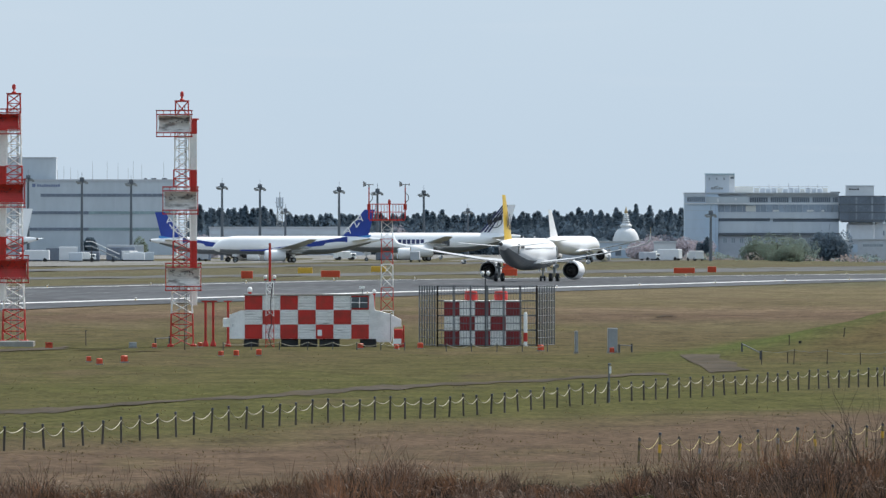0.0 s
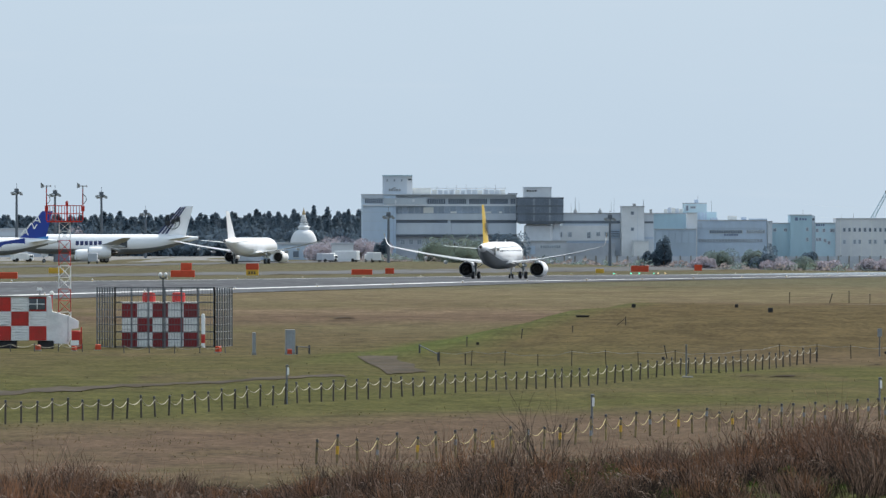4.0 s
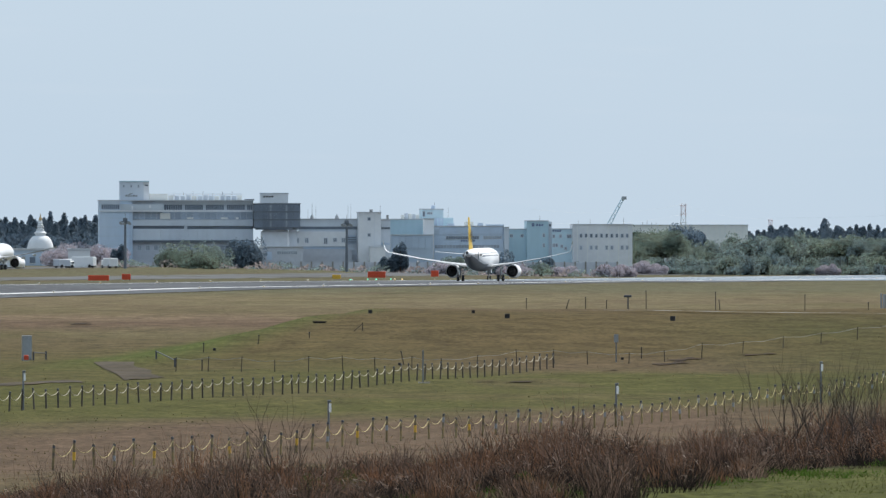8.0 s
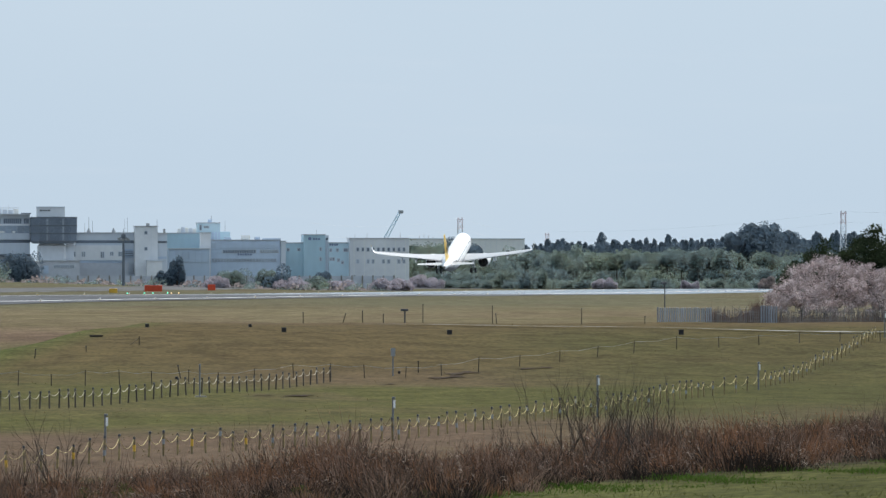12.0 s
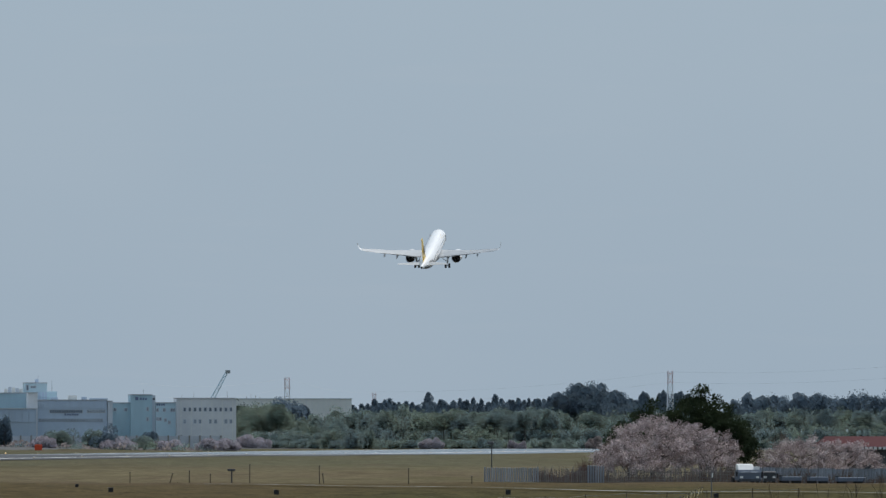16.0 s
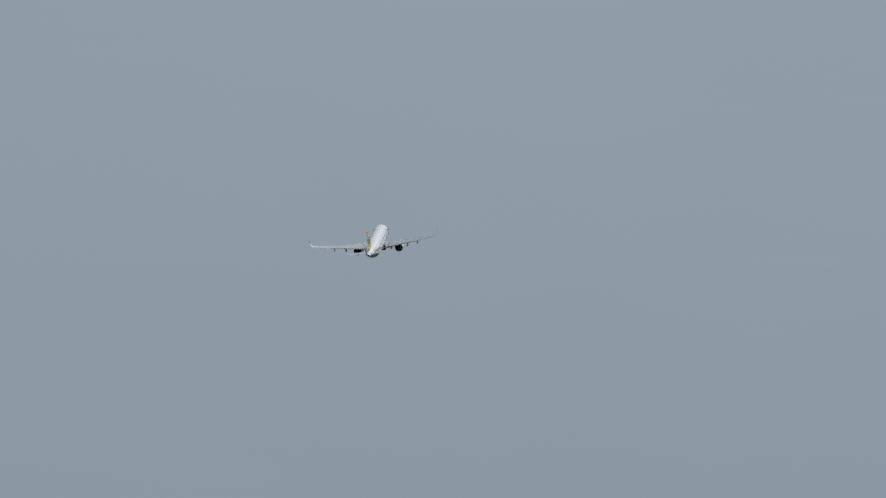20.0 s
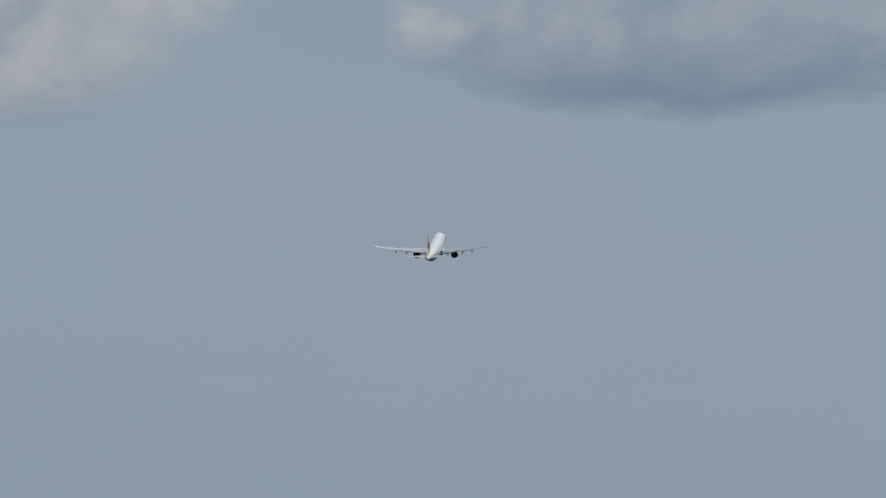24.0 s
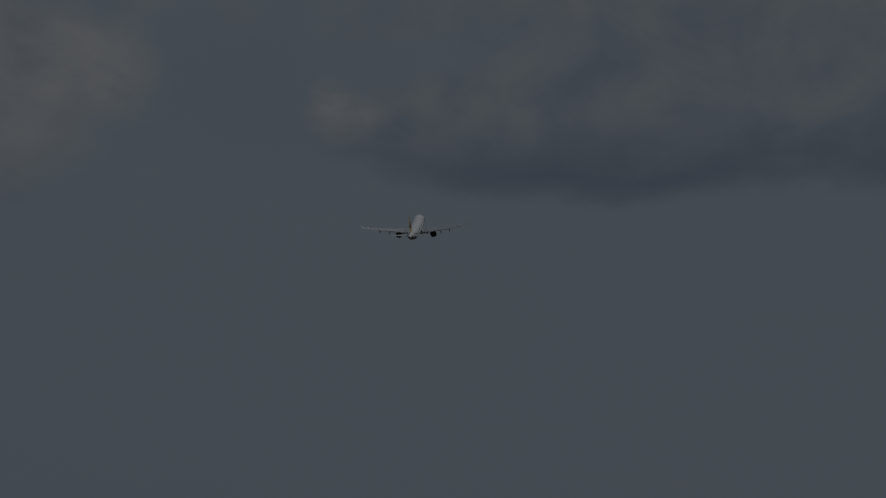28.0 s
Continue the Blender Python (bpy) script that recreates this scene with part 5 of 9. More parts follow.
            part("pylon", Shape().loft([sc(upright_foil(Y(le), ch, side * sx, z, th)) for z, le, ch, th in pyl]), body_col, ac)
    # landing gear
    gears = []
    if gear_down:
        for side in (-1, 1):
            g = new("main_gear")
            g.parent = ac
            g.matrix_basis = Matrix.Translation((side * 3.8 * k, 0, 2.55 * k))
            part("leg", Shape().rod((0, 0, 0.1), (0, 0, -1.25 * k), 0.15 * k, n=12).rod((0, 0, -1.1 * k), (0, 0, -1.97 * k), 0.10 * k, n=12), STEEL, g, smooth=True)
            part("side_stay", Shape().rod((0, 0, -0.95 * k), (-side * 1.35 * k, 0, 0.0), 0.07 * k), STEEL, g)
            part("axle", Shape().rod((-0.6 * k, 0, -1.97 * k), (0.6 * k, 0, -1.97 * k), 0.08 * k), STEEL, g)
            part("leg_door", Shape().box(side * 0.20 * k, side * 0.25 * k, -0.42 * k, 0.42 * k, -1.35 * k, 0.15 * k), body_col, g)
            for s in (-1, 1):
                wheel("wheel", 0.58 * k, 0.42 * k, g, s * 0.46 * k, 0, -1.97 * k)
            gears.append((g, side))
        g = new("nose_gear")
        g.parent = ac
        g.matrix_basis = Matrix.Translation((0, Y(5.07) * k, 2.1 * k))
        part("leg", Shape().rod((0, 0, 0.1), (0, 0, -1.72 * k), 0.10 * k, n=10), STEEL, g, smooth=True)
        part("drag_stay", Shape().rod((0, 0, -0.9 * k), (0, 1.1 * k, 0), 0.05 * k), STEEL, g)
        for s in (-1, 1):
            wheel("wheel", 0.38 * k, 0.22 * k, g, s * 0.26 * k, 0, -1.72 * k)
            part("gear_door", Shape().box(s * 0.42 * k, s * 0.45 * k, -0.9 * k, 0.6 * k, -0.75 * k, 0.05 * k), body_col, g)
        gears.append((g, 0))
    return ac, gears


def flat_mark(name, pts, x, parent, material, thick=0.02, label=""):
    """A painted mark on an upright face across x: a thin plate with the outline pts (y, z)."""
    sh = Shape().loft([[(x - thick, y, z) for y, z in pts], [(x + thick, y, z) for y, z in pts]])
    return part(name, sh, material, parent, label)


jet, jet_gears = airliner("passenger_jet", pose(FLIGHT[0][1], FLIGHT[0][2], FLIGHT[0][3], 0, 0, -HEADING),
                          "white twin-engine passenger jet with a golden yellow tail fin, taking off", SKIN, FIN_YELLOW, SKIN_GREY)
# dark brush-stroke emblem on both faces of the fin
jet_fin = [c for c in jet.children if c.name.startswith("fin")][0]
for sx in (-0.235, 0.235):
    for a, b, c in (((-13.9, 7.2), (-13.3, 7.4), 9.2), ((-14.6, 7.0), (-14.2, 7.1), 8.6), ((-15.2, 7.6), (-14.8, 7.7), 9.5), ((-15.9, 7.4), (-15.5, 7.5), 8.9)):
        flat_mark("emblem_stroke", [a, b, (b[0] - 0.7, c), (b[0] - 1.1, c)], sx * (1 - (c - 7) * 0.02), jet_fin, INK, 0.012)
for sx in (-1, 1):
    part("registration_bar", Shape().box(sx * 1.63 - 0.03, sx * 1.63 + 0.03, -13.2, -10.9, 4.5, 4.85), INK, [c for c in jet.children if c.name.startswith("fuselage")][0])


    # golden emblem on the shoulder of the fuselage
    fus_ob = [c for c in jet.children if c.name.startswith("fuselage")][0]
    sign = 1 if sx > 0 else -1
    em = Shape()
    at = lambda a, d: (sign * 1.99 * math.cos(a), 17.7 - d, 3.85 + 2.07 * math.sin(a))
    for d0, a0, d1, a1 in ((7.2, 0.62, 8.2, 1.0), (8.2, 1.0, 9.3, 0.66), (7.9, 0.5, 8.5, 0.95)):
        em.add([at(a0, d0), at(a0, d0 + 0.45), at(a1, d1 + 0.45), at(a1, d1)], [(0, 1, 2, 3)])
    part("gold_emblem", em, FIN_YELLOW, fus_ob)


def rest(n_x, n_y, turn):
    return pose(n_x, n_y, ground_z(n_x, n_y) + 0.06, 0, 0, turn)


# aircraft parked on the apron
blue_a, _ = airliner("parked_airliner", rest(-34.895, 2499.76, 97), "parked white and blue airliner with a deep blue tail", SKIN, FIN_BLUE, SKIN_GREY, length=39.0, full=False, sharklet=False, group="parked airliners")
blue_b, _ = airliner("parked_airliner", rest(-49.864, 2559.51, -75), "parked white airliner with a deep blue tail", SKIN, FIN_BLUE, SKIN_GREY, length=37.5, full=False, sharklet=False, group="parked airliners")
cargo, _ = airliner("parked_cargo_plane", rest(-4.003, 2650, 96), "parked white cargo plane with striped globe emblem on its tail", SKIN, SKIN, SKIN_GREY, length=44.0, full=False, sharklet=False, n_engines=4, group="parked airliners")
white_c, _ = airliner("parked_airliner", rest(30.7, 2559.82, -18), "parked all-white airliner seen from behind", SKIN, SKIN, SKIN, length=39.5, full=False, sharklet=False, group="parked airliners")
white_d, _ = airliner("parked_airliner", rest(-112.051, 2517.51, 60), "parked white airliner beside a boarding stair", SKIN, SKIN, SKIN_GREY, length=40.0, full=False, group="parked airliners")


def child(ob, word):
    return [c for c in ob.children if c.name.split(".")[0] == word][0]


# blue stripe along the sides and slanting pale bars on the blue fins
for ob, k in ((blue_a, 39.0 / 37.57), (blue_b, 37.5 / 37.57)):
    fu, vf = child(ob, "fuselage"), child(ob, "fin")
    for sx in (-1, 1):
        sh = Shape()
        for i in range(20):
            d0, d1 = 6 + i * 1.2, 7.2 + i * 1.2
            g = lambda d: 0.55 + max(0, d - 18) * 0.06
            rr = lambda d: (2.0 if d < 24 else 2.0 - (d - 24) * 0.085)
            w = lambda d: 0.3 + max(0, d - 10) * 0.06
            low = lambda d: 2.55 + max(0, d - 12) * 0.095
            sh.add([(sx * rr(d0) * k, (17.7 - d0) * k, low(d0) * k), (sx * rr(d1) * k, (17.7 - d1) * k, low(d1) * k),
                    (sx * rr(d1) * k, (17.7 - d1) * k, (low(d1) + w(d1)) * k), (sx * rr(d0) * k, (17.7 - d0) * k, (low(d0) + w(d0)) * k)], [(0, 1, 2, 3)])
        part("blue_stripe", sh, FIN_BLUE, fu)
        # plain slanting strokes up the fin
        for j in range(3):
            y0, z0 = -11.6 - j * 1.35, 6.5 + j * 1.35
            for (a, b), (c, d) in (((0, 0), (-1.0, 1.35)), ((-1.0, 1.35), (-1.55, -0.05))) + ((((-0.35, 0.45), (-1.3, 0.4)),) if j != 1 else (((-1.55, -0.05), (-2.2, 1.0)),)):
                u = Vector((c - a, d - b)).normalized() * 0.12
                flat_mark("pale_stroke", [((y0 + a + u.y) * k, (z0 + b - u.x) * k), ((y0 + c + u.y) * k, (z0 + d - u.x) * k), ((y0 + c - u.y) * k, (z0 + d + u.x) * k), ((y0 + a - u.y) * k, (z0 + b + u.x) * k)], sx * 0.26 * k, vf, WHITE)
        flat_mark("light_blue_edge", [(-13.6 * k, 5.2 * k), (-17.6 * k, 5.6 * k), (-17.7 * k, 6.2 * k), (-13.2 * k, 5.5 * k)], sx * 0.27 * k, vf, SKY_BLUE)
k = 44.0 / 37.57
vf, fu = child(cargo, "fin"), child(cargo, "fuselage")
for sx in (-1, 1):
    for j in range(3):
        a = j * 0.75
        flat_mark("stripe", [((-11.2 - a) * k, (6.0) * k), ((-11.6 - a) * k, 6.0 * k), ((-16.2 - a * 0.6) * k, 11.6 * k), ((-15.9 - a * 0.6) * k, 11.6 * k)], sx * 0.27 * k, vf, NAVY)
    ring = Shape()
    for i in range(28):
        a0, a1 = 2 * math.pi * i / 28, 2 * math.pi * (i + 1) / 28
        q = lambda a, r: (sx * 0.29 * k, (-14.3 + r * math.cos(a)) * k, (8.5 + r * math.sin(a)) * k)
        ring.add([q(a0, 1.45), q(a1, 1.45), q(a1, 1.6), q(a0, 1.6)], [(0, 1, 2, 3)])
        for s in (0.5,):
            e = lambda a: (sx * 0.29 * k, (-14.3 + 0.6 * math.cos(a)) * k, (8.5 + 1.5 * math.sin(a)) * k)
            h = lambda a: (sx * 0.29 * k, (-14.3 + 0.72 * math.cos(a)) * k, (8.5 + 1.5 * math.sin(a)) * k)
            ring.add([e(a0), e(a1), h(a1), h(a0)], [(0, 1, 2, 3)])
    part("globe_ring", ring, INK, vf)
    for j in range(3):
        y0 = -12.9 - j * 1.05
        flat_mark("lettering_bar", [((y0) * k, (7.6 + j * 0.4) * k), ((y0 - 0.8) * k, (7.75 + j * 0.4) * k), ((y0 - 0.9) * k, (8.75 + j * 0.4) * k), ((y0 - 0.1) * k, (8.6 + j * 0.4) * k)], sx * 0.31 * k, vf, INK)
    for j in range(6):
        y0 = 6.2 - j * 0.95
        part("lettering_bar", Shape().box(sx * 1.99 * k - 0.03, sx * 1.99 * k + 0.03, (y0 - 0.7) * k, y0 * k, 3.6 * k, 4.5 * k), NAVY, fu)
    # dark panel on the hull imitates the unlit inside of a doorway
    part("cargo_door", Shape().box(sx * 1.98 * k - 0.05, sx * 1.98 * k + 0.05, -4.6 * k, -2.9 * k, 3.1 * k, 4.7 * k), DARK_STEEL, fu, "dark panel drawn as an open cargo doorway")



# ---- buildings and masts beyond the apron ----
def block(parent, x0, x1, y, z0, z1, depth, wall, roof=ROOF_GREY, name="wall"):
    w = part(name, Shape().box(x0, x1, y, y + depth, z0, z1), wall, parent)
    part("roof", Shape().box(x0 - 0.25, x1 + 0.25, y - 0.25, y + depth + 0.25, z1 + 0.003, z1 + 0.55), roof, w)
    return w


def band(parent, x0, x1, y, z0, z1, material=GLASS_GREY, mull=0, name="window_band"):
    """A strip of glazing with its mullions."""
    b = part(name, Shape().box(x0, x1, y - 0.12, y - 0.005, z0, z1), material, parent)
    for i in range(mull):
        x = x0 + (x1 - x0) * (i + 0.5) / mull
        part("mullion", Shape().box(x - 0.14, x + 0.14, y - 0.2, y - 0.125, z0, z1), WALL_PALE, b)


def windows(parent, x0, x1, y, z, n, w, h, material=GLASS_GREY):
    for i in range(n):
        x = x0 + (x1 - x0) * (i + 0.5) / n
        f = part("window", Shape().box(x - w / 2, x + w / 2, y - 0.1, y - 0.005, z, z + h), material, parent)
        part("sill", Shape().box(x - w / 2 - 0.1, x + w / 2 + 0.1, y - 0.22, y - 0.105, z - 0.15, z), WALL_WHITE, f)


# far side placed to fit the camera's view: bearings n (to the right) and levels m (down) are pixel positions, 1/19200
# of a radian each, d in metres
BX, BZ = (lambda n, d: math.tan((n - 784) / 19200) * d), (lambda m, d: EYE - (m - 408) / 19200 * d)


def site(name, label, category="building", group=""):
    return thing(name, Matrix.Identity(4), label, category, group)


# far cladding, lightened so that its colour carries some haze
WALL_SLATE = mat("slate_blue_cladding", (0.48, 0.57, 0.68), rough=0.7, var=0.06, scale=0.08, second=(0.44, 0.53, 0.64), stretch=(1, 1, 0.3), per_object=0.06)
WALL_SEA = mat("blue_green_cladding", (0.42, 0.58, 0.65), rough=0.7, var=0.06, scale=0.08, second=(0.39, 0.54, 0.61), stretch=(1, 1, 0.3), per_object=0.05)
WALL_CREAM = mat("cream_cladding", (0.74, 0.75, 0.72), rough=0.8, var=0.04, scale=0.1)
GLASS_TEAL = mat("grey_green_window_glass", (0.25, 0.34, 0.36), rough=0.3, var=0.2, scale=0.25, spec=0.5)
GLASS_BLUE = mat("pale_blue_curtain_glass", (0.36, 0.43, 0.52), rough=0.2, var=0.12, scale=0.2, spec=0.6, per_object=0.14)
BRAND_BLUE = mat("dull_blue_lettering", (0.16, 0.20, 0.32), rough=0.6, var=0.1, scale=0.5)


def slab(name, n0, n1, m0, m1, y0, y1, material, parent, label=""):
    """A box given by bearings and levels at the distance D."""
    return part(name, Shape().box(BX(n0, D), BX(n1, D), y0, y1, BZ(m1, D), BZ(m0, D)), material, parent, label)


def glazing(parent, n0, n1, m0, m1, y, count, glass=FAR_GLASS, bar=WALL_PALE):
    """One window: its frame, and a row of panes that can be told apart."""
    w = slab("window", n0 - 0.8, n1 + 0.8, m0 - 0.8, m1 + 0.8, y - 0.06, y - 0.004, bar, parent)
    for i in range(count):
        a, b = n0 + (n1 - n0) * i / count, n0 + (n1 - n0) * (i + 1) / count
        slab("pane", a + 0.35, b - 0.35, m0, m1, y - 0.11, y - 0.063, glass, w)
    return w


def whip(parent, n, m0, m1, y, r=0.07, material=FAR_STEEL):
    return part("whip_antenna", Shape().rod((BX(n, D), y, BZ(m1, D)), (BX(n, D), y, BZ(m0, D)), r, r * 0.6, n=5), material, parent)


def painted_name(parent, n0, n1, m0, m1, y, material, mark=True):
    """A company name on a wall, as plain shapes."""
    if mark:
        slab("emblem", n0, n0 + (m1 - m0) * 1.3, m0 - 1.0, m1 + 0.5, y - 0.09, y - 0.005, material, parent)
        n0 += (m1 - m0) * 2
    k = max(3, int((n1 - n0) / 4))
    for i in range(k):
        a = n0 + (n1 - n0) * i / k
        slab("lettering_bar", a, a + (n1 - n0) / k * 0.72, m0 + (i % 3) * 0.35, m1, y - 0.09, y - 0.005, material, parent)


# office block with a dark glazed tower
D = 2850.0
GND = 470  # a level below the ground at these distances
off = site("office_building", "long pale blue-grey office building with window bands and a rooftop screen")
blue = slab("end_block", 1212, 1271, 342, GND, D, D + 14, WALL_BLUE, off, "pale blue windowless end block")
main = slab("main_block", 1271.05, 1485, 342, GND, D + 1.6, D + 16, WALL_PALE, off)
slab("parapet", 1211.4, 1485.4, 340.2, 341.95, D - 0.25, D + 16.2, ROOF_GREY, off)
slab("parapet_band", 1212, 1249, 342.2, 347.0, D - 0.22, D - 0.005, WALL_PALE, blue)
slab("parapet_band", 1271.2, 1484.5, 342.2, 347.0, D + 1.1, D + 1.595, WALL_PALE, main)
slab("blind_panel", 1249.2, 1325, 347.6, 358, D - 0.3, D - 0.005, WALL_GREY, blue)
slab("service_door", 1269, 1272, 351, 357.6, D - 0.4, D - 0.305, WALL_WHITE, blue)
slab("vent_cover", 1300, 1304, 349.5, 354, D - 0.4, D - 0.305, WALL_WHITE, blue)
glazing(blue, 1216, 1248, 348.5, 356.5, D, 9)
for a, b, k in ((1327, 1359, 8), (1364, 1396, 9), (1401, 1433, 9), (1438, 1470, 9), (1474, 1483, 3)):
    glazing(main, a, b, 348.8, 357.5, D + 1.6, k)
slab("sill_band", 1212, 1484.5, 358.6, 361.0, D - 0.35, D - 0.005, WALL_WHITE, off)
for i in range(20):
    a, b = 1272 + i * 10.6, 1272 + (i + 1) * 10.6
    slab("glass_panel", a + 0.25, b - 0.25, 361.6, 374.6, D + 1.25, D + 1.595, GLASS_BLUE, main)
# cream panels imitate light reflected in the glass strip
for a, b in ((1320, 1338), (1368, 1379), (1428, 1440), (1454, 1459)):
    slab("blind", a, b, 363.5 if a == 1320 else 371, 374, D + 1.18, D + 1.245, WALL_CREAM, main, "pale panel imitating a reflection in the glass")
slab("spandrel", 1271.2, 1484.5, 374.9, 386, D + 1.0, D + 1.595, WALL_PALE, main)
glazing(main, 1273, 1362, 386.8, 390.4, D + 1.6, 16, FAR_GLASS, FAR_STEEL)
glazing(main, 1369, 1484, 387.4, 391.0, D + 1.6, 20, FAR_GLASS, FAR_STEEL)
for i in range(13):
    a, b = 1271.4 + i * 16.4, 1271.4 + (i + 1) * 16.4
    slab("wall_panel", a + 0.15, b - 0.15, 392, 411.4, D + 1.0, D + 1.595, WALL_PALE, main)
slab("canopy", 1272, 1486, 411.8, 415.5, D + 0.2, D + 1.595, FAR_STEEL, main, "dark projecting canopy")
# dimmer wall tone here puts the haze at the building's foot into colour
slab("lower_storey", 1272, 1486, 416, GND, D + 1.3, D + 1.595, WALL_DIM, main)
for i in range(14):
    a = 1280 + i * 14.6
    glazing(main, a, a + 7, 421, 429, D + 1.3, 2, GLASS_GREY, WALL_GREY)
for k in range(5):
    slab("panel_seam", 1212.5, 1270.5, 372 + k * 16, 372.5 + k * 16, D - 0.03, D - 0.005, WALL_GREY, blue)
slab("drain_pipe", 1266, 1267, 361.5, GND, D - 0.2, D - 0.005, WALL_SLATE, blue)
lift = slab("lift_tower", 1249, 1291, 308, 341.9, D + 3, D + 11, WALL_PALE, off)
slab("lift_side", 1291.05, 1301, 308.6, 341.9, D + 3.6, D + 10.5, WALL_WHITE, lift)
slab("roof_edge", 1248.6, 1301.2, 306.4, 308.2, D + 2.7, D + 11.2, WALL_SEA, lift)
for n in (1256, 1269, 1282):
    glazing(lift, n - 1.1, n + 1.1, 314, 317.6, D + 3, 1, FAR_GLASS, WALL_GREY)
slab("vent", 1293.5, 1299.5, 313, 315.5, D + 3.5, D + 3.595, FAR_STEEL, lift)
painted_name(lift, 1259, 1281, 331, 334.5, D + 3, GREY_PAINT, False)
part("emblem", Shape().loft([[(BX(a, D), y, BZ(b, D)) for a, b in ((1260, 333), (1268, 328.5), (1273, 328), (1266, 332))] for y in (D + 2.9, D + 2.99)]), GREY_PAINT, lift)
slab("rooftop_screen", 1302, 1334, 329, 341.9, D + 5, D + 8, WALL_CREAM, off, "low pale plant screen")
scr = slab("rooftop_screen", 1334.1, 1467, 329.2, 330.4, D + 4, D + 4.3, WALL_WHITE, off, "framed pale rooftop plant screen")
for i in range(13):
    a = 1335 + i * 10.1
    slab("screen_post", a, a + 1.1, 330.45, 341.9, D + 4, D + 4.3, WALL_WHITE, scr)
    slab("screen_panel", a + 1.6, a + 9.4, 332.0 + (i % 3) * 0.7, 341.9, D + 4.4, D + 4.5, WALL_PALE if i % 4 else WALL_CREAM, scr)
for i in range(7):
    whip(off, 1345 + i * 17.3, 326.5 - (i * 5) % 4, 332, D + 6, 0.05)
slab("plant_box", 1471, 1488, 338.5, 340.15, D + 5, D + 8, FAR_STEEL, off)
X, Z = (lambda n: BX(n, D)), (lambda m: BZ(m, D))
twr = site("ramp_tower", "dark glazed control room on a white stem beside the offices", "tower")
stem = part("stem", Shape().chamfer_box(X(1499), X(1548), D - 3, D + 6, -1, Z(393), 0.6), WALL_WHITE, twr)
cabn = Shape()
outl = lambda k, z: [(X(1485.5) - k, D - 4.6 - k, z), (X(1500), D - 6.2 - k, z), (X(1552), D - 6.2 - k, z), (X(1566) + k, D - 4.6 - k, z), (X(1566) + k, D + 4, z), (X(1485.5) - k, D + 4, z)]
cabn.loft([outl(-0.6, Z(393)), outl(0, Z(389)), outl(0.1, Z(350)), outl(0, Z(347.5))])
cb = part("control_room", cabn, FAR_GLASS, twr)
for q in (347.2, 361.5, 375.5, 389.5):
    part("floor_band", Shape().loft([outl(0.16, Z(q + 1.0)), outl(0.16, Z(q - 1.0))]), FAR_STEEL, cb)
for i in range(14):
    a = 1500 + i * 4
    for q in (349, 363, 377):
        slab("pane", a + 0.3, a + 3.4, q, q + 11, D - 6.42, D - 6.32, FAR_GLASS if (i * 5 + q) % 7 else GLASS_GREY, cb)
# paler panes stand in for daylight seen through the control room
for i in range(4):
    slab("bright_pane", 1553 + i * 2.6, 1555 + i * 2.6, 356.5, 364.5, D - 5.9 + i * 0.3, D - 5.78 + i * 0.3, GLASS_BLUE, cb)
for i in range(26):
    x = 1487 + i * 3
    slab("roof_rail", x, x + 0.4, 344.6, 346.1, D - 4.4, D - 4.3, FAR_STEEL, twr)
top = slab("roof_room", 1497, 1546, 329, 345.9, D - 2, D + 4, WALL_WHITE, twr)
slab("roof_edge", 1496.4, 1546.6, 327.6, 328.95, D - 2.3, D + 4.3, WALL_PALE, top)
painted_name(top, 1502, 1521, 333, 335.8, D - 2, INK, False)
slab("column", 1548.5, 1562, 393, GND, D - 1, D + 4, WALL_PALE, twr)
ann = site("annex_building", "low grey building with a pale band below the offices")
w = slab("wall", 1441, 1500, 425, GND, D - 12, D - 4, WALL_DIM, ann)
slab("roof", 1440.4, 1500.4, 423, 424.95, D - 12.3, D - 3.8, WALL_WHITE, w)
for i in range(6):
    glazing(w, 1446 + i * 9, 1451 + i * 9, 431, 434.5, D - 12, 2, FAR_GLASS, WALL_GREY)
w = slab("wall", 1500.5, 1570, 424, GND, D - 10, D - 2, WALL_DIM, ann)
slab("roof", 1500.2, 1570.6, 422.6, 423.95, D - 10.3, D - 1.8, ROOF_GREY, w)
slab("loading_door", 1506, 1515, 432, 446, D - 10.1, D - 10.005, WALL_SLATE, w)
glazing(w, 1524, 1560, 431, 436, D - 10, 9, GLASS_GREY, WALL_GREY)
shed = site("white_shed", "long white shed with square openings")
b = slab("wall", 1567, 1670, 374.6, GND, D + 4, D + 16, WALL_PALE, shed)
slab("roof", 1566.4, 1670, 373.2, 374.55, D + 3.7, D + 16.2, ROOF_GREY, b)
glazing(b, 1567.5, 1669, 388.2, 391.4, D + 4, 22, FAR_GLASS, FAR_STEEL)
front = slab("white_front", 1556, 1650, 396, 422.5, D + 2.6, D + 3.99, WALL_WHITE, b)
# slate slab imitates the band of shade below the white front
slab("front_shadow_gap", 1556, 1650, 422.6, 427, D + 3.0, D + 3.98, WALL_SLATE, b)
slab("lower_wall", 1553, 1660, 427.2, GND, D + 2.4, D + 3.98, WALL_DIM, b)
for n, h in ((1563, 8), (1580, 8), (1613.5, 10), (1630, 6), (1645, 7)):
    glazing(front, n - 3, n + 3, 408, 408 + h, D + 2.6, 2, GLASS_GREY, WALL_PALE)
# darker slab stands in for the shade of a recessed bay
slab("open_bay", 1651, 1668, 403, 418, D + 3.7, D + 3.98, WALL_SLATE, b)
for k in range(3):
    slab("bay_beam", 1651, 1668, 406 + k * 4, 407 + k * 4, D + 3.5, D + 3.68, FAR_STEEL, b)
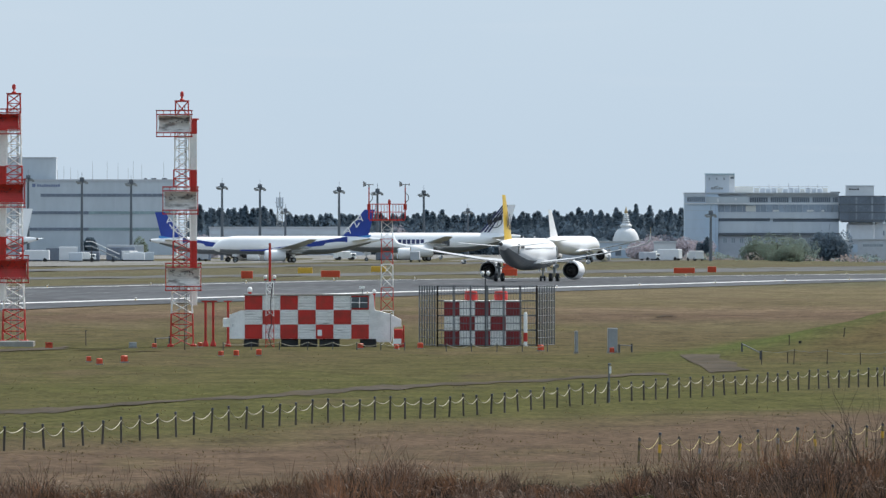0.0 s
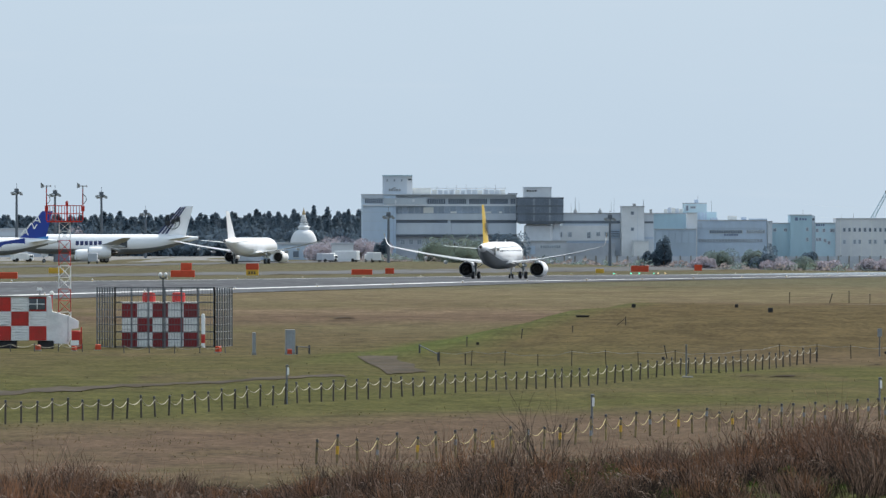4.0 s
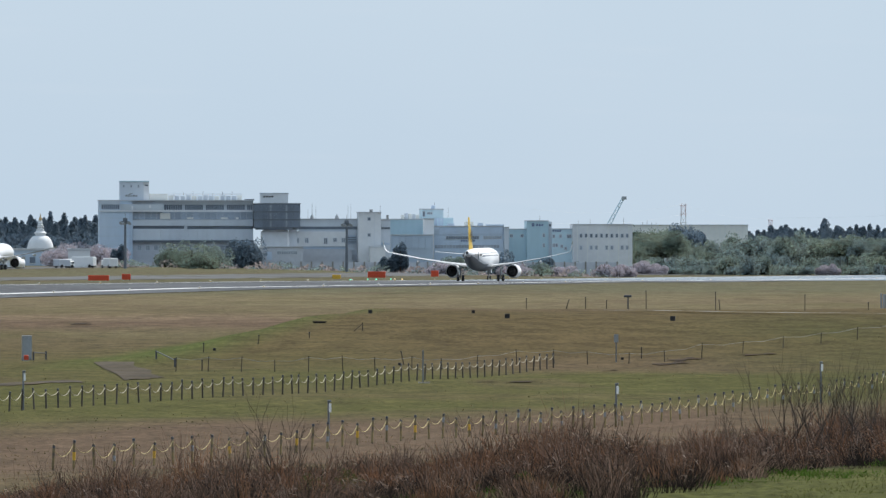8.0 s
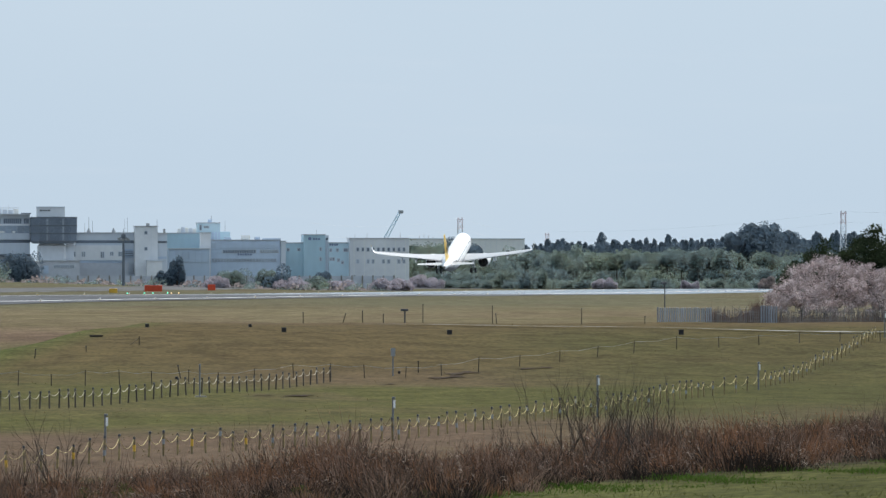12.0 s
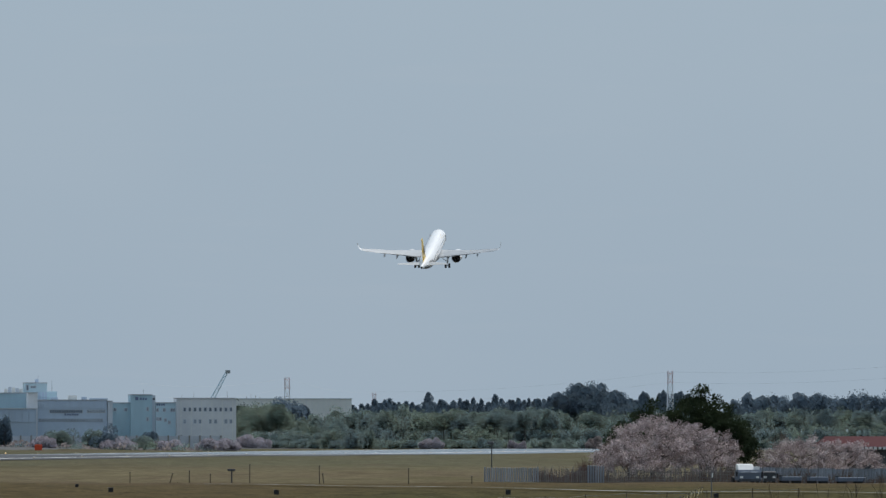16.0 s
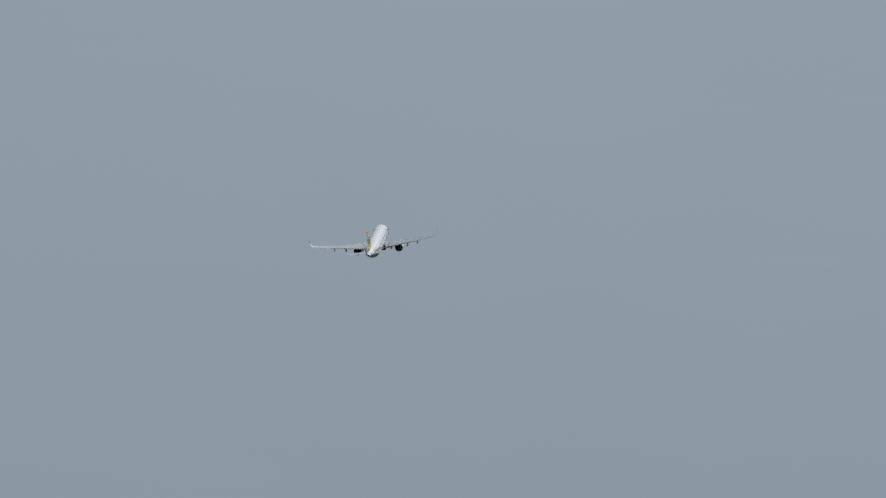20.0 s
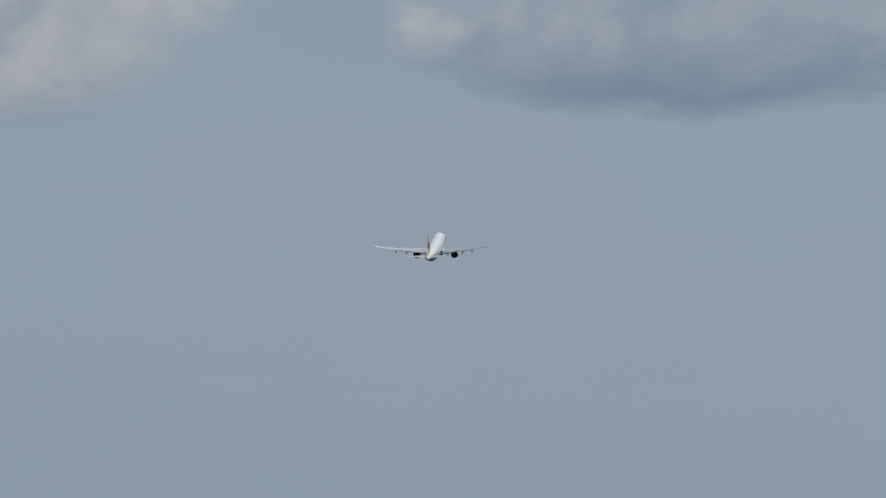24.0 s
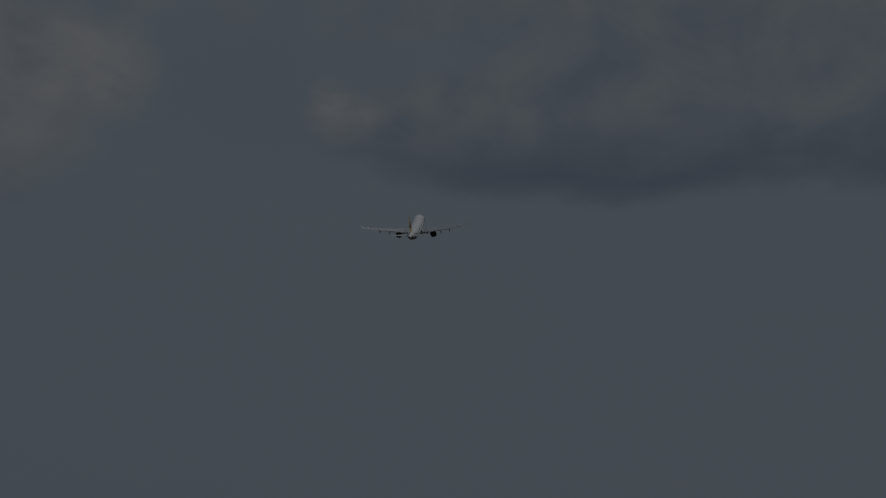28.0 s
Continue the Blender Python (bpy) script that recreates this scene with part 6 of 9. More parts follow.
for n, m in ((1591, 346), (1635, 366)):
    part("roof_cowl", Shape().lathe([(0.55, 0), (0.4, 0.6), (0.2, 0.95), (0.08, 1.2)], 10, Matrix.Translation((BX(n, D), D + 8, BZ(373.2, D)))), STEEL, shed)
    whip(shed, n, m, 372, D + 8)
for n, m in ((1655, 350), (1660, 347), (1584, 356), (1598, 352)):
    whip(shed, n, m, 374, D + 9, 0.045)
st = site("stair_tower", "tall cream stair tower beside the white shed")
b = slab("wall", 1670.1, 1710, 363, GND, D - 2, D + 7, WALL_WHITE, st)
slab("roof", 1669.4, 1711, 361.4, 362.95, D - 2.3, D + 7.2, ROOF_GREY, b)
slab("roof_hatch", 1691, 1696.5, 357, 361.35, D + 1, D + 3, GREY_PAINT, b)
for m in (371.4, 399.8):
    glazing(b, 1686.6, 1691.6, m, m + 5, D - 2, 1, FAR_GLASS, WALL_GREY)
slab("seam", 1698, 1698.5, 363, GND, D - 2.04, D - 2.005, WALL_PALE, b)
b = slab("side_wall", 1710.05, 1727, 376.5, GND, D - 1, D + 7, WALL_PALE, st)
slab("side_roof", 1710.05, 1727.6, 375, 376.45, D - 1.3, D + 7.2, ROOF_GREY, b)
slab("dark_strip", 1711, 1726.5, 388.5, 392, D - 1.1, D - 1.005, FAR_STEEL, b)
slab("dark_strip", 1711, 1726.5, 416, 420, D - 1.1, D - 1.005, WALL_SLATE, b)
slab("horn", 1721, 1725, 367, 374.95, D + 2, D + 3, GREY_PAINT, b)
whip(st, 1710, 350, 362, D + 2)
low_house = site("white_lean_to", "small white block at the foot of the stair tower", "building")
b = slab("wall", 1689, 1716, 424, GND, D - 8, D - 3, WALL_WHITE, low_house)
slab("roof", 1688.5, 1716.5, 422.8, 423.95, D - 8.2, D - 2.8, WALL_PALE, b)
wal = site("boundary_wall", "long dull concrete boundary wall", "wall")
b = part("wall", Shape().box(X(1205), X(2112), D - 40, D - 39.4, -2, Z(450)), WALL_DIM, wal)
for i in range(50):
    x = X(1208) + i * (X(2110) - X(1208)) / 49
    part("pier", Shape().box(x - 0.2, x + 0.2, D - 40.25, D - 40.005, -2, Z(449)), CONCRETE, wal)

# blue-green works buildings
D = 3050.0


def works(label, n0, n1, m, dd, wall, depth=12):
    s = site("works_building", label, "building", "works buildings")
    b = slab("wall", n0, n1, m, GND + 8, D + dd, D + dd + depth, wall, s)
    slab("roof", n0 - 0.5, n1 + 0.5, m - 1.6, m - 0.05, D + dd - 0.25, D + dd + depth + 0.2, ROOF_GREY, b)
    return s, b


s, b = works("blue-green works hall with pale units on its roof", 1712, 1790, 375, 10, WALL_SEA)
for i in range(5):
    a = 1750 + i * 6.8
    slab("roof_unit", a, a + 5.6, 366.5 - (i * 3) % 4, 373.35, D + 13, D + 15, WALL_PALE if i % 2 else WALL_CREAM, b)
for k in range(4):
    slab("panel_seam", 1713, 1788, 384 + k * 9, 384.4 + k * 9, D + 9.96, D + 9.995, WALL_SLATE, b)
s, b = works("pale blue-green works tower with a stepped roof", 1787, 1826, 357, 14, WALL_TEAL)
slab("roof_stub", 1806, 1812.5, 349.5, 355.3, D + 18, D + 20, WALL_SLATE, b)
slab("step", 1826.1, 1844, 371.5, GND, D + 15, D + 24, WALL_TEAL, b)
glazing(b, 1789.4, 1793, 360.5, 369, D + 14, 1, FAR_GLASS, WALL_GREY)
glazing(b, 1797, 1806, 362, 365, D + 14, 3, GLASS_GREY, WALL_GREY)
# slate slab on the wall imitates a shaded hollow
slab("recess", 1806, 1825.5, 372.5, 388, D + 13.8, D + 13.995, WALL_SLATE, b)
for k in range(3):
    slab("brace", 1809 + k * 6, 1810.2 + k * 6, 372.5, 388, D + 13.6, D + 13.78, WALL_TEAL, b)
whip(s, 1836, 352, 371, D + 18, 0.05)
whip(s, 1812, 343, 349, D + 19, 0.05)
s, b = works("narrow white works stair block", 1786, 1804, 374.5, -2, WALL_WHITE, 6)
s, b = works("low slate-blue works hall", 1727.5, 1800, 403, -6, WALL_SLATE, 8)
for k in range(6):
    slab("wall_panel", 1730 + k * 11.5, 1740 + k * 11.5, 407, 426, D - 6.2, D - 6.005, WALL_SLATE, b)
s, b = works("long slate-blue works hall with ribbon windows", 1796.5, 1928, 387.5, 0, WALL_SLATE)
for k in range(9):
    slab("wall_panel", 1801 + k * 14, 1813.6 + k * 14, 392, 401, D - 0.18, D - 0.005, WALL_SLATE, b)
glazing(b, 1826, 1884, 404.5, 409.5, D, 14, FAR_GLASS, WALL_GREY)
glazing(b, 1892, 1924, 404.5, 409, D, 8, GLASS_GREY, WALL_GREY)
glazing(b, 1806, 1920, 420, 425, D, 22, GLASS_GREY, WALL_SLATE)
for n0, n1, m in ((1860, 1876, 378.5), (1898, 1930, 383.5), (1830, 1842, 382), (1884, 1893, 381)):
    slab("roof_unit", n0, n1, m, 385.85, D + 4, D + 7, WALL_CREAM if n0 == 1860 else WALL_SLATE, b)
painted_name(b, 1852, 1878, 410.5, 414, D, BRAND_BLUE, False)
s, b = works("narrow pale works block", 1928.5, 1937, 389.5, -1, WALL_PALE, 8)
s, b = works("blue-green works building with small windows", 1937.5, 1970, 392.5, 4, WALL_SEA)
for n in (1943, 1962):
    glazing(b, n - 2.4, n + 2.4, 401.5, 406, D + 4, 2, FAR_GLASS, WALL_GREY)
s, b = works("raised blue-green works block with dull blue lettering", 1970, 2008, 378, 2, WALL_SEA)
# sunlight on the right face is put in as a paler wall
slab("pale_side", 2008.1, 2014, 378.4, GND, D + 2.4, D + 13, WALL_PALE, b)
painted_name(b, 1978, 2000, 382.5, 386.5, D + 2, BRAND_BLUE)
for m in (400, 418):
    glazing(b, 1998, 2001.5, m, m + 5.5, D + 2, 1, GLASS_GREY, WALL_GREY)
whip(s, 1994, 368, 377, D + 6, 0.06)
slab("vent", 2009, 2013, 383, 387, D + 2.3, D + 2.395, FAR_STEEL, b)
s, b = works("pale works wing with scattered windows", 2014.1, 2060, 392.3, 1, WALL_TEAL)
painted_name(b, 2015, 2031, 393.2, 396.6, D + 1, BRAND_BLUE, False)
for i, (n, m) in enumerate(((2017, 402), (2029, 402), (2042, 402), (2046, 402), (2054, 402), (2017, 418), (2022, 418), (2031, 420), (2052, 419), (2038, 424))):
    glazing(b, n - 1.9, n + 1.9, m, m + 5, D + 1, 1 + i % 2, GLASS_GREY, WALL_PALE)
s, b = works("white works building with a row of dark windows", 2049, 2154, 384.4, -4, WALL_WHITE, 14)
for i in range(10):
    n = 2063 + i * 9.1
    glazing(b, n - 2.2, n + 2.2, 400.5, 406.5, D - 4, 1, FAR_GLASS, WALL_PALE)
    if i % 3 != 1:
        glazing(b, n - 2.4, n + 2.4, 421.5, 428, D - 4, 1, GLASS_GREY, WALL_PALE)
for i in range(6):
    slab("pilaster", 2056 + i * 18.2, 2057 + i * 18.2, 386, GND, D - 4.15, D - 4.005, WALL_CREAM, b)
for i, n in enumerate((2060, 2081, 2140)):
    whip(s, n, 376 - 2 * i, 383, D, 0.05)
D = 3900.0
s = site("far_warehouse", "long cream warehouse behind the trees")
b = slab("wall", 2150, 2360, 385, GND, D, D + 20, WALL_CREAM, s)
slab("roof", 2149, 2361, 383.8, 384.95, D - 0.3, D + 20, WALL_PALE, b)
for i in range(20):
    slab("panel_seam", 2160 + i * 10, 2160.3 + i * 10, 385.5, 410, D - 0.05, D - 0.005, WALL_PALE, b)
for n in (2176, 2184, 2192, 2200):
    whip(s, n, 380 - n % 5, 384, D + 6, 0.08)
# left warehouse
D = 3300.0
X, Z = (lambda n: BX(n, D)), (lambda m: BZ(m, D))
s = site("logistics_warehouse", "large pale grey warehouse with long window bands")
b = block(s, X(-130), X(312), D, -1, Z(320), 20, WALL_GREY)
for m, n0 in ((345, 72), (376, 40), (405, 40)):
    for i in range(int((309 - n0) / 9)):
        a = n0 + i * 9
        slab("pane", a + 0.15, a + 8.85, m - 2.8, m + 2.6, D - 0.14, D - 0.005, FAR_GLASS if a < 150 or m == 345 else GLASS_TEAL, b)
    slab("window_head", n0, 310, m - 3.6, m - 2.85, D - 0.2, D - 0.005, WALL_PALE, b)
for k in range(11):
    slab("panel_seam", -100 + k * 38, -99.6 + k * 38, 321, 430, D - 0.04, D - 0.005, WALL_DIM, b)
up = slab("upper_block", -60, 98.5, 279, 318.4, D + 4, D + 16, WALL_GREY, s)
slab("upper_roof", -61, 99.2, 277.4, 278.95, D + 3.7, D + 16.2, ROOF_GREY, up)
painted_name(b, 57, 107, 325.5, 330, D, BRAND_BLUE)
for n, m in ((101, 300), (112, 294), (124, 296), (137, 300), (163, 285), (189, 284), (208, 288), (226, 296), (235, 284), (250, 290), (289, 286)):
    whip(b, n, m, 318, D + 5, 0.07, STEEL)
for n0, n1 in ((254, 259), (267, 276), (286, 295)):
    slab("roof_unit", n0, n1, 314.5, 318.4, D + 4, D + 6, FAR_STEEL, b)
s = site("long_shed", "long low pale shed before the dark wood")
b = block(s, X(378), X(655), D - 60, -1, Z(404), 14, WALL_DIM)
band(b, X(380), X(653), D - 60, Z(414), Z(408), WALL_PALE, 0, "pale_band")
# low terminal under the stupa
D = 2900.0
X, Z = (lambda n: BX(n, D)), (lambda m: BZ(m, D))
s = site("low_terminal", "low blue-grey service building with a wide window front")
b = block(s, X(985), X(1205), D, -1, Z(429.5), 12, WALL_SLATE)
windows(b, X(1030), X(1195), D, Z(452), 9, 1.5, 1.6, FAR_GLASS)
DULL_GILT = mat("dull_gilt", (0.45, 0.33, 0.18), rough=0.5, var=0.1, scale=1)
stupa = thing("stupa", Matrix.Translation((BX(1108, 3000), 3000, 0)), "white domed stupa with a tiered spire and golden tip", "stupa")
k = 3000 / 19200
part("drum", Shape().lathe([(25 * k, 0.0), (25 * k, EYE + (408 - 431) * k), (23.5 * k, EYE + (408 - 430) * k)], 28), WALL_WHITE, stupa)
prof = [(24.0, 432), (23.8, 426), (22, 418), (19, 411), (15, 406), (9.5, 403.5)]
part("dome", Shape().lathe([(r * k, EYE + (408 - m) * k) for r, m in prof], 28), WALL_WHITE, stupa, smooth=True)
part("harmika", Shape().lathe([(r * k, EYE + (408 - m) * k) for r, m in [(8, 403.5), (10.5, 400), (11, 398), (8, 396.5), (7, 394)]], 16), WALL_WHITE, stupa)
for i, (r, m) in enumerate([(7.5, 394), (6.5, 390), (5.5, 386.5), (4.6, 383), (3.8, 380)]):
    part("spire_ring", Shape().lathe([(r * 0.6 * k, EYE + (408 - m) * k), (r * k, EYE + (408 - m + 1) * k), (r * k, EYE + (408 - m + 2.1) * k), (r * 0.55 * k, EYE + (408 - m + 3.4) * k)], 16), WALL_WHITE, stupa)
part("golden_tip", Shape().lathe([(2.6 * k, EYE + (408 - 377) * k), (3.0 * k, EYE + (408 - 374) * k), (1.6 * k, EYE + (408 - 370) * k), (0.2 * k, EYE + (408 - 364) * k)], 12), DULL_GILT, stupa)


# floodlight masts
def flood_mast(n, top, d):
    x, y = BX(n, d), d
    g = ground_z(x, y)
    h = BZ(top, d) - g
    t = thing("floodlight_mast", Matrix.Translation((x, y, g)), "tall grey floodlight mast with a ring of lamps", "light mast", "floodlight masts")
    part("pole", Shape().rod((0, 0, 0), (0, 0, h), 0.42, 0.24, n=10), FAR_STEEL, t, smooth=True)
    part("head_frame", Shape().box(-1.0, 1.0, -0.35, 0.35, h - 1.1, h - 0.85), FAR_STEEL, t)
    part("tip", Shape().rod((0, 0, h), (0, 0, h + 1.2), 0.05, n=5), FAR_STEEL, t)
    for i in range(6):
        a = 2 * math.pi * i / 6 + 0.3
        px, py = 1.25 * math.cos(a), 0.9 * math.sin(a)
        part("lamp", Shape().box(px - 0.32, px + 0.32, py - 0.3, py + 0.3, h - 1.75 + 0.25 * (i % 2), h - 1.2 + 0.25 * (i % 2)), GREY_PAINT, t)
    part("lamp_box", Shape().chamfer_box(-0.55, 0.55, -0.5, 0.5, h - 0.84, h - 0.05, 0.1), FAR_STEEL, t)


for n, m, d in [(50, 309, 2720), (145, 313, 2720), (232, 317, 2720), (393, 323, 2720), (460, 325, 2720), (600, 330, 2720), (668, 333, 2740), (750, 336, 2740), (505, 368, 3150), (828, 368, 3100),
                (1258, 372, 2700), (1650, 376, 2760)]:
    flood_mast(n, m, d)
cell = thing("radio_mast", Matrix.Translation((BX(495, 3350), 3350, 0.4)), "pale lattice radio mast with a cluster of antennas", "mast")
lattice(cell, [(0.0, 15.0, 2.4, 1.4, STEEL)], bay=1.6, leg=0.14, brace=0.07)
for a in (-0.9, -0.3, 0.3, 0.9):
    part("panel_antenna", Shape().box(a - 0.22, a + 0.22, -1.2, -0.9, 14.6, 17.8), WALL_PALE, cell)
part("ring", Shape().box(-1.3, 1.3, -0.9, 0.9, 16.0, 16.3), STEEL, cell)
part("tip", Shape().rod((0, 0, 15), (0, 0, 19.5), 0.1), STEEL, cell)

# lattice crane
D = 3300.0
cr = thing("crawler_crane", Matrix.Translation((BX(2116, D), D, BZ(384, D))), "tall lattice crane boom leaning over the works roofs", "crane")
k = D / 19200
a, b = Vector((-27 * k, 0, -8.0)), Vector(((2140 - 2116) * k, 0, (384 - 336) * k))
bm_ = Shape()
ax = (b - a).normalized()
sd = Vector((ax.z, 0, -ax.x))
for s in (-1, 1):
    for q in (-1, 1):
        bm_.rod(a + sd * 0.75 * s + Vector((0, 0.7 * q, 0)), b + sd * 0.3 * s + Vector((0, 0.3 * q, 0)), 0.13, n=5)
for i in range(14):
    u, v = i / 14, (i + 1) / 14
    wd = lambda t: 0.75 - 0.45 * t
    p0, p1 = a + (b - a) * u, a + (b - a) * v
    s = 1 if i % 2 else -1
    bm_.rod(p0 + sd * wd(u) * s, p1 - sd * wd(v) * s, 0.09, n=4)
part("boom", bm_, WALL_TEAL, cr)
part("boom_head", Shape().box(b.x - 0.5, b.x + 0.9, -0.5, 0.5, b.z - 0.6, b.z + 0.35), STEEL, cr)
part("cab", Shape().chamfer_box(-3.5, 1.5, -1.5, 1.5, -11, -8, 0.2), WALL_TEAL, cr)


# power-line pylons and their wires
def pylon(n, top, d, w):
    x, g = BX(n, d), ground_z(BX(n, d), d)
    h = BZ(top, d) - g
    t = thing("power_pylon", Matrix.Translation((x, d, g)), "tall red and white lattice power pylon", "pylon", "power pylons")
    lattice(t, [(0, h * 0.55, w * 1.9, w, HAZED_STEEL), (h * 0.55, h * 0.82, w, w * 0.85, HAZED_STEEL), (h * 0.82, h, w * 0.85, w * 0.8, HAZED_RED)], bay=3.0, leg=0.12, brace=0.05)
    for f in (0.72, 0.85, 0.97):
        part("cross_arm", Shape().box(-w * 0.62, w * 0.62, -0.2, 0.2, h * f - 0.12, h * f + 0.12), HAZED_RED if f > 0.8 else HAZED_STEEL, t)
    return Vector((x, d, g + h * 0.85))


pa = pylon(2246, 347, 4300, 2.2)
pb = pylon(2400, 374, 4900, 1.8)
pc = pylon(2924, 335, 4100, 2.2)
wires = thing("power_lines", Matrix.Identity(4), "thin sagging power lines between pylons", "power line")
for a, b in ((pa, pb), (pb, pc), (Vector((BX(1980, 3600), 3600, pa.z - 4)), pa), (pc, Vector((BX(3500, 3500), 3500, pc.z + 3)))):
    for off_z in (0, 4.0):
        pts = []
        for i in range(13):
            u = i / 12
            p = a.lerp(b, u)
            pts.append((p.x, p.y, p.z + off_z - 9 * 4 * u * (1 - u) * 0.25))
        part("wire", Shape().loft([[(x, y + a, z + b) for a, b in ((0, 0.025), (0.02, -0.015), (-0.02, -0.015))] for x, y, z in pts]), HAZED_STEEL, wires)


# vehicles on the apron
def service_van(x, y, turn, body, label, l=6.0, h=2.6):
    t = thing("service_vehicle", stand(x, y, turn), label, "vehicle", "apron vehicles")
    part("body", Shape().chamfer_box(-l / 2, l / 2 - 1.6, -1.1, 1.1, 0.55, h, 0.12), body, t)
    part("cab", Shape().chamfer_box(l / 2 - 1.58, l / 2, -1.05, 1.05, 0.5, h * 0.82, 0.2), WHITE, t)
    part("windscreen", Shape().box(l / 2 - 1.2, l / 2 - 0.3, -1.1, -1.06, h * 0.5, h * 0.74), GLASS_DARK, t)
    for px in (-l / 2 + 1.0, l / 2 - 1.0):
        for py in (-1.0, 1.0):
            part("wheel", Shape().lathe([(0.42, -0.14), (0.46, -0.1), (0.46, 0.1), (0.42, 0.14)], 12, Matrix.Translation((px, py, 0.46)) @ Matrix.Rotation(radians(90), 4, "X")), BLACK, t)


def stairs(x, y, turn):
    t = thing("boarding_stair", stand(x, y, turn), "mobile boarding stair parked on the apron", "stair")
    part("ramp", Shape().loft([[(-3.5, -0.9, 0.6), (-3.5, 0.9, 0.6), (-3.5, 0.9, 0.9), (-3.5, -0.9, 0.9)], [(3.0, -0.9, 3.6), (3.0, 0.9, 3.6), (3.0, 0.9, 3.9), (3.0, -0.9, 3.9)]]), STEEL, t)
    for s in (-0.9, 0.9):
        part("handrail", Shape().tube([(-3.5, s, 1.9), (3.0, s, 4.9), (4.4, s, 4.9)], 0.07), WHITE, t)
    part("platform", Shape().box(3.0, 4.5, -0.9, 0.9, 3.6, 3.9), STEEL, t)
    part("chassis", Shape().box(-3.0, 4.0, -0.9, 0.9, 0.35, 0.62), DARK_STEEL, t)
    for px in (-2.0, 3.0):
        part("leg", Shape().rod((px, 0, 0.5), (px, 0, 0.9 + (px + 3.5) * 0.43), 0.15), DARK_STEEL, t)
        for s in (-0.9, 0.9):
            part("wheel", Shape().lathe([(0.3, -0.12), (0.35, -0.1), (0.35, 0.1), (0.3, 0.12)], 10, Matrix.Translation((px, s, 0.33)) @ Matrix.Rotation(radians(90), 4, "X")), BLACK, t)


stairs(-79.854, 2558.75, 180)
for i, (x, y, body) in enumerate([(-87.159, 2638.56, WHITE), (-76.464, 2658.9, WALL_WHITE), (-60.357, 2639.31, WALL_DIM), (-24.468, 2699.89, WHITE), (-6.533, 2559.99, WALL_DIM), (55.684, 2699.43, WALL_WHITE), (51.275, 2689.51, WALL_DIM),
                                  (62.481, 2689.27, WALL_WHITE), (-98.018, 2598.15, WALL_WHITE)]):
    service_van(x, y, (i * 67) % 180, body, "%s service truck parked on the apron" % ("white" if body is WHITE else "off-white" if body is WALL_WHITE else "blue-grey"), 5.5 + (i % 3), 2.2 + 0.3 * (i % 3))
def cargo_box(n, d, w, h, paint, label):
    x = BX(n, d)
    t = thing("cargo_container", stand(x, d, (n * 13) % 9 - 4), label, "container", "cargo containers")
    part("box_body", Shape().chamfer_box(-w / 2, w / 2, -1.2, 1.2, 0.25, h, 0.08), paint, t)
    for i in range(max(2, int(w / 1.2))):
        a = -w / 2 + 0.3 + i * 1.2
        part("rib", Shape().box(a, a + 0.1, -1.25, -1.205, 0.4, h - 0.15), paint, t)
    part("skid", Shape().box(-w / 2 + 0.1, w / 2 - 0.1, -1.0, 1.0, 0.0, 0.25), DARK_STEEL, t)


for n, d, w, h, paint, word in ((52, 2640, 6.5, 2.9, BOX_BLUE, "dark blue-grey"), (82, 2650, 5.0, 2.6, WALL_DIM, "dull grey"), (104, 2630, 6.0, 3.2, BOX_BLUE, "dark blue-grey"), (121, 2620, 4.4, 3.5, WALL_WHITE, "off-white"),
                                (134, 2600, 3.2, 2.2, WALL_PALE, "pale"), (160, 2640, 4.5, 2.5, BOX_BLUE, "dark blue-grey"), (214, 2660, 7.0, 3.4, BOX_BLUE, "dark blue-grey"), (237, 2640, 5.2, 2.0, WALL_WHITE, "off-white"),
                                (254, 2650, 5.0, 2.2, WALL_PALE, "pale"), (222, 2680, 9.0, 3.9, WALL_DIM, "dull grey"), (352, 2690, 6.0, 2.4, BOX_BLUE, "dark blue-grey"), (690, 2720, 6.0, 2.6, BOX_BLUE, "dark blue-grey"),
                                (716, 2720, 5.0, 2.2, WALL_DIM, "dull grey"), (1010, 2700, 6.0, 2.4, WALL_DIM, "dull grey"), (1062, 2690, 5.0, 2.6, WALL_WHITE, "off-white")):
    cargo_box(n, d, w, h, paint, "%s cargo container standing on the apron" % word)
hang = site("white_hangar_box", "small white box-shaped apron building", "building")
block(hang, BX(1158, 2760), BX(1196, 2760), 2760, 0, BZ(430, 2760), 6, WALL_WHITE)



# ---- trees ----
def leaves(points, size, rng, flat=0.0):
    """Small bent leaf clumps (two triangles each) at the points."""
    n = len(points)
    a = rng.normal(size=(n, 3))
    a[:, 2] *= 1 - flat
    a /= np.linalg.norm(a, axis=1, keepdims=True)
    b = np.cross(a, rng.normal(size=(n, 3)))
    b /= np.linalg.norm(b, axis=1, keepdims=True) + 1e-9
    c = np.cross(a, b)
    s = (size * rng.uniform(0.6, 1.4, n))[:, None]
    v = np.stack([points - a * s, points + b * s * 0.55 + c * s * 0.15, points + a * s, points - b * s * 0.55 + c * s * 0.15], 1).reshape(-1, 3)
    i = np.arange(n)[:, None] * 4
    return v, np.concatenate([i + np.array([[0, 1, 2]]), i + np.array([[0, 2, 3]])])


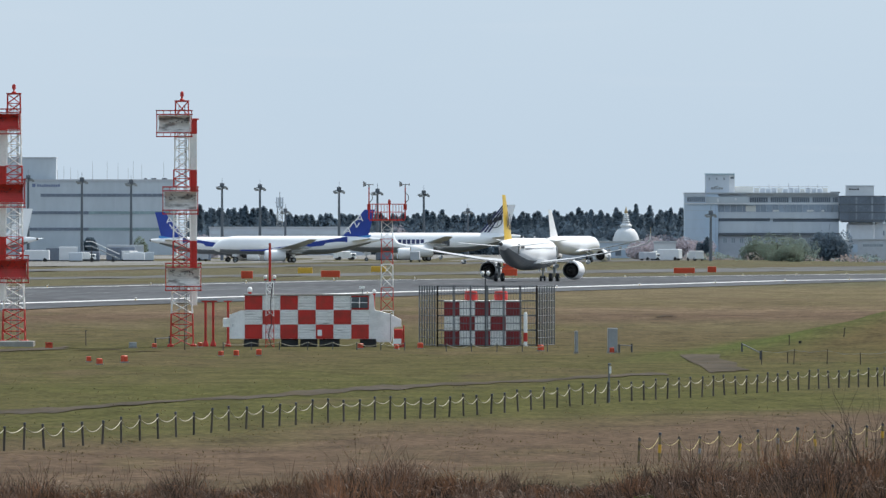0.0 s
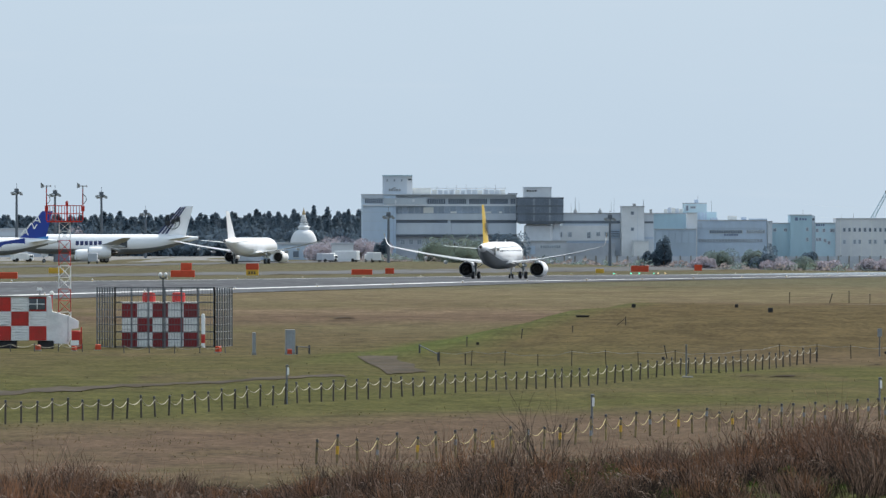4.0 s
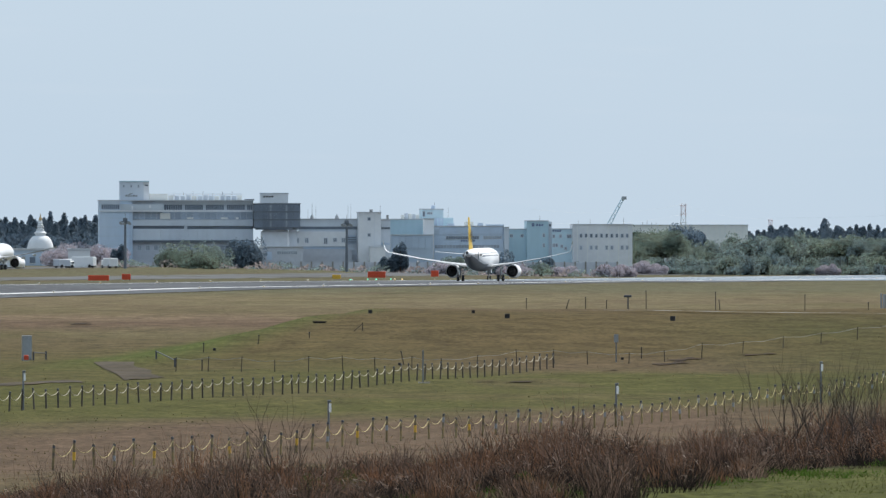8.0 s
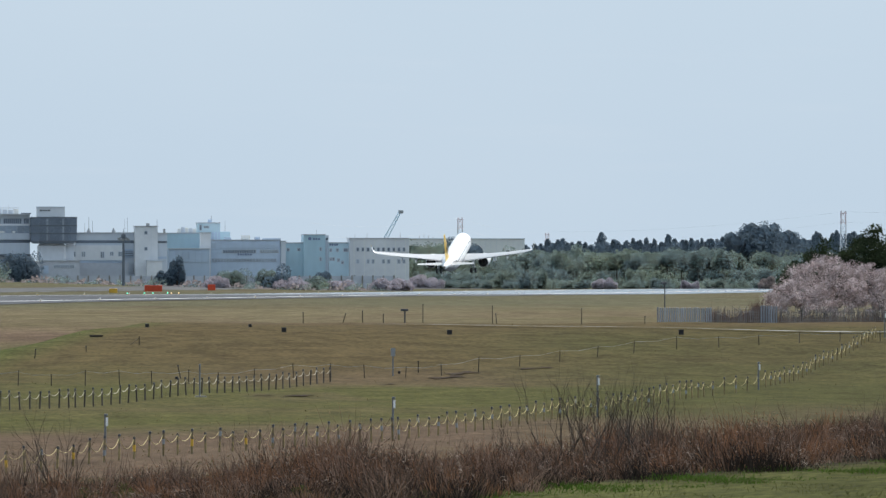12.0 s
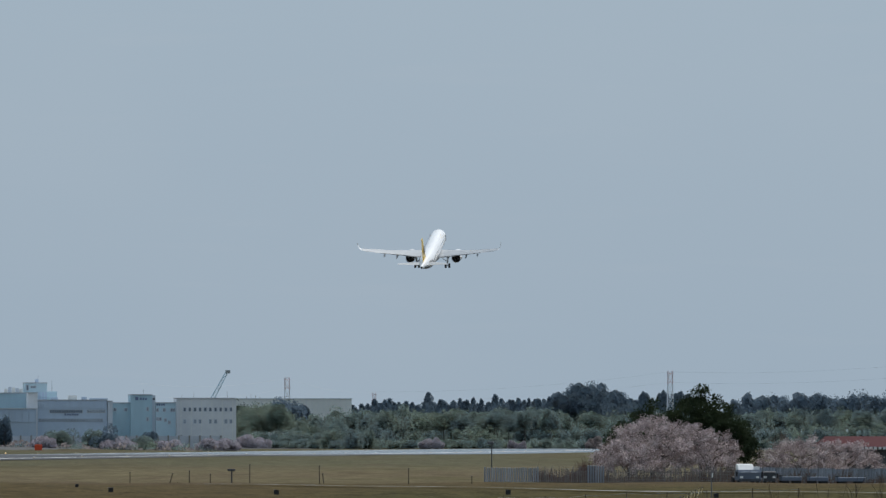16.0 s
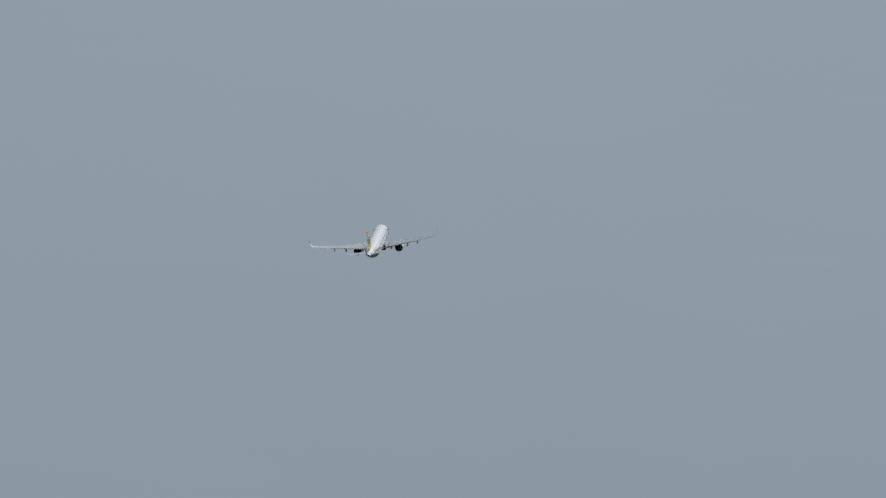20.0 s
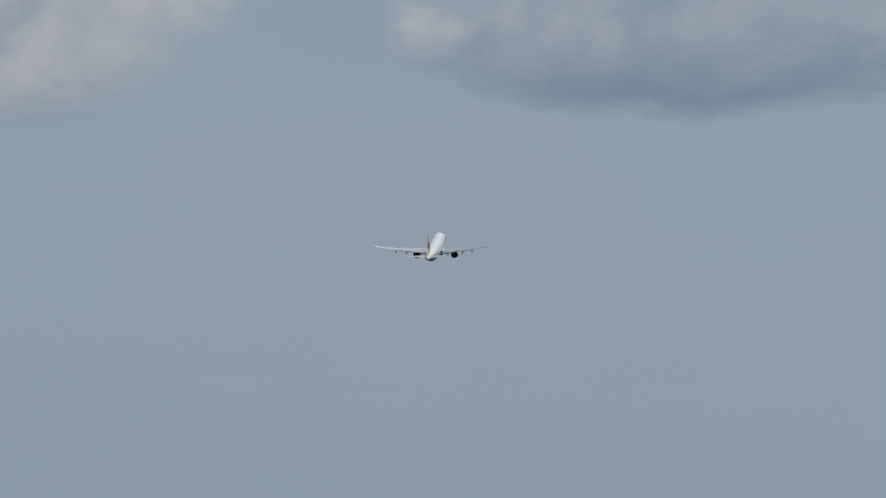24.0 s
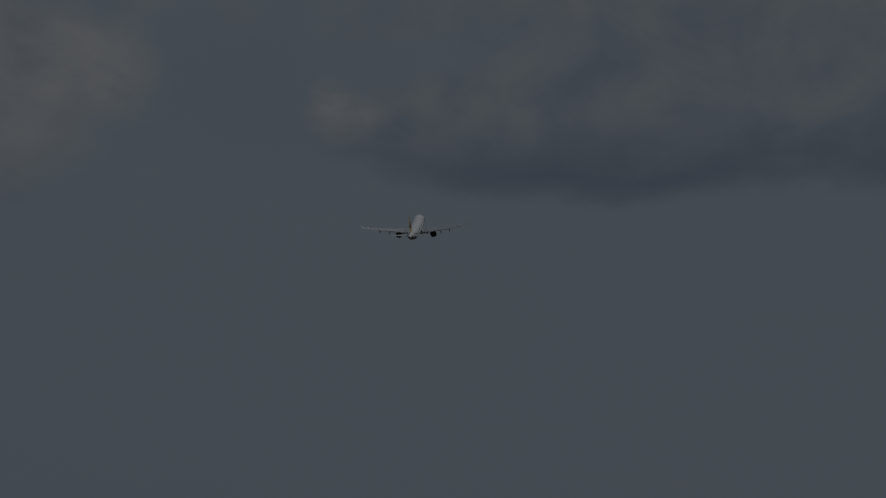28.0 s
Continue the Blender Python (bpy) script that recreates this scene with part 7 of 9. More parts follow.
def crown_points(kind, h, r, n, rng):
    """Where the leaf clumps of one crown sit, in metres from the foot."""
    if kind == "cedar":
        u = rng.uniform(0, 1, n) ** 0.75
        z = h * (0.18 + 0.82 * u)
        tier = 0.75 + 0.35 * np.abs(np.sin(u * 17 + rng.uniform(0, 3)))
        rad = r * (1.02 - u) ** 0.72 * tier * rng.uniform(0.45, 1.0, n) ** 0.5
        th = rng.uniform(0, 2 * np.pi, n)
        rad *= 1 + 0.25 * np.sin(th * 3 + u * 9)
        return np.stack([rad * np.cos(th), rad * np.sin(th), z], -1)
    if kind in ("spray", "canopy"):
        # many small tufts under a broad, uneven dome, with gaps between them
        lumps = int(20 + r * r * 5.5)
        ro = np.sqrt(rng.uniform(0, 1, lumps))
        th = rng.uniform(0, 2 * np.pi, lumps)
        power = 2.6 if kind == "spray" else 2.0
        top = (0.30 + 0.58 * (1 - ro ** power)) * (1 + 0.06 * np.sin(th * 3 + ro * 5) + 0.03 * np.sin(th * 7))
        depth = rng.uniform(0, 1, lumps) ** 2.2 * 0.55 * top
        cen = np.stack([ro * r * np.cos(th), ro * r * np.sin(th), h * (top - depth)], -1)
        wid = rng.uniform(0.5, 1.15, lumps) * (0.80 if kind == "spray" else 1.25) * (0.55 + 0.075 * r)
        k = rng.integers(0, lumps, n)
        d = rng.normal(size=(n, 3))
        d /= np.linalg.norm(d, axis=1, keepdims=True)
        d *= (wid[k] * rng.uniform(0.05, 1.0, n) ** 0.5)[:, None]
        out = cen[k] * np.array([1, 1, 0.35]) + np.array([0, 0, h * 0.3])
        out /= np.linalg.norm(out, axis=1, keepdims=True)
        if kind == "spray":
            d += out * (rng.uniform(-0.9, 1.0, n) * wid[k])[:, None] * 0.8
        return cen[k] + d * np.array([1, 1, 0.62])
    cen, wid = crown_lumps(kind, h, r, rng)
    k = rng.integers(0, len(cen), n)
    d = rng.normal(size=(n, 3))
    d /= np.linalg.norm(d, axis=1, keepdims=True)
    return cen[k] + d * wid[k] * rng.uniform(0.80, 1.07, n)[:, None]


def crown_lumps(kind, h, r, rng):
    """The boughs of a broad crown: their middles and half sizes."""
    base = 0.55 if kind == "dome" else 0.20  # a dome stands behind other trees and shows its top alone
    lumps = max(7, int(r * 3.0))
    cen = rng.normal(size=(lumps, 3))
    cen /= np.linalg.norm(cen, axis=1, keepdims=True)
    cen *= rng.uniform(0.25, 0.78, (lumps, 1))
    cen[:, 2] = np.abs(cen[:, 2]) * 0.95 - 0.12
    wid = rng.uniform(0.24, 0.46, lumps)[:, None]
    tall = h * (1 - base) * 1.02
    return cen * np.array([r, r, tall]) + np.array([0, 0, h * (base + 0.04)]), wid * np.array([r, r, tall])


GOLD = (1 + 5 ** 0.5) / 2
ICO_V = np.array([(a * s, b * t, 0) for a, b in ((1, GOLD),) for s in (-1, 1) for t in (-1, 1)] + [(0, s, t * GOLD) for s in (-1, 1) for t in (-1, 1)] + [(s * GOLD, 0, t) for s in (-1, 1) for t in (-1, 1)]) / math.sqrt(1 + GOLD * GOLD)
ICO_F = np.array([(a, b, c) for a, b, c in itertools.combinations(range(12), 3) if max(np.linalg.norm(ICO_V[a] - ICO_V[b]), np.linalg.norm(ICO_V[b] - ICO_V[c]), np.linalg.norm(ICO_V[a] - ICO_V[c])) < 1.1])


def crown_mass(kind, h, r, rng):
    """The dense inside of a crown, seen between its outer leaves."""
    if kind == "cedar":
        v, f = [], []
        for i, (z, q) in enumerate(((0.16, 0.55), (0.30, 0.82), (0.45, 0.66), (0.60, 0.58), (0.74, 0.40), (0.88, 0.22), (0.99, 0.04))):
            a = np.arange(7) * 2 * np.pi / 7 + i
            v.append(np.stack([np.cos(a) * r * q * rng.uniform(0.75, 1.1, 7), np.sin(a) * r * q * rng.uniform(0.75, 1.1, 7), np.full(7, h * z) + rng.uniform(-0.03, 0.03, 7) * h], -1))
            if i:
                for j in range(7):
                    p0, p1 = (i - 1) * 7 + j, (i - 1) * 7 + (j + 1) % 7
                    f += [(p0, p1, p0 + 7), (p1, p1 + 7, p0 + 7)]
        return np.concatenate(v), np.array(f)
    cen, wid = crown_lumps(kind, h, r, rng)
    v = (cen[:, None, :] + ICO_V[None] * wid[:, None, :] * rng.uniform(0.74, 0.98, (len(cen), 12, 1))).reshape(-1, 3)
    return v, (ICO_F[None] + np.arange(len(cen))[:, None, None] * 12).reshape(-1, 3)


def tree(name, x, y, h, r, kind, leaf, label, size, n, seed, group="", limbs=7):
    rng = np.random.default_rng(seed)
    t = thing(name, stand(x, y), label, "tree", group)
    tr = Shape()
    pts = [Vector((0, 0, -0.1))]
    for i in range(1, 5):
        pts.append(Vector((rng.uniform(-0.05, 0.05) * h * 0.3, rng.uniform(-0.05, 0.05) * h * 0.3, h * 0.16 * i)))
    r0 = h * 0.03
    for i in range(4):
        tr.rod(pts[i], pts[i + 1], r0 * (1 - 0.17 * i), r0 * (1 - 0.17 * (i + 1)), n=8)
    trunk = part("trunk", tr, BARK, t, smooth=True)
    for i in range(limbs):
        a = 2 * math.pi * i / limbs + rng.uniform(-0.3, 0.3)
        s = pts[1 + i % 3]
        e = Vector((math.cos(a) * r * 0.5, math.sin(a) * r * 0.5, h * rng.uniform(0.45, 0.66)))
        mid = s.lerp(e, 0.5) + Vector((0, 0, h * 0.05))
        part("limb", Shape().rod(s, mid, r0 * 0.5, r0 * 0.32, n=6).rod(mid, e, r0 * 0.32, r0 * 0.1, n=5), BARK, trunk)
    v, f = leaves(crown_points(kind, h, r, n, rng), size, rng)
    part("crown", stuff_mesh("crown", v, f, leaf), leaf, t)
    return t


tree("cherry_tree", 117.45, 1056.5, 7.0, 6.7, "spray", BLOSSOM, "cherry tree in full pale pink blossom behind a fence", 0.085, 30000, 3, "cherry trees", 12)
tree("cherry_tree", 113.0, 1046, 4.6, 3.6, "spray", BLOSSOM, "small cherry tree in blossom beside the fence", 0.085, 9000, 4, "cherry trees", 9)
tree("cherry_tree", 121.2, 1048.04, 5.4, 3.6, "spray", BLOSSOM, "cherry tree in blossom beside a dark evergreen", 0.085, 10000, 5, "cherry trees", 9)
tree("cherry_tree", 132.4, 1066.85, 4.7, 4.3, "spray", BLOSSOM, "cherry tree in blossom by the parked trucks", 0.085, 13000, 6, "cherry trees", 9)
tree("cherry_tree", 138.1, 1076.21, 4.3, 4.0, "spray", BLOSSOM, "cherry tree in blossom beside a red-roofed house", 0.085, 11000, 7, "cherry trees", 9)
tree("evergreen_tree", 128.9, 1122.48, 10.0, 5.5, "canopy", EVERGREEN, "broad dark evergreen tree behind the cherry blossom", 0.13, 26000, 8, "evergreens", 10)
tree("evergreen_tree", 126.0, 1142.86, 8.4, 5.0, "canopy", EVERGREEN, "dark evergreen tree behind the cherry blossom", 0.13, 14000, 9, "evergreens", 8)
tree("evergreen_tree", 131.4, 1117.21, 6.9, 3.2, "canopy", EVERGREEN, "low dark evergreen beside the tall one", 0.12, 8000, 10, "evergreens", 8)
tree("bare_tree", 135.6, 1110.0, 5.2, 2.4, "spray", BROWN_SCRUB, "nearly bare reddish-brown tree beside the evergreens", 0.06, 1500, 19, "", 9)
# trees by the far buildings
for i, (x, y, h, r, kind, leaf, lab) in enumerate([
    (52.47, 2829.51, 6.5, 6.0, "broad", FAR_BLOSSOM, "far cherry tree in pink blossom"), (58.035, 2849.41, 7.0, 6.5, "broad", FAR_BLOSSOM, "far cherry tree in pink blossom"), (63.08, 2829.3, 6.5, 5.0, "broad", FAR_BLOSSOM, "far cherry tree in pink blossom"),
    (68.143, 2819.18, 5.5, 5.0, "broad", FAR_BLOSSOM, "far cherry tree in pink blossom"), (-12.906, 2949.97, 8.5, 6.0, "broad", FAR_BLOSSOM, "far cherry tree in pink blossom"), (-63.604, 2949.31, 7.0, 6.0, "broad", FAR_BLOSSOM, "far cherry tree in pink blossom"),
    (80.782, 2788.83, 6.5, 6.0, "broad", BROAD, "leafy spring tree before the offices"), (85.558, 2778.68, 7.5, 6.5, "broad", BROAD, "leafy spring tree before the offices"), (91.676, 2788.49, 7.5, 6.0, "broad", MIXED, "leafy tree before the offices"),
    (97.834, 2798.29, 9.2, 5.5, "broad", FAR_EVERGREEN, "dark round tree beside the offices"), (101.478, 2798.16, 9.8, 5.0, "broad", FAR_EVERGREEN, "dark round tree beside the offices"), (87.498, 2748.61, 4.5, 5.0, "broad", BROAD, "low leafy tree before the offices"),
    (139.587, 2786.51, 9.2, 3.0, "broad", FAR_EVERGREEN, "dark narrow tree by the works"), (136.249, 2786.67, 5.0, 3.0, "broad", FAR_EVERGREEN, "low dark tree by the works"), (154.214, 2795.75, 6.2, 5.5, "broad", MIXED, "round tree by the works wall"),
    (163.97, 2805.21, 5.8, 4.5, "broad", MIXED, "round tree by the works wall"), (148.775, 2776.02, 3.6, 4.0, "broad", FAR_BLOSSOM, "far cherry tree in pink blossom"), (169.33, 2784.86, 3.6, 5.0, "broad", FAR_BLOSSOM, "far cherry tree in pink blossom"),
    (175.759, 2794.48, 4.0, 5.0, "broad", MIXED, "low tree by the works wall"), (181.581, 2794.11, 3.6, 5.0, "broad", FAR_BLOSSOM, "far cherry tree in pink blossom"), (188.447, 2813.7, 4.6, 5.0, "broad", MIXED, "low tree by the works wall"),
    (295.914, 3286.71, 4.0, 3.2, "broad", FAR_BLOSSOM, "far pale blossom bush beyond the runway"), (292.833, 3286.98, 3.0, 2.5, "broad", FAR_BLOSSOM, "far pale blossom bush beyond the runway"), (319.4, 3286, 3.0, 2.4, "broad", FAR_BLOSSOM, "far pale blossom bush beyond the runway"), (322.4, 3287, 2.4, 1.9, "broad", FAR_BLOSSOM, "far pale blossom bush beyond the runway"), (344.6, 3284.41, 4.8, 3.4, "broad", FAR_SCRUB, "far pale bare tree beyond the runway"),
    (238.355, 3291.38, 4.2, 4.5, "broad", FAR_BLOSSOM, "far cherry tree in pink blossom"), (242.812, 3291.05, 3.8, 4.5, "broad", FAR_BLOSSOM, "far cherry tree in pink blossom"),
    (191.082, 2783.45, 3.6, 4.5, "broad", FAR_BLOSSOM, "far cherry tree in pink blossom"), (197.233, 2788.03, 3.4, 4.5, "broad", FAR_BLOSSOM, "far cherry tree in pink blossom"),
    (67.223, 2799.19, 6.5, 2.0, "broad", FAR_EVERGREEN, "dark narrow tree before the offices"), (-90.5, 2780, 6.0, 2.6, "broad", FAR_EVERGREEN, "dark round tree behind the apron"),
    (-79.0, 2800, 5.6, 3.4, "broad", BROAD, "yellow-green tree behind the apron"), (166.5, 2790, 6.4, 4.6, "broad", FAR_EVERGREEN, "dark round tree by the works wall"), (178.0, 2800, 5.4, 4.0, "broad", FAR_EVERGREEN, "dark round tree by the works wall")]):
    tree("cherry_tree" if leaf is FAR_BLOSSOM else "broadleaf_tree", x, y, h, r, kind, leaf, lab, 0.36, 3200, 40 + i, "far trees", 4)


def wood(name, label, stands, leaf, seed, size=0.5, dense=1.2):
    """Far woods: many crowns and trunks in one piece. stands: bearing, level of the tops at both ends; distances; number; crown kind; radius."""
    rng = np.random.default_rng(seed)
    vs, fs, o = [], [], 0
    tr = Shape()
    for n0, n1, m0, m1, d0, d1, count, kind, rad, per in stands:
        for i in range(count):
            u = (i + rng.uniform(0, 1)) / count
            d = rng.uniform(d0, d1)
            n, m = n0 + (n1 - n0) * u, m0 + (m1 - m0) * u
            x = BX(n, d)
            g = ground_z(x, d)
            h = max(2.5, BZ(m, d) - g) * rng.uniform(0.86, 1.06)
            if rng.uniform() < 0.12:
                h *= 1.1
            rr, sd = rad * rng.uniform(0.75, 1.25), int(rng.integers(1 << 30))
            foot = np.array([x, d, g - 0.2])
            v, f = leaves(crown_points(kind, h, rr, int(per * dense), np.random.default_rng(sd)) + foot, size, rng)
            mv, mf = crown_mass(kind, h, rr * 0.9, np.random.default_rng(sd))
            vs += [v, mv + foot]
            fs += [f + o, mf + o + len(v)]
            o += len(v) + len(mv)
            tr.rod((x, d, g - 0.3), (x, d, g + h * 0.6), 0.22, 0.1, n=4)
    ob = new(name, stuff_mesh(name, np.concatenate(vs), np.concatenate(fs), leaf))
    tagged(ob, label, "trees", kind="stuff")
    part("trunks", tr, BARK, ob)


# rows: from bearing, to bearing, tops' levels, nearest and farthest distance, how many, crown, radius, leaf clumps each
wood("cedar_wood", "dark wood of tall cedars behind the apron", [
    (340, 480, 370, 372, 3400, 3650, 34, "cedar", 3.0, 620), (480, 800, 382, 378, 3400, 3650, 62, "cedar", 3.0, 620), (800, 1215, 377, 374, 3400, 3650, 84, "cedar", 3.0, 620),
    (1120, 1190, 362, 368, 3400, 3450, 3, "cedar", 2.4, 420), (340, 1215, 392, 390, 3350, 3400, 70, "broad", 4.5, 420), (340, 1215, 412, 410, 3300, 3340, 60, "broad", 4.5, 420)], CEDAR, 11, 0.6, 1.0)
wood("mixed_wood", "mixed spring woodland beyond the runway", [
    (2262, 2340, 402, 410, 3450, 3520, 12, "broad", 5.5, 760),
    (2120, 2400, 440, 428, 3330, 3400, 30, "broad", 4.6, 520), (2330, 2720, 404, 398, 3650, 3900, 52, "dome", 6.0, 640), (2700, 3420, 404, 396, 3900, 4150, 74, "dome", 6.4, 560),
    (2330, 3420, 428, 424, 3600, 3850, 90, "broad", 5.0, 460), (2120, 3420, 452, 452, 3320, 3500, 90, "broad", 4.0, 300)], MIXED, 12)
wood("spring_wood", "fresh green broadleaf wood beside the works", [
    (2118, 2165, 436, 406, 3330, 3420, 14, "broad", 5.0, 760), (2158, 2240, 396, 389, 3420, 3520, 18, "dome", 6.0, 900)], BROAD, 14)
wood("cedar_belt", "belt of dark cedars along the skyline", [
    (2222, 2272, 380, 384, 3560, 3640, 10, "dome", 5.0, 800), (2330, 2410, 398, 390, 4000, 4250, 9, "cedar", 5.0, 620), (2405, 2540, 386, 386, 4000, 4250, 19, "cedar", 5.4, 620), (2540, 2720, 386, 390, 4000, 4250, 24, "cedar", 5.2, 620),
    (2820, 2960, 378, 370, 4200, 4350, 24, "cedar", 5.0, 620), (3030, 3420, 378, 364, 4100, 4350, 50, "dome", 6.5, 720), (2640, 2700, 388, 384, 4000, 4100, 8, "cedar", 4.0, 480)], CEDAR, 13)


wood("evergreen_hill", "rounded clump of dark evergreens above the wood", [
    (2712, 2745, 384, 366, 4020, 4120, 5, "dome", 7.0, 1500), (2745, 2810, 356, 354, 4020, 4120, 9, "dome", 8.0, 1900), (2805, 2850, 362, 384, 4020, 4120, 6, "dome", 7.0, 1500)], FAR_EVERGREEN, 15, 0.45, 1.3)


# low scrub and blossom along the far boundary wall
hedge_rng = np.random.default_rng(55)
for nm, lab, leaf, n0, n1, top, num, sd in (("hedge", "grey-green scrub along the far boundary wall", MIXED, 1205, 2120, 2.0, 4200, 1), ("blossom_hedge", "pale pink blossom along the far boundary wall", FAR_BLOSSOM, 1220, 2110, 2.0, 360, 2),
                                            ("brown_hedge", "bare brown scrub along the far boundary wall", FAR_SCRUB, 1205, 2120, 1.8, 2600, 3)):
    nn = hedge_rng.uniform(n0, n1, num)
    keep = np.sin(nn * 0.045 * sd + sd) + np.sin(nn * 0.11 + sd * 2) > (-0.6 if sd != 2 else 0.3)
    nn = nn[keep]
    dd = hedge_rng.uniform(2775, 2800, len(nn))
    px = np.tan((nn - 784) / 19200) * dd
    pz = height(px, dd) + top * hedge_rng.uniform(0, 1, len(nn)) * (0.55 + 0.45 * np.sin(nn * 0.07 + sd))
    v, f = leaves(np.stack([px, dd, pz], -1), 0.42, hedge_rng)
    tagged(new(nm, stuff_mesh(nm, v, f, leaf)), lab, "hedge", kind="stuff")


# ---- behind the cherry trees: fence, trucks, house ----
fence = thing("sheet_fence", Matrix.Identity(4), "grey slatted metal fence below the cherry trees", "fence")
fa, fb = Vector((97.062, 1025.42)), Vector((102.478, 1028.91))
slat = Shape().chamfer_box(-0.095, 0.095, -0.02, 0.02, 0.0, 1.72, 0.01).mesh("slat")
slat.materials.append(GALV_FENCE)
fence_rng = random.Random(77)
for i in range(24):
    p = fa.lerp(fb, i / 23)
    part("slat", slat, GALV_FENCE, fence, m=Matrix.Translation((p.x, p.y, ground_z(p.x, p.y) - 0.03 - i * 0.006 + fence_rng.uniform(-0.05, 0.05))) @ Matrix.Rotation(radians(38), 4, "Z") @ Matrix.Rotation(radians(fence_rng.uniform(-1.5, 1.5)), 4, "Y"))
for i in range(7):
    x = 107.3 + i * 0.24
    part("slat", slat, GALV_FENCE, fence, m=Matrix.Translation((x, 1028.9, ground_z(x, 1028.9) + fence_rng.uniform(0.0, 0.1))) @ Matrix.Rotation(radians(30), 4, "Z"))
for z in (0.4, 1.3):
    part("rail", Shape().rod((fa.x, fa.y + 0.06, ground_z(fa.x, fa.y) + z), (fb.x, fb.y + 0.06, ground_z(fb.x, fb.y) + z - 0.1), 0.03, n=5), POLE_GREY, fence)
# thin weathered pickets between the two runs of metal slats, and beyond them
PICKET = mat("weathered_picket", (0.20, 0.175, 0.165), rough=0.9, var=0.2, scale=1.0, per_object=0.35)
picket_fence = thing("picket_fence", Matrix.Identity(4), "thin grey-brown weathered pickets below the cherry trees", "fence")
picket = Shape().chamfer_box(-0.04, 0.04, -0.015, 0.015, 0.0, 1.42, 0.01).mesh("picket")
picket.materials.append(PICKET)
for i in range(92):
    x = 102.7 + i * 0.2
    if 107.2 < x < 109.0:
        continue
    y = 1029.2 + 0.02 * (x - 102.7)
    part("picket", picket, PICKET, picket_fence, m=Matrix.Translation((x, y, ground_z(x, y) + fence_rng.uniform(-0.1, 0.08))) @ Matrix.Rotation(radians(fence_rng.uniform(-3, 3)), 4, "Y"))
for x0, x1 in ((102.6, 107.2), (109.0, 121.1)):
    for z in (0.3, 1.15):
        part("rail", Shape().rod((x0, 1029.32 + 0.02 * (x0 - 102.7), ground_z(x0, 1029.3) + z), (x1, 1029.32 + 0.02 * (x1 - 102.7), ground_z(x1, 1029.3) + z), 0.025, n=5), PICKET, picket_fence)
board_fence = thing("board_fence", Matrix.Identity(4), "blue-grey sheet metal fence behind the parked trucks", "fence")
board = Shape().loft([[(a, b, z) for a, b in ((-0.15, 0.0), (-0.08, -0.04), (0.08, -0.04), (0.15, 0.0), (0.08, 0.02), (-0.08, 0.02))] for z in (0.0, 1.58)]).mesh("board")
board.materials.append(GALV_FENCE)
for i in range(86):
    x, y = 124.2 + i * 0.31, 1032.0 + i * 0.01
    part("board", board, GALV_FENCE, board_fence, m=Matrix.Translation((x, y, ground_z(x, y) + 0.03 * math.sin(i * 0.7))))
for z in (0.35, 1.25):
    part("rail", Shape().box(124.1, 150.8, 1032.95, 1033.0, ground_z(137, 1033) + z, ground_z(137, 1033) + z + 0.06), STEEL, board_fence)
mesh_fence = thing("wire_fence", Matrix.Identity(4), "wire mesh fence on steel posts before the cherry trees", "fence")
fc = Vector((142.335, 1030.21))
for i in range(60):
    p = fb.lerp(fc, i / 59)
    part("post", Shape().rod((p.x, p.y, ground_z(p.x, p.y) - 0.1), (p.x, p.y, ground_z(p.x, p.y) + 1.75), 0.024, n=5), POLE_GREY, mesh_fence)
wire = Shape()
for j in range(12):
    for i in range(59):
        p, q = fb.lerp(fc, i / 59), fb.lerp(fc, (i + 1) / 59)
        z = 0.1 + j * 0.14
        wire.rod((p.x, p.y, ground_z(p.x, p.y) + z), (q.x, q.y, ground_z(q.x, q.y) + z), 0.008, n=3)
part("wire_mesh", wire, STEEL, mesh_fence)
lp = thing("fence_lamp_post", stand(98.272, 1031.33), "thin lamp post at the end of the fence", "lamp post")
part("pole", Shape().rod((0, 0, 0), (0, 0, 3.9), 0.06, 0.05, n=8), DARK_STEEL, lp)
part("lamp", Shape().chamfer_box(-0.35, 0.2, -0.15, 0.15, 3.85, 4.1, 0.05), DARK_STEEL, lp)


FLAT_BLUE = mat("dull_blue_grey_paint", (0.12, 0.15, 0.20), rough=0.5, var=0.1, scale=1)


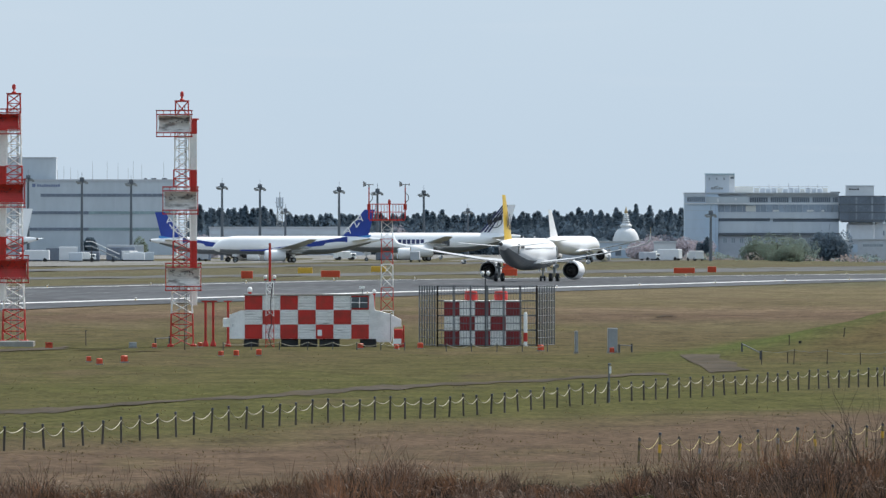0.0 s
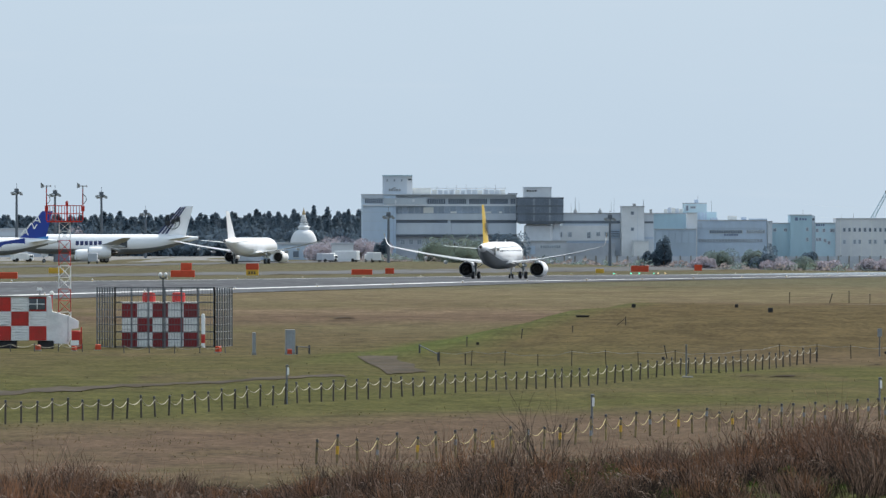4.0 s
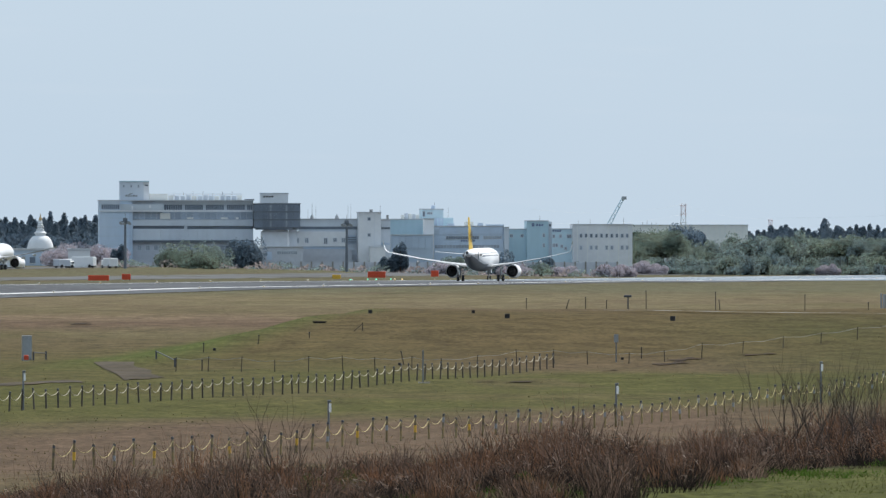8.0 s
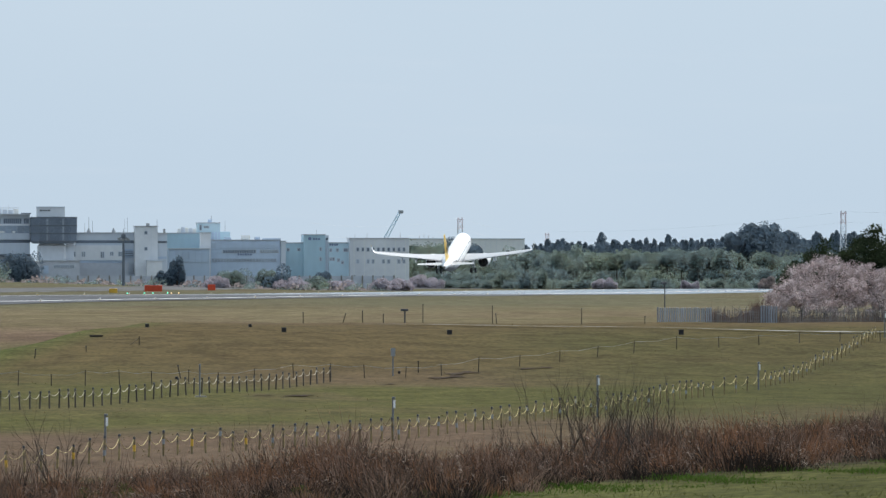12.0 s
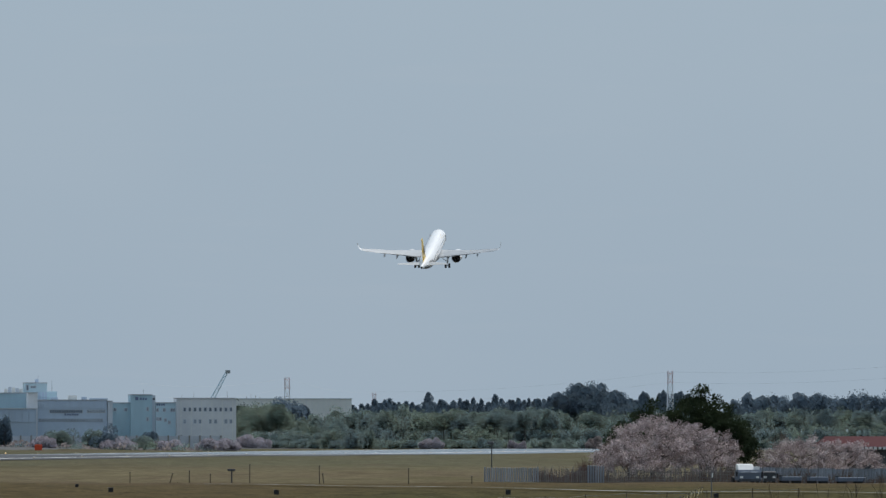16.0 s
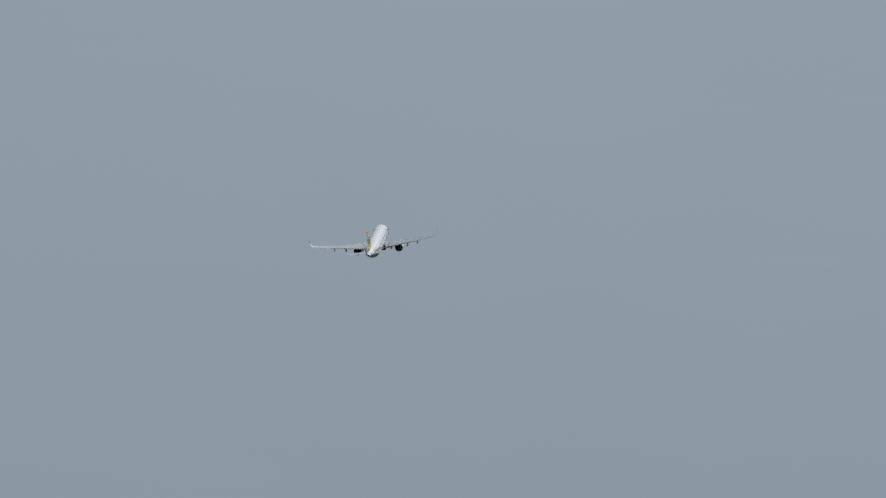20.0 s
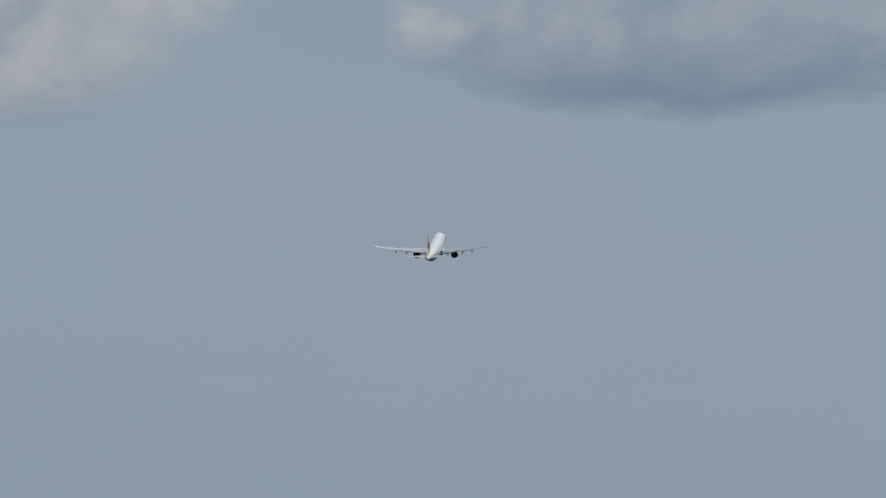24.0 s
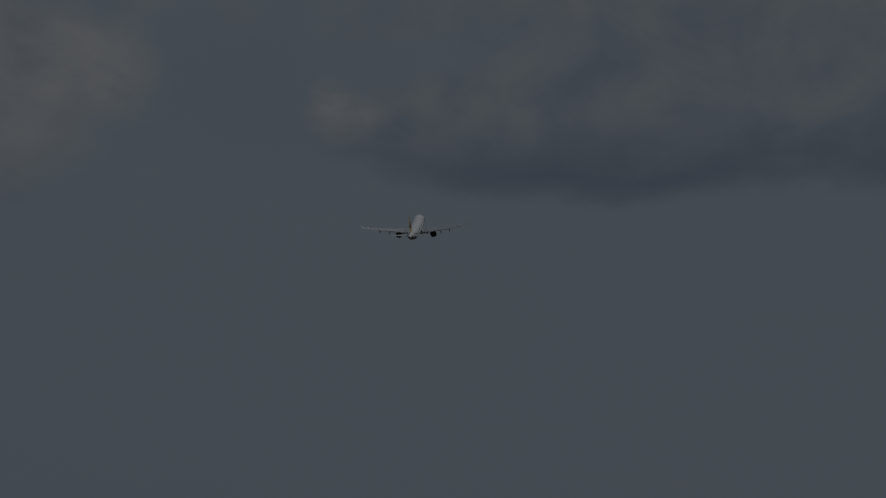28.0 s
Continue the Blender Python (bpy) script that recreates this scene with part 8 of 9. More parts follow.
def truck_cab(x, y, turn, w, h, paint, deflector, label):
    """A lorry seen end on: chassis, cab with glazed face, mirrors, and a roof deflector."""
    t = thing("truck", stand(x, y, turn), label, "truck", "parked trucks")
    face = [(-0.9, 0.45), (-0.95, 1.2), (-0.78, h), (0.7, h), (0.8, 0.45)]
    cab = part("cab", Shape().loft([[(sx, a, b) for a, b in face] for sx in (-w / 2, w / 2)]), paint, t)
    part("windscreen", Shape().loft([[(sx, a, b) for a, b in ((-0.975, 1.22), (-0.84, h - 0.14), (-0.815, h - 0.14), (-0.95, 1.22))] for sx in (-w * 0.36, w * 0.36)]), GLASS_GREY, cab)
    part("window_bar", Shape().box(-0.03, 0.03, -0.98, -0.90, 1.2, h - 0.1), paint, cab)
    for sx in (-1, 1):
        mir = part("mirror", Shape().chamfer_box(sx * (w / 2 + 0.16) - 0.08, sx * (w / 2 + 0.16) + 0.08, -0.95, -0.85, h - 0.62, h - 0.16, 0.02), BLACK, cab)
        part("mirror_arm", Shape().rod((sx * w / 2, -0.85, h - 0.25), (sx * (w / 2 + 0.16), -0.9, h - 0.3), 0.02), BLACK, mir)
        part("headlight", Shape().box(sx * w * 0.36 - 0.14, sx * w * 0.36 + 0.14, -0.97, -0.93, 0.66, 0.84), WHITE, cab)
        for py in (-0.2, 2.6):
            part("wheel", Shape().lathe([(0.36, -0.13), (0.42, -0.1), (0.42, 0.1), (0.36, 0.13)], 14, Matrix.Translation((sx * (w / 2 - 0.16), py, 0.42)) @ Matrix.Rotation(radians(90), 4, "Y")), BLACK, t)
    part("bumper", Shape().chamfer_box(-w / 2, w / 2, -1.05, -0.96, 0.35, 0.6, 0.03), DARK_STEEL, t)
    part("chassis", Shape().box(-w * 0.4, w * 0.4, 0.81, 3.4, 0.5, 0.75), DARK_STEEL, t)
    if deflector:
        part("roof_deflector", Shape().loft([[(sx * u, a, b) for a, b in ((-0.75, h + 0.005), (-0.3, h + 0.5), (0.65, h + 0.55), (0.65, h + 0.005))] for sx, u in ((-w / 2, 0.96), (w / 2, 0.42))]), WHITE, cab, "white roof deflector")
        part("roof_rack", Shape().box(w * 0.22, w * 0.48, -0.6, 0.6, h + 0.005, h + 0.3), WHITE, cab)
    return t


def flatbed(x, y, l, h, label):
    t = thing("trailer", stand(x, y), label, "trailer", "flatbed trailers")
    part("bed", Shape().chamfer_box(-l / 2, l / 2, -1.1, 1.1, h - 0.38, h, 0.04), FLAT_BLUE, t)
    part("headboard", Shape().box(-l / 2, -l / 2 + 0.1, -1.05, 1.05, h + 0.003, h + 0.16), DARK_STEEL, t)
    for px in (-l * 0.3, l * 0.3):
        part("strut", Shape().box(px - 0.08, px + 0.08, -0.5, 0.5, 0.3, h - 0.383), DARK_STEEL, t)
        for sy in (-0.9, 0.9):
            part("wheel", Shape().lathe([(0.3, -0.12), (0.36, -0.1), (0.36, 0.1), (0.3, 0.12)], 12, Matrix.Translation((px, sy, 0.36)) @ Matrix.Rotation(radians(90), 4, "X")), BLACK, t)


truck_cab(121.85, 1022.6, 4, 2.15, 1.45, FLAT_BLUE, True, "dark blue truck cab with a white roof deflector before the fence")
truck_cab(124.0, 1023.2, -6, 1.15, 1.30, DARK_STEEL, False, "small dark truck cab parked beside the blue truck")
flatbed(125.85, 1022.1, 1.9, 0.82, "low dark flatbed trailer by the metal fence")
flatbed(128.45, 1022.1, 1.8, 0.82, "low dark flatbed trailer by the metal fence")
flatbed(131.6, 1022.4, 2.6, 0.82, "long dark flatbed trailer by the metal fence")
red_pipe = thing("red_container", stand(130.317, 1082.18), "small red container below the trees", "container")
part("box_body", Shape().chamfer_box(-0.35, 0.35, -0.35, 0.35, 0, 1.7, 0.05), ROOF_RED, red_pipe)
part("door_bar", Shape().rod((-0.15, -0.37, 0.2), (-0.15, -0.37, 1.5), 0.03), STEEL, red_pipe)
house = thing("red_roofed_house", stand(145.306, 1110.53, 0, 0.75), "low house with a dull red tiled roof behind cherry trees", "house")
part("wall", Shape().box(-5, 6, 0, 6, -0.2, 4.1), DARK_STEEL, house)
part("roof", Shape().loft([[(-5.6, -0.8, 4.1), (-5.6, 6.8, 4.1), (-4.6, 3.0, 5.2), (-4.6, 2.9, 5.2)], [(6.6, -0.8, 4.1), (6.6, 6.8, 4.1), (5.6, 3.0, 5.2), (5.6, 2.9, 5.2)]]), ROOF_RED, house)
for i in range(26):
    x = -5.5 + i * 0.46
    part("eave_tile", Shape().box(x, x + 0.3, -0.98, -0.81, 3.85, 4.12), WALL_WHITE, house)



# ---- rope fences and posts on the grass ----
def path_points(pts, step_len):
    """Places every step_len metres along a bent line."""
    out, left = [], 0.0
    for i, (a, b) in enumerate(zip(pts, pts[1:])):
        a, b = Vector(a), Vector(b)
        d = (b - a).length
        while left <= d:
            out.append(a.lerp(b, left / d))
            left += step_len if isinstance(step_len, float) else step_len[i]
        left -= d
    return out


def post_mesh(r, h, cap=None):
    me = Shape().lathe([(r, -0.2), (r, h - 0.06), (r * 0.92, h - 0.02), (r * 0.5, h)], 8).mesh("post")
    return me


ROPE_POST, ROPE_POST_B, LOW_POST = post_mesh(0.042, 0.95), post_mesh(0.045, 0.86), post_mesh(0.03, 0.56)
LOW_POST.materials.append(DARK_STEEL)
ROPE_POST.materials.append(WOOD)
ROPE_POST_B.materials.append(WOOD)
CAP = Shape().lathe([(0.048, 0.0), (0.05, 0.07), (0.03, 0.09)], 8).mesh("cap")
CAP.materials.append(DARK_STEEL)
BAND = Shape().lathe([(0.056, 0.0), (0.056, 0.28)], 8).mesh("band")
BAND.materials.append(YELLOW)


YELLOW_POST = post_mesh(0.044, 0.95)
YELLOW_POST.materials.append(OLD_YELLOW)
PALE_BAND = Shape().lathe([(0.052, 0.0), (0.052, 0.2)], 8).mesh("band")
PALE_BAND.materials.append(GREY_PAINT)


def rope_fence(pts, spacing, label, sag=0.26, painted=False, seed=1, low=1.0):
    rng = random.Random(seed)
    places = path_points(pts, spacing)
    o = places[0]
    f = thing("rope_fence", Matrix.Translation((o.x, o.y, ground_z(o.x, o.y))), label, "fence", "rope fences")
    base = Vector((o.x, o.y, ground_z(o.x, o.y)))
    tops = []
    for i, p in enumerate(places):
        g = Vector((p.x, p.y, ground_z(p.x, p.y))) - base
        tall = rng.random() < 0.5
        tilt = Matrix.Rotation(radians(rng.uniform(-3, 3)), 4, "Y") @ Matrix.Rotation(radians(rng.uniform(-3, 3)), 4, "X")
        post = part("post", LOW_POST if low < 1 else YELLOW_POST if painted else ROPE_POST if tall else ROPE_POST_B, WOOD, f, m=Matrix.Translation(g) @ tilt @ (Matrix.Scale(1.0 if tall else 0.9, 4, (0, 0, 1)) if painted else Matrix.Identity(4)))
        if low == 1:
            part("cap", CAP, DARK_STEEL, post, m=Matrix.Translation((0, 0, 0.9 if tall else 0.81)))
        if painted and i % 4 == 1 and i < 26:
            part("band", BAND, YELLOW, post, m=Matrix.Translation((0, 0, 0.3)))
        elif painted and i % 2:
            part("band", PALE_BAND, GREY_PAINT, post, m=Matrix.Translation((0, 0, 0.25 + 0.2 * (i % 3))))
        tops.append(g + Vector((0, 0, 0.5 if low < 1 else 0.84 if tall else 0.76)))
    for a, b in zip(tops, tops[1:]):
        s = sag * rng.uniform(0.6, 1.3)
        q = [a.lerp(b, u / 6) - Vector((0, 0, s * 4 * (u / 6) * (1 - u / 6))) for u in range(7)]
        part("rope", Shape().tube(q, 0.013 if painted else 0.018, n=4), YELLOW_ROPE if painted else ROPE, f)


rope_fence([(-16.787, 381.631), (-15.535, 389.19), (-8.529, 426.415), (0.752, 465.999), (14.081, 523.811), (22.16, 551.555), (41.934, 652.087)], [3.286, 3.286, 2.72, 2.68, 2.035, 3.04], "long fence of short wooden posts joined by sagging pale rope")
rope_fence([(6.586, 365.441), (14.015, 389.248), (25.887, 439.739), (31.872, 452.88), (37.515, 479.535), (51.833, 551.57), (59.068, 595.578), (64.974, 622.116), (76.447, 696.819), (82.907, 737.974), (90.856, 790.179)],
           [2.5, 3.05, 1.27, 3.05, 3.4, 5.0, 5.5, 6.0, 6.5, 7.0], "fence of short posts, some banded yellow, joined by sagging rope", 0.36, True, 2)


rope_fence([(-14.455, 713.354), (-8.306, 711.952), (-2.387, 715.996)], 1.9, "low chain fence of short steel posts before the hut", 0.2, False, 3, 0.6)
rope_fence([(0.223, 713.5), (7.083, 711.965)], 1.7, "low chain fence of short steel posts before the steel screen", 0.2, False, 4, 0.6)


def wire_row(pts, h, label, seed):
    rng = random.Random(seed)
    places = [Vector(p) for p in pts]
    o = Vector((places[0].x, places[0].y, ground_z(places[0].x, places[0].y)))
    f = thing("wire_fence", Matrix.Translation(o), label, "fence", "wire fences")
    tops = []
    for p in places:
        g = Vector((p.x, p.y, ground_z(p.x, p.y))) - o
        hh = h * rng.uniform(0.85, 1.15)
        part("post", Shape().rod(g, g + Vector((rng.uniform(-0.05, 0.05), 0, hh)), 0.034, 0.03, n=6), WOOD, f)
        tops.append(g + Vector((0, 0, hh * 0.9)))
    for a, b in zip(tops, tops[1:]):
        m = a.lerp(b, 0.5) - Vector((0, 0, 0.12))
        part("wire", Shape().tube([a, m, b], 0.009, n=3), STEEL, f)


wire_row([(18.74, 638), (20.6, 637), (22.5, 635.5), (24.4, 634), (26.44, 635.5), (28.7, 641), (30.8, 645), (33.2, 649), (35.0, 649), (37.4, 654), (40.4, 664), (42.9, 667), (44.9, 666), (47.8, 671), (50.4, 676), (53.5, 686),
          (57.5, 703), (61.5, 719), (65.0, 730), (68.2, 738), (72.4, 751), (76.0, 757.5), (79.4, 763), (82.7, 767), (86.1, 771.5), (89.5, 775.8), (93.2, 779.2), (96.9, 782)], 0.84,
         "sparse row of thin posts with wire across the mound", 5)


def marker_pole(x, y, h, sign, lean=0.0):
    t = thing("marker_pole", stand(x, y), "grey marker pole with a small white %s" % ("plate" if sign else "box lamp"), "pole", "marker poles")
    part("pole", Shape().rod((0, 0, -0.1), (lean, 0, h), 0.042, n=8), POLE_GREY, t)
    if sign == 2:
        part("cap", Shape().box(-0.05, 0.05, -0.05, 0.05, h, h + 0.06), STEEL, t)
    elif sign:
        part("plate", Shape().box(-0.14, 0.14, -0.08, -0.05, h - 0.5, h), GREY_PAINT, t)
    else:
        part("lamp_box", Shape().chamfer_box(-0.05, 0.10, -0.06, 0.06, h - 0.03, h + 0.05, 0.02), POLE_GREY, t)
        part("collar", Shape().box(0.01, 0.10, -0.09, -0.06, h - 0.42, h - 0.08), WHITE, t)


for x, y, h, sign in [(7.595, 495.942, 1.75, 0), (18.347, 422.101, 1.5, 0), (30.59, 586.202, 1.7, 2), (47.362, 676.004, 1.75, 1), (31.905, 455.384, 1.75, 0), (46.028, 516.955, 1.95, 0), (64.197, 617.17, 1.55, 0), (91.444, 789.855, 1.9, 0)]:
    marker_pole(x, y, h, sign)
rng = random.Random(9)
for n_x, n_y, h, lean in [(56.204, 910.266, 0.95, 0.0), (59.066, 903.07, 0.75, 0.25), (60.511, 899.968, 0.95, 0.0), (62.107, 897.855, 0.7, 0.0), (65.38, 897.622, 1.5, 0.0), (70.339, 887.216, 1.45, 0.0), (70.549, 885.193, 0.8, -0.1),
                          (76.765, 876.645, 1.25, 0.0), (81.877, 876.183, 0.6, 0.0), (26.87, 727.5, 0.6, 0.08), (31.07, 745.3, 0.4, 0.0), (20.41, 642.2, 0.6, 0.0), (49.79, 687.6, 0.7, 0.0), (33.69, 667.7, 0.8, -0.2), (22.56, 706.5, 0.6, 0.0),
                          (-24.518, 744.596, 1.0, 0.0), (-17.183, 721.795, 1.35, 0.0)]:
    t = thing("lone_post", stand(n_x, n_y), "dark weathered post on the mound", "post", "lone posts")
    part("post", Shape().rod((0, 0, -0.1), (lean, 0, h), 0.04, 0.034, n=7), WOOD, t)
    part("cap", Shape().box(lean - 0.06, lean + 0.06, -0.06, 0.06, h - 0.02, h + 0.03), DARK_STEEL, t)
t = thing("braced_post", stand(35.73, 766.8), "short grey post with a slanting brace on the mound", "post")
part("post", Shape().rod((0, 0, -0.1), (0, 0, 0.6), 0.035, n=7), WOOD, t)
part("brace", Shape().rod((-0.66, 0, ground_z(35.07, 766.8) - ground_z(35.73, 766.8) - 0.03), (0, 0, 0.5), 0.028, n=6), WOOD, t)
t = thing("box_headed_post", stand(63.742, 895.735), "dark post with a long box on top", "post")
part("post", Shape().rod((0, 0, -0.1), (0, 0, 1.0), 0.06, n=7), DARK_STEEL, t)
part("head", Shape().chamfer_box(-0.35, 0.28, -0.15, 0.15, 0.95, 1.15, 0.03), DARK_STEEL, t)
for n_x, n_y, k in [(49.015, 817.345, 1), (60.071, 797.778, 1), (77.5, 800.5, 1), (40.31, 851.9, 0.85), (47.685, 839.062, 0.7), (91.735, 789.484, 1), (23.43, 711.7, 0.5), (33.32, 665.9, 0.5), (48.38, 684.9, 0.45)]:
    t = thing("dark_box", stand(n_x, n_y), "small dark box on the mound", "box", "dark boxes")
    part("box_body", Shape().chamfer_box(-0.18 * k, 0.18 * k, -0.15 * k, 0.15 * k, -0.02, 0.32 * k, 0.03 * k), BLACK, t)
    part("lid", Shape().box(-0.2 * k, 0.2 * k, -0.17 * k, 0.17 * k, 0.32 * k, 0.35 * k), DARK_STEEL, t)


# ---- dry reeds and grass at the foot of the bank ----
def blades(name, label, area, count, h0, h1, material, seed, width=0.014, lean=0.35, droop=0.3, category="reeds"):
    """Many thin bent blades. area(rng, n) gives the roots as x, y."""
    rng = np.random.default_rng(seed)
    x, y = area(rng, count)
    z = height(x, y) - 0.05
    h = rng.uniform(h0, h1, count) * (0.66 + 0.24 * np.sin(x * 1.35 + 1.7 * np.sin(y * 0.21 + x * 0.4)) + 0.16 * np.sin(x * 3.7 + y * 0.8)) * np.interp(x, [-16, 0, 12, 26, 34, 42], [0.92, 0.95, 1.0, 1.0, 0.8, 0.66] if h1 > 0.6 else [1] * 6) * (0.8 + 0.4 * rng.random(count)) * (1 if h1 < 0.6 else np.interp(x, [-12, -10.5, -9.5, -8.6, -7.6, -6.6, -6.2, -5.4, -4.7, -4.0, -3.0, -1.2, -0.4, 0.6, 1.6, 3, 5, 8], [0.9, 0.55, 0.85, 0.6, 0.8, 0.7, 0.4, 0.9, 0.8, 0.4, 1.0, 1.05, 0.55, 0.6, 0.5, 0.6, 0.8, 1.0])) * (1 if h1 < 0.6 else 0.92 + 0.22 * np.sin(x * 0.62 + 2.2 + 0.5 * np.sin(y * 0.3)))
    a = rng.uniform(0, 2 * np.pi, count)
    l = rng.normal(0, lean, count)
    dx, dy = np.cos(a) * l + 0.22 * lean * np.sin(x * 2.3 + 2 * np.sin(y * 0.5)), np.sin(a) * l * 0.5
    w = width * rng.uniform(0.6, 1.5, count)
    bend = droop * rng.random(count) * np.sign(dx)
    p = []
    steps = ((0.0, 1.0), (0.45, 0.9), (0.8, 0.6), (1.0, 0.15)) if h1 > 0.6 else ((0.0, 1.0), (0.6, 0.75), (1.0, 0.15))
    for u, k in steps:
        q = np.stack([x + h * (dx * u + bend * u ** 3), y + dy * h * u, z + h * (u - 0.22 * np.abs(l) * u - 0.55 * np.abs(bend) * u ** 4)], -1)
        s = np.stack([w * k, np.zeros(count), np.zeros(count)], -1)
        p += [q - s, q + s]
    v = np.stack(p, 1).reshape(-1, 3)
    i = np.arange(count)[:, None] * len(p)
    f = np.concatenate([i + np.array([[2 * j, 2 * j + 1, 2 * j + 3, 2 * j + 2]]) for j in range(len(steps) - 1)])
    return tagged(new(name, stuff_mesh(name, v, f, material)), label, category, kind="stuff")


def strip(x0, x1, y0, y1, clump=0.0):
    def roots(rng, n):
        x = rng.uniform(x0, x1, n)
        y = y0 + (y1 - y0) * rng.uniform(0, 1, n)
        if clump:
            x = x + clump * np.sin(x * 1.9 + y * 0.4) + clump * 0.6 * np.sin(x * 4.1 + y * 1.1)
        return x, y
    return roots


def field(y0, y1):
    """Roots spread over the open field, thinner with distance."""
    def roots(rng, n):
        y = 1 / rng.uniform(1 / y1, 1 / y0, n)
        x = y * rng.uniform(-0.05, 0.135, n)
        return x + 0.5 * np.sin(x * 0.8 + y * 0.2), y
    return roots


def reed_level(x, y):
    """How high the reeds stand along the bank, clump by clump."""
    wave = 0.66 + 0.24 * np.sin(x * 1.35 + 1.7 * np.sin(y * 0.21 + x * 0.4)) + 0.16 * np.sin(x * 3.7 + y * 0.8)
    ends = np.interp(x, [-16, 0, 12, 26, 34, 42], [0.92, 0.95, 1.0, 1.0, 0.8, 0.66])
    gaps = np.interp(x, [-12, -10.5, -9.5, -8.6, -7.6, -6.6, -6.2, -5.4, -4.7, -4.0, -3.0, -1.2, -0.4, 0.6, 1.6, 3, 5, 8], [0.9, 0.55, 0.85, 0.6, 0.8, 0.7, 0.4, 0.9, 0.8, 0.4, 1.0, 1.05, 0.55, 0.6, 0.5, 0.6, 0.8, 1.0])
    return wave * ends * gaps * (0.92 + 0.22 * np.sin(x * 0.62 + 2.2 + 0.5 * np.sin(y * 0.3)))


def tufts(name, label, roots, clumps, per, h0, h1, material, seed, width=0.006, girth=0.17, droop=0.5):
    """Reeds in clumps that fan outwards from their middles."""
    rng = np.random.default_rng(seed)
    cx, cy = roots(rng, clumps)
    ch = rng.uniform(h0, h1, clumps) * reed_level(cx, cy) * rng.choice([0.7, 0.9, 1.0, 1.15], clumps)
    lean = rng.normal(0, 0.10, clumps)
    k = np.repeat(np.arange(clumps), per)
    n = len(k)
    ox, oy = rng.normal(0, girth, n), rng.normal(0, girth, n)
    x, y = cx[k] + ox, cy[k] + oy
    z = height(x, y) - 0.05
    h = ch[k] * rng.uniform(0.45, 1.08, n)
    dx, dy = lean[k] + ox * 0.9 + rng.normal(0, 0.10, n), oy * 0.7 + rng.normal(0, 0.10, n)
    bend = droop * rng.random(n) ** 2 * np.sign(dx + rng.normal(0, 0.1, n))
    w = width * rng.uniform(0.6, 1.4, n)
    p = []
    for u, q in ((0.0, 1.0), (0.5, 0.9), (0.82, 0.6), (1.0, 0.2)):
        c = np.stack([x + h * (dx * u + bend * u ** 3), y + dy * h * u, z + h * (u - 0.5 * np.abs(bend) * u ** 4)], -1)
        e = np.stack([w * q, np.zeros(n), np.zeros(n)], -1)
        p += [c - e, c + e]
    v = np.stack(p, 1).reshape(-1, 3)
    i = np.arange(n)[:, None] * 8
    f = np.concatenate([i + np.array([[2 * j, 2 * j + 1, 2 * j + 3, 2 * j + 2]]) for j in range(3)])
    return tagged(new(name, stuff_mesh(name, v, f, material)), label, "reeds", kind="stuff")


def curls(name, label, roots, count, material, seed, l0=0.10, l1=0.30, width=0.0065, low=0.35):
    """Short curled leaves caught among the stalks."""
    rng = np.random.default_rng(seed)
    x, y = roots(rng, count)
    keep = np.sin(x * 2.1 + np.sin(y * 0.9) * 2) + np.sin(x * 0.7 + y * 0.13) > -0.7
    x, y = x[keep], y[keep]
    n = len(x)
    z = height(x, y) + reed_level(x, y) * rng.uniform(low, 1.25, n)
    a, l = rng.uniform(0, 2 * np.pi, n), rng.uniform(l0, l1, n)
    up = rng.normal(0.3, 0.6, n)
    w = width * rng.uniform(0.6, 1.4, n)
    p = []
    for u, q in ((-0.5, 0.5), (-0.1, 1.0), (0.25, 0.8), (0.5, 0.2)):
        c = np.stack([x + l * np.cos(a) * u, y + l * np.sin(a) * u, z + l * (up * u - 1.5 * u * u)], -1)
        e = np.stack([w * q * 0.5, np.zeros(n), w * q], -1)
        p += [c - e, c + e]
    v = np.stack(p, 1).reshape(-1, 3)
    i = np.arange(n)[:, None] * 8
    f = np.concatenate([i + np.array([[2 * j, 2 * j + 1, 2 * j + 3, 2 * j + 2]]) for j in range(3)])
    return tagged(new(name, stuff_mesh(name, v, f, material)), label, "reeds", kind="stuff")


tufts("reed_bed", "tall dry brown reeds in clumps below the bank", strip(-17, 42, 288, 316, 0.3), 1500, 26, 0.8, 1.85, REED, 31, 0.0062)
tufts("reed_bed", "rust-brown reeds in clumps below the bank", strip(-17, 42, 289, 314, 0.9), 800, 30, 0.8, 1.8, REED_RUST, 38, 0.0055, 0.14, 0.3)
tufts("dark_reeds", "dark dead stems and brush low in the reeds", strip(-17, 42, 285, 312, 0.5), 1900, 20, 0.5, 1.4, REED_DARK, 32, 0.0075, 0.24, 0.7)
tufts("pale_reeds", "bleached stalks among the brown reeds", strip(-17, 44, 290, 310, 0.9), 330, 14, 0.6, 1.5, REED_PALE, 33, 0.0045, 0.24, 1.3)
curls("pale_reeds", "bleached curled leaves among the brown reeds", strip(-17, 44, 284, 311, 0.9), 7000, REED_PALE, 45, 0.07, 0.2)
curls("reed_bed", "rust-brown curled leaves among the reeds", strip(-17, 44, 284, 311, 0.9), 9000, REED_RUST, 46)
def apron_of_reeds(rng, n):
    """Reeds that spill down the bank towards the camera, except where it is mown."""
    x = rng.uniform(-17, 25, n)
    front = np.interp(x, [-17, 13, 19, 25], [268, 262, 270, 287])
    return x + 0.5 * np.sin(x * 3.1), front + (289 - front) * rng.uniform(0, 1, n)


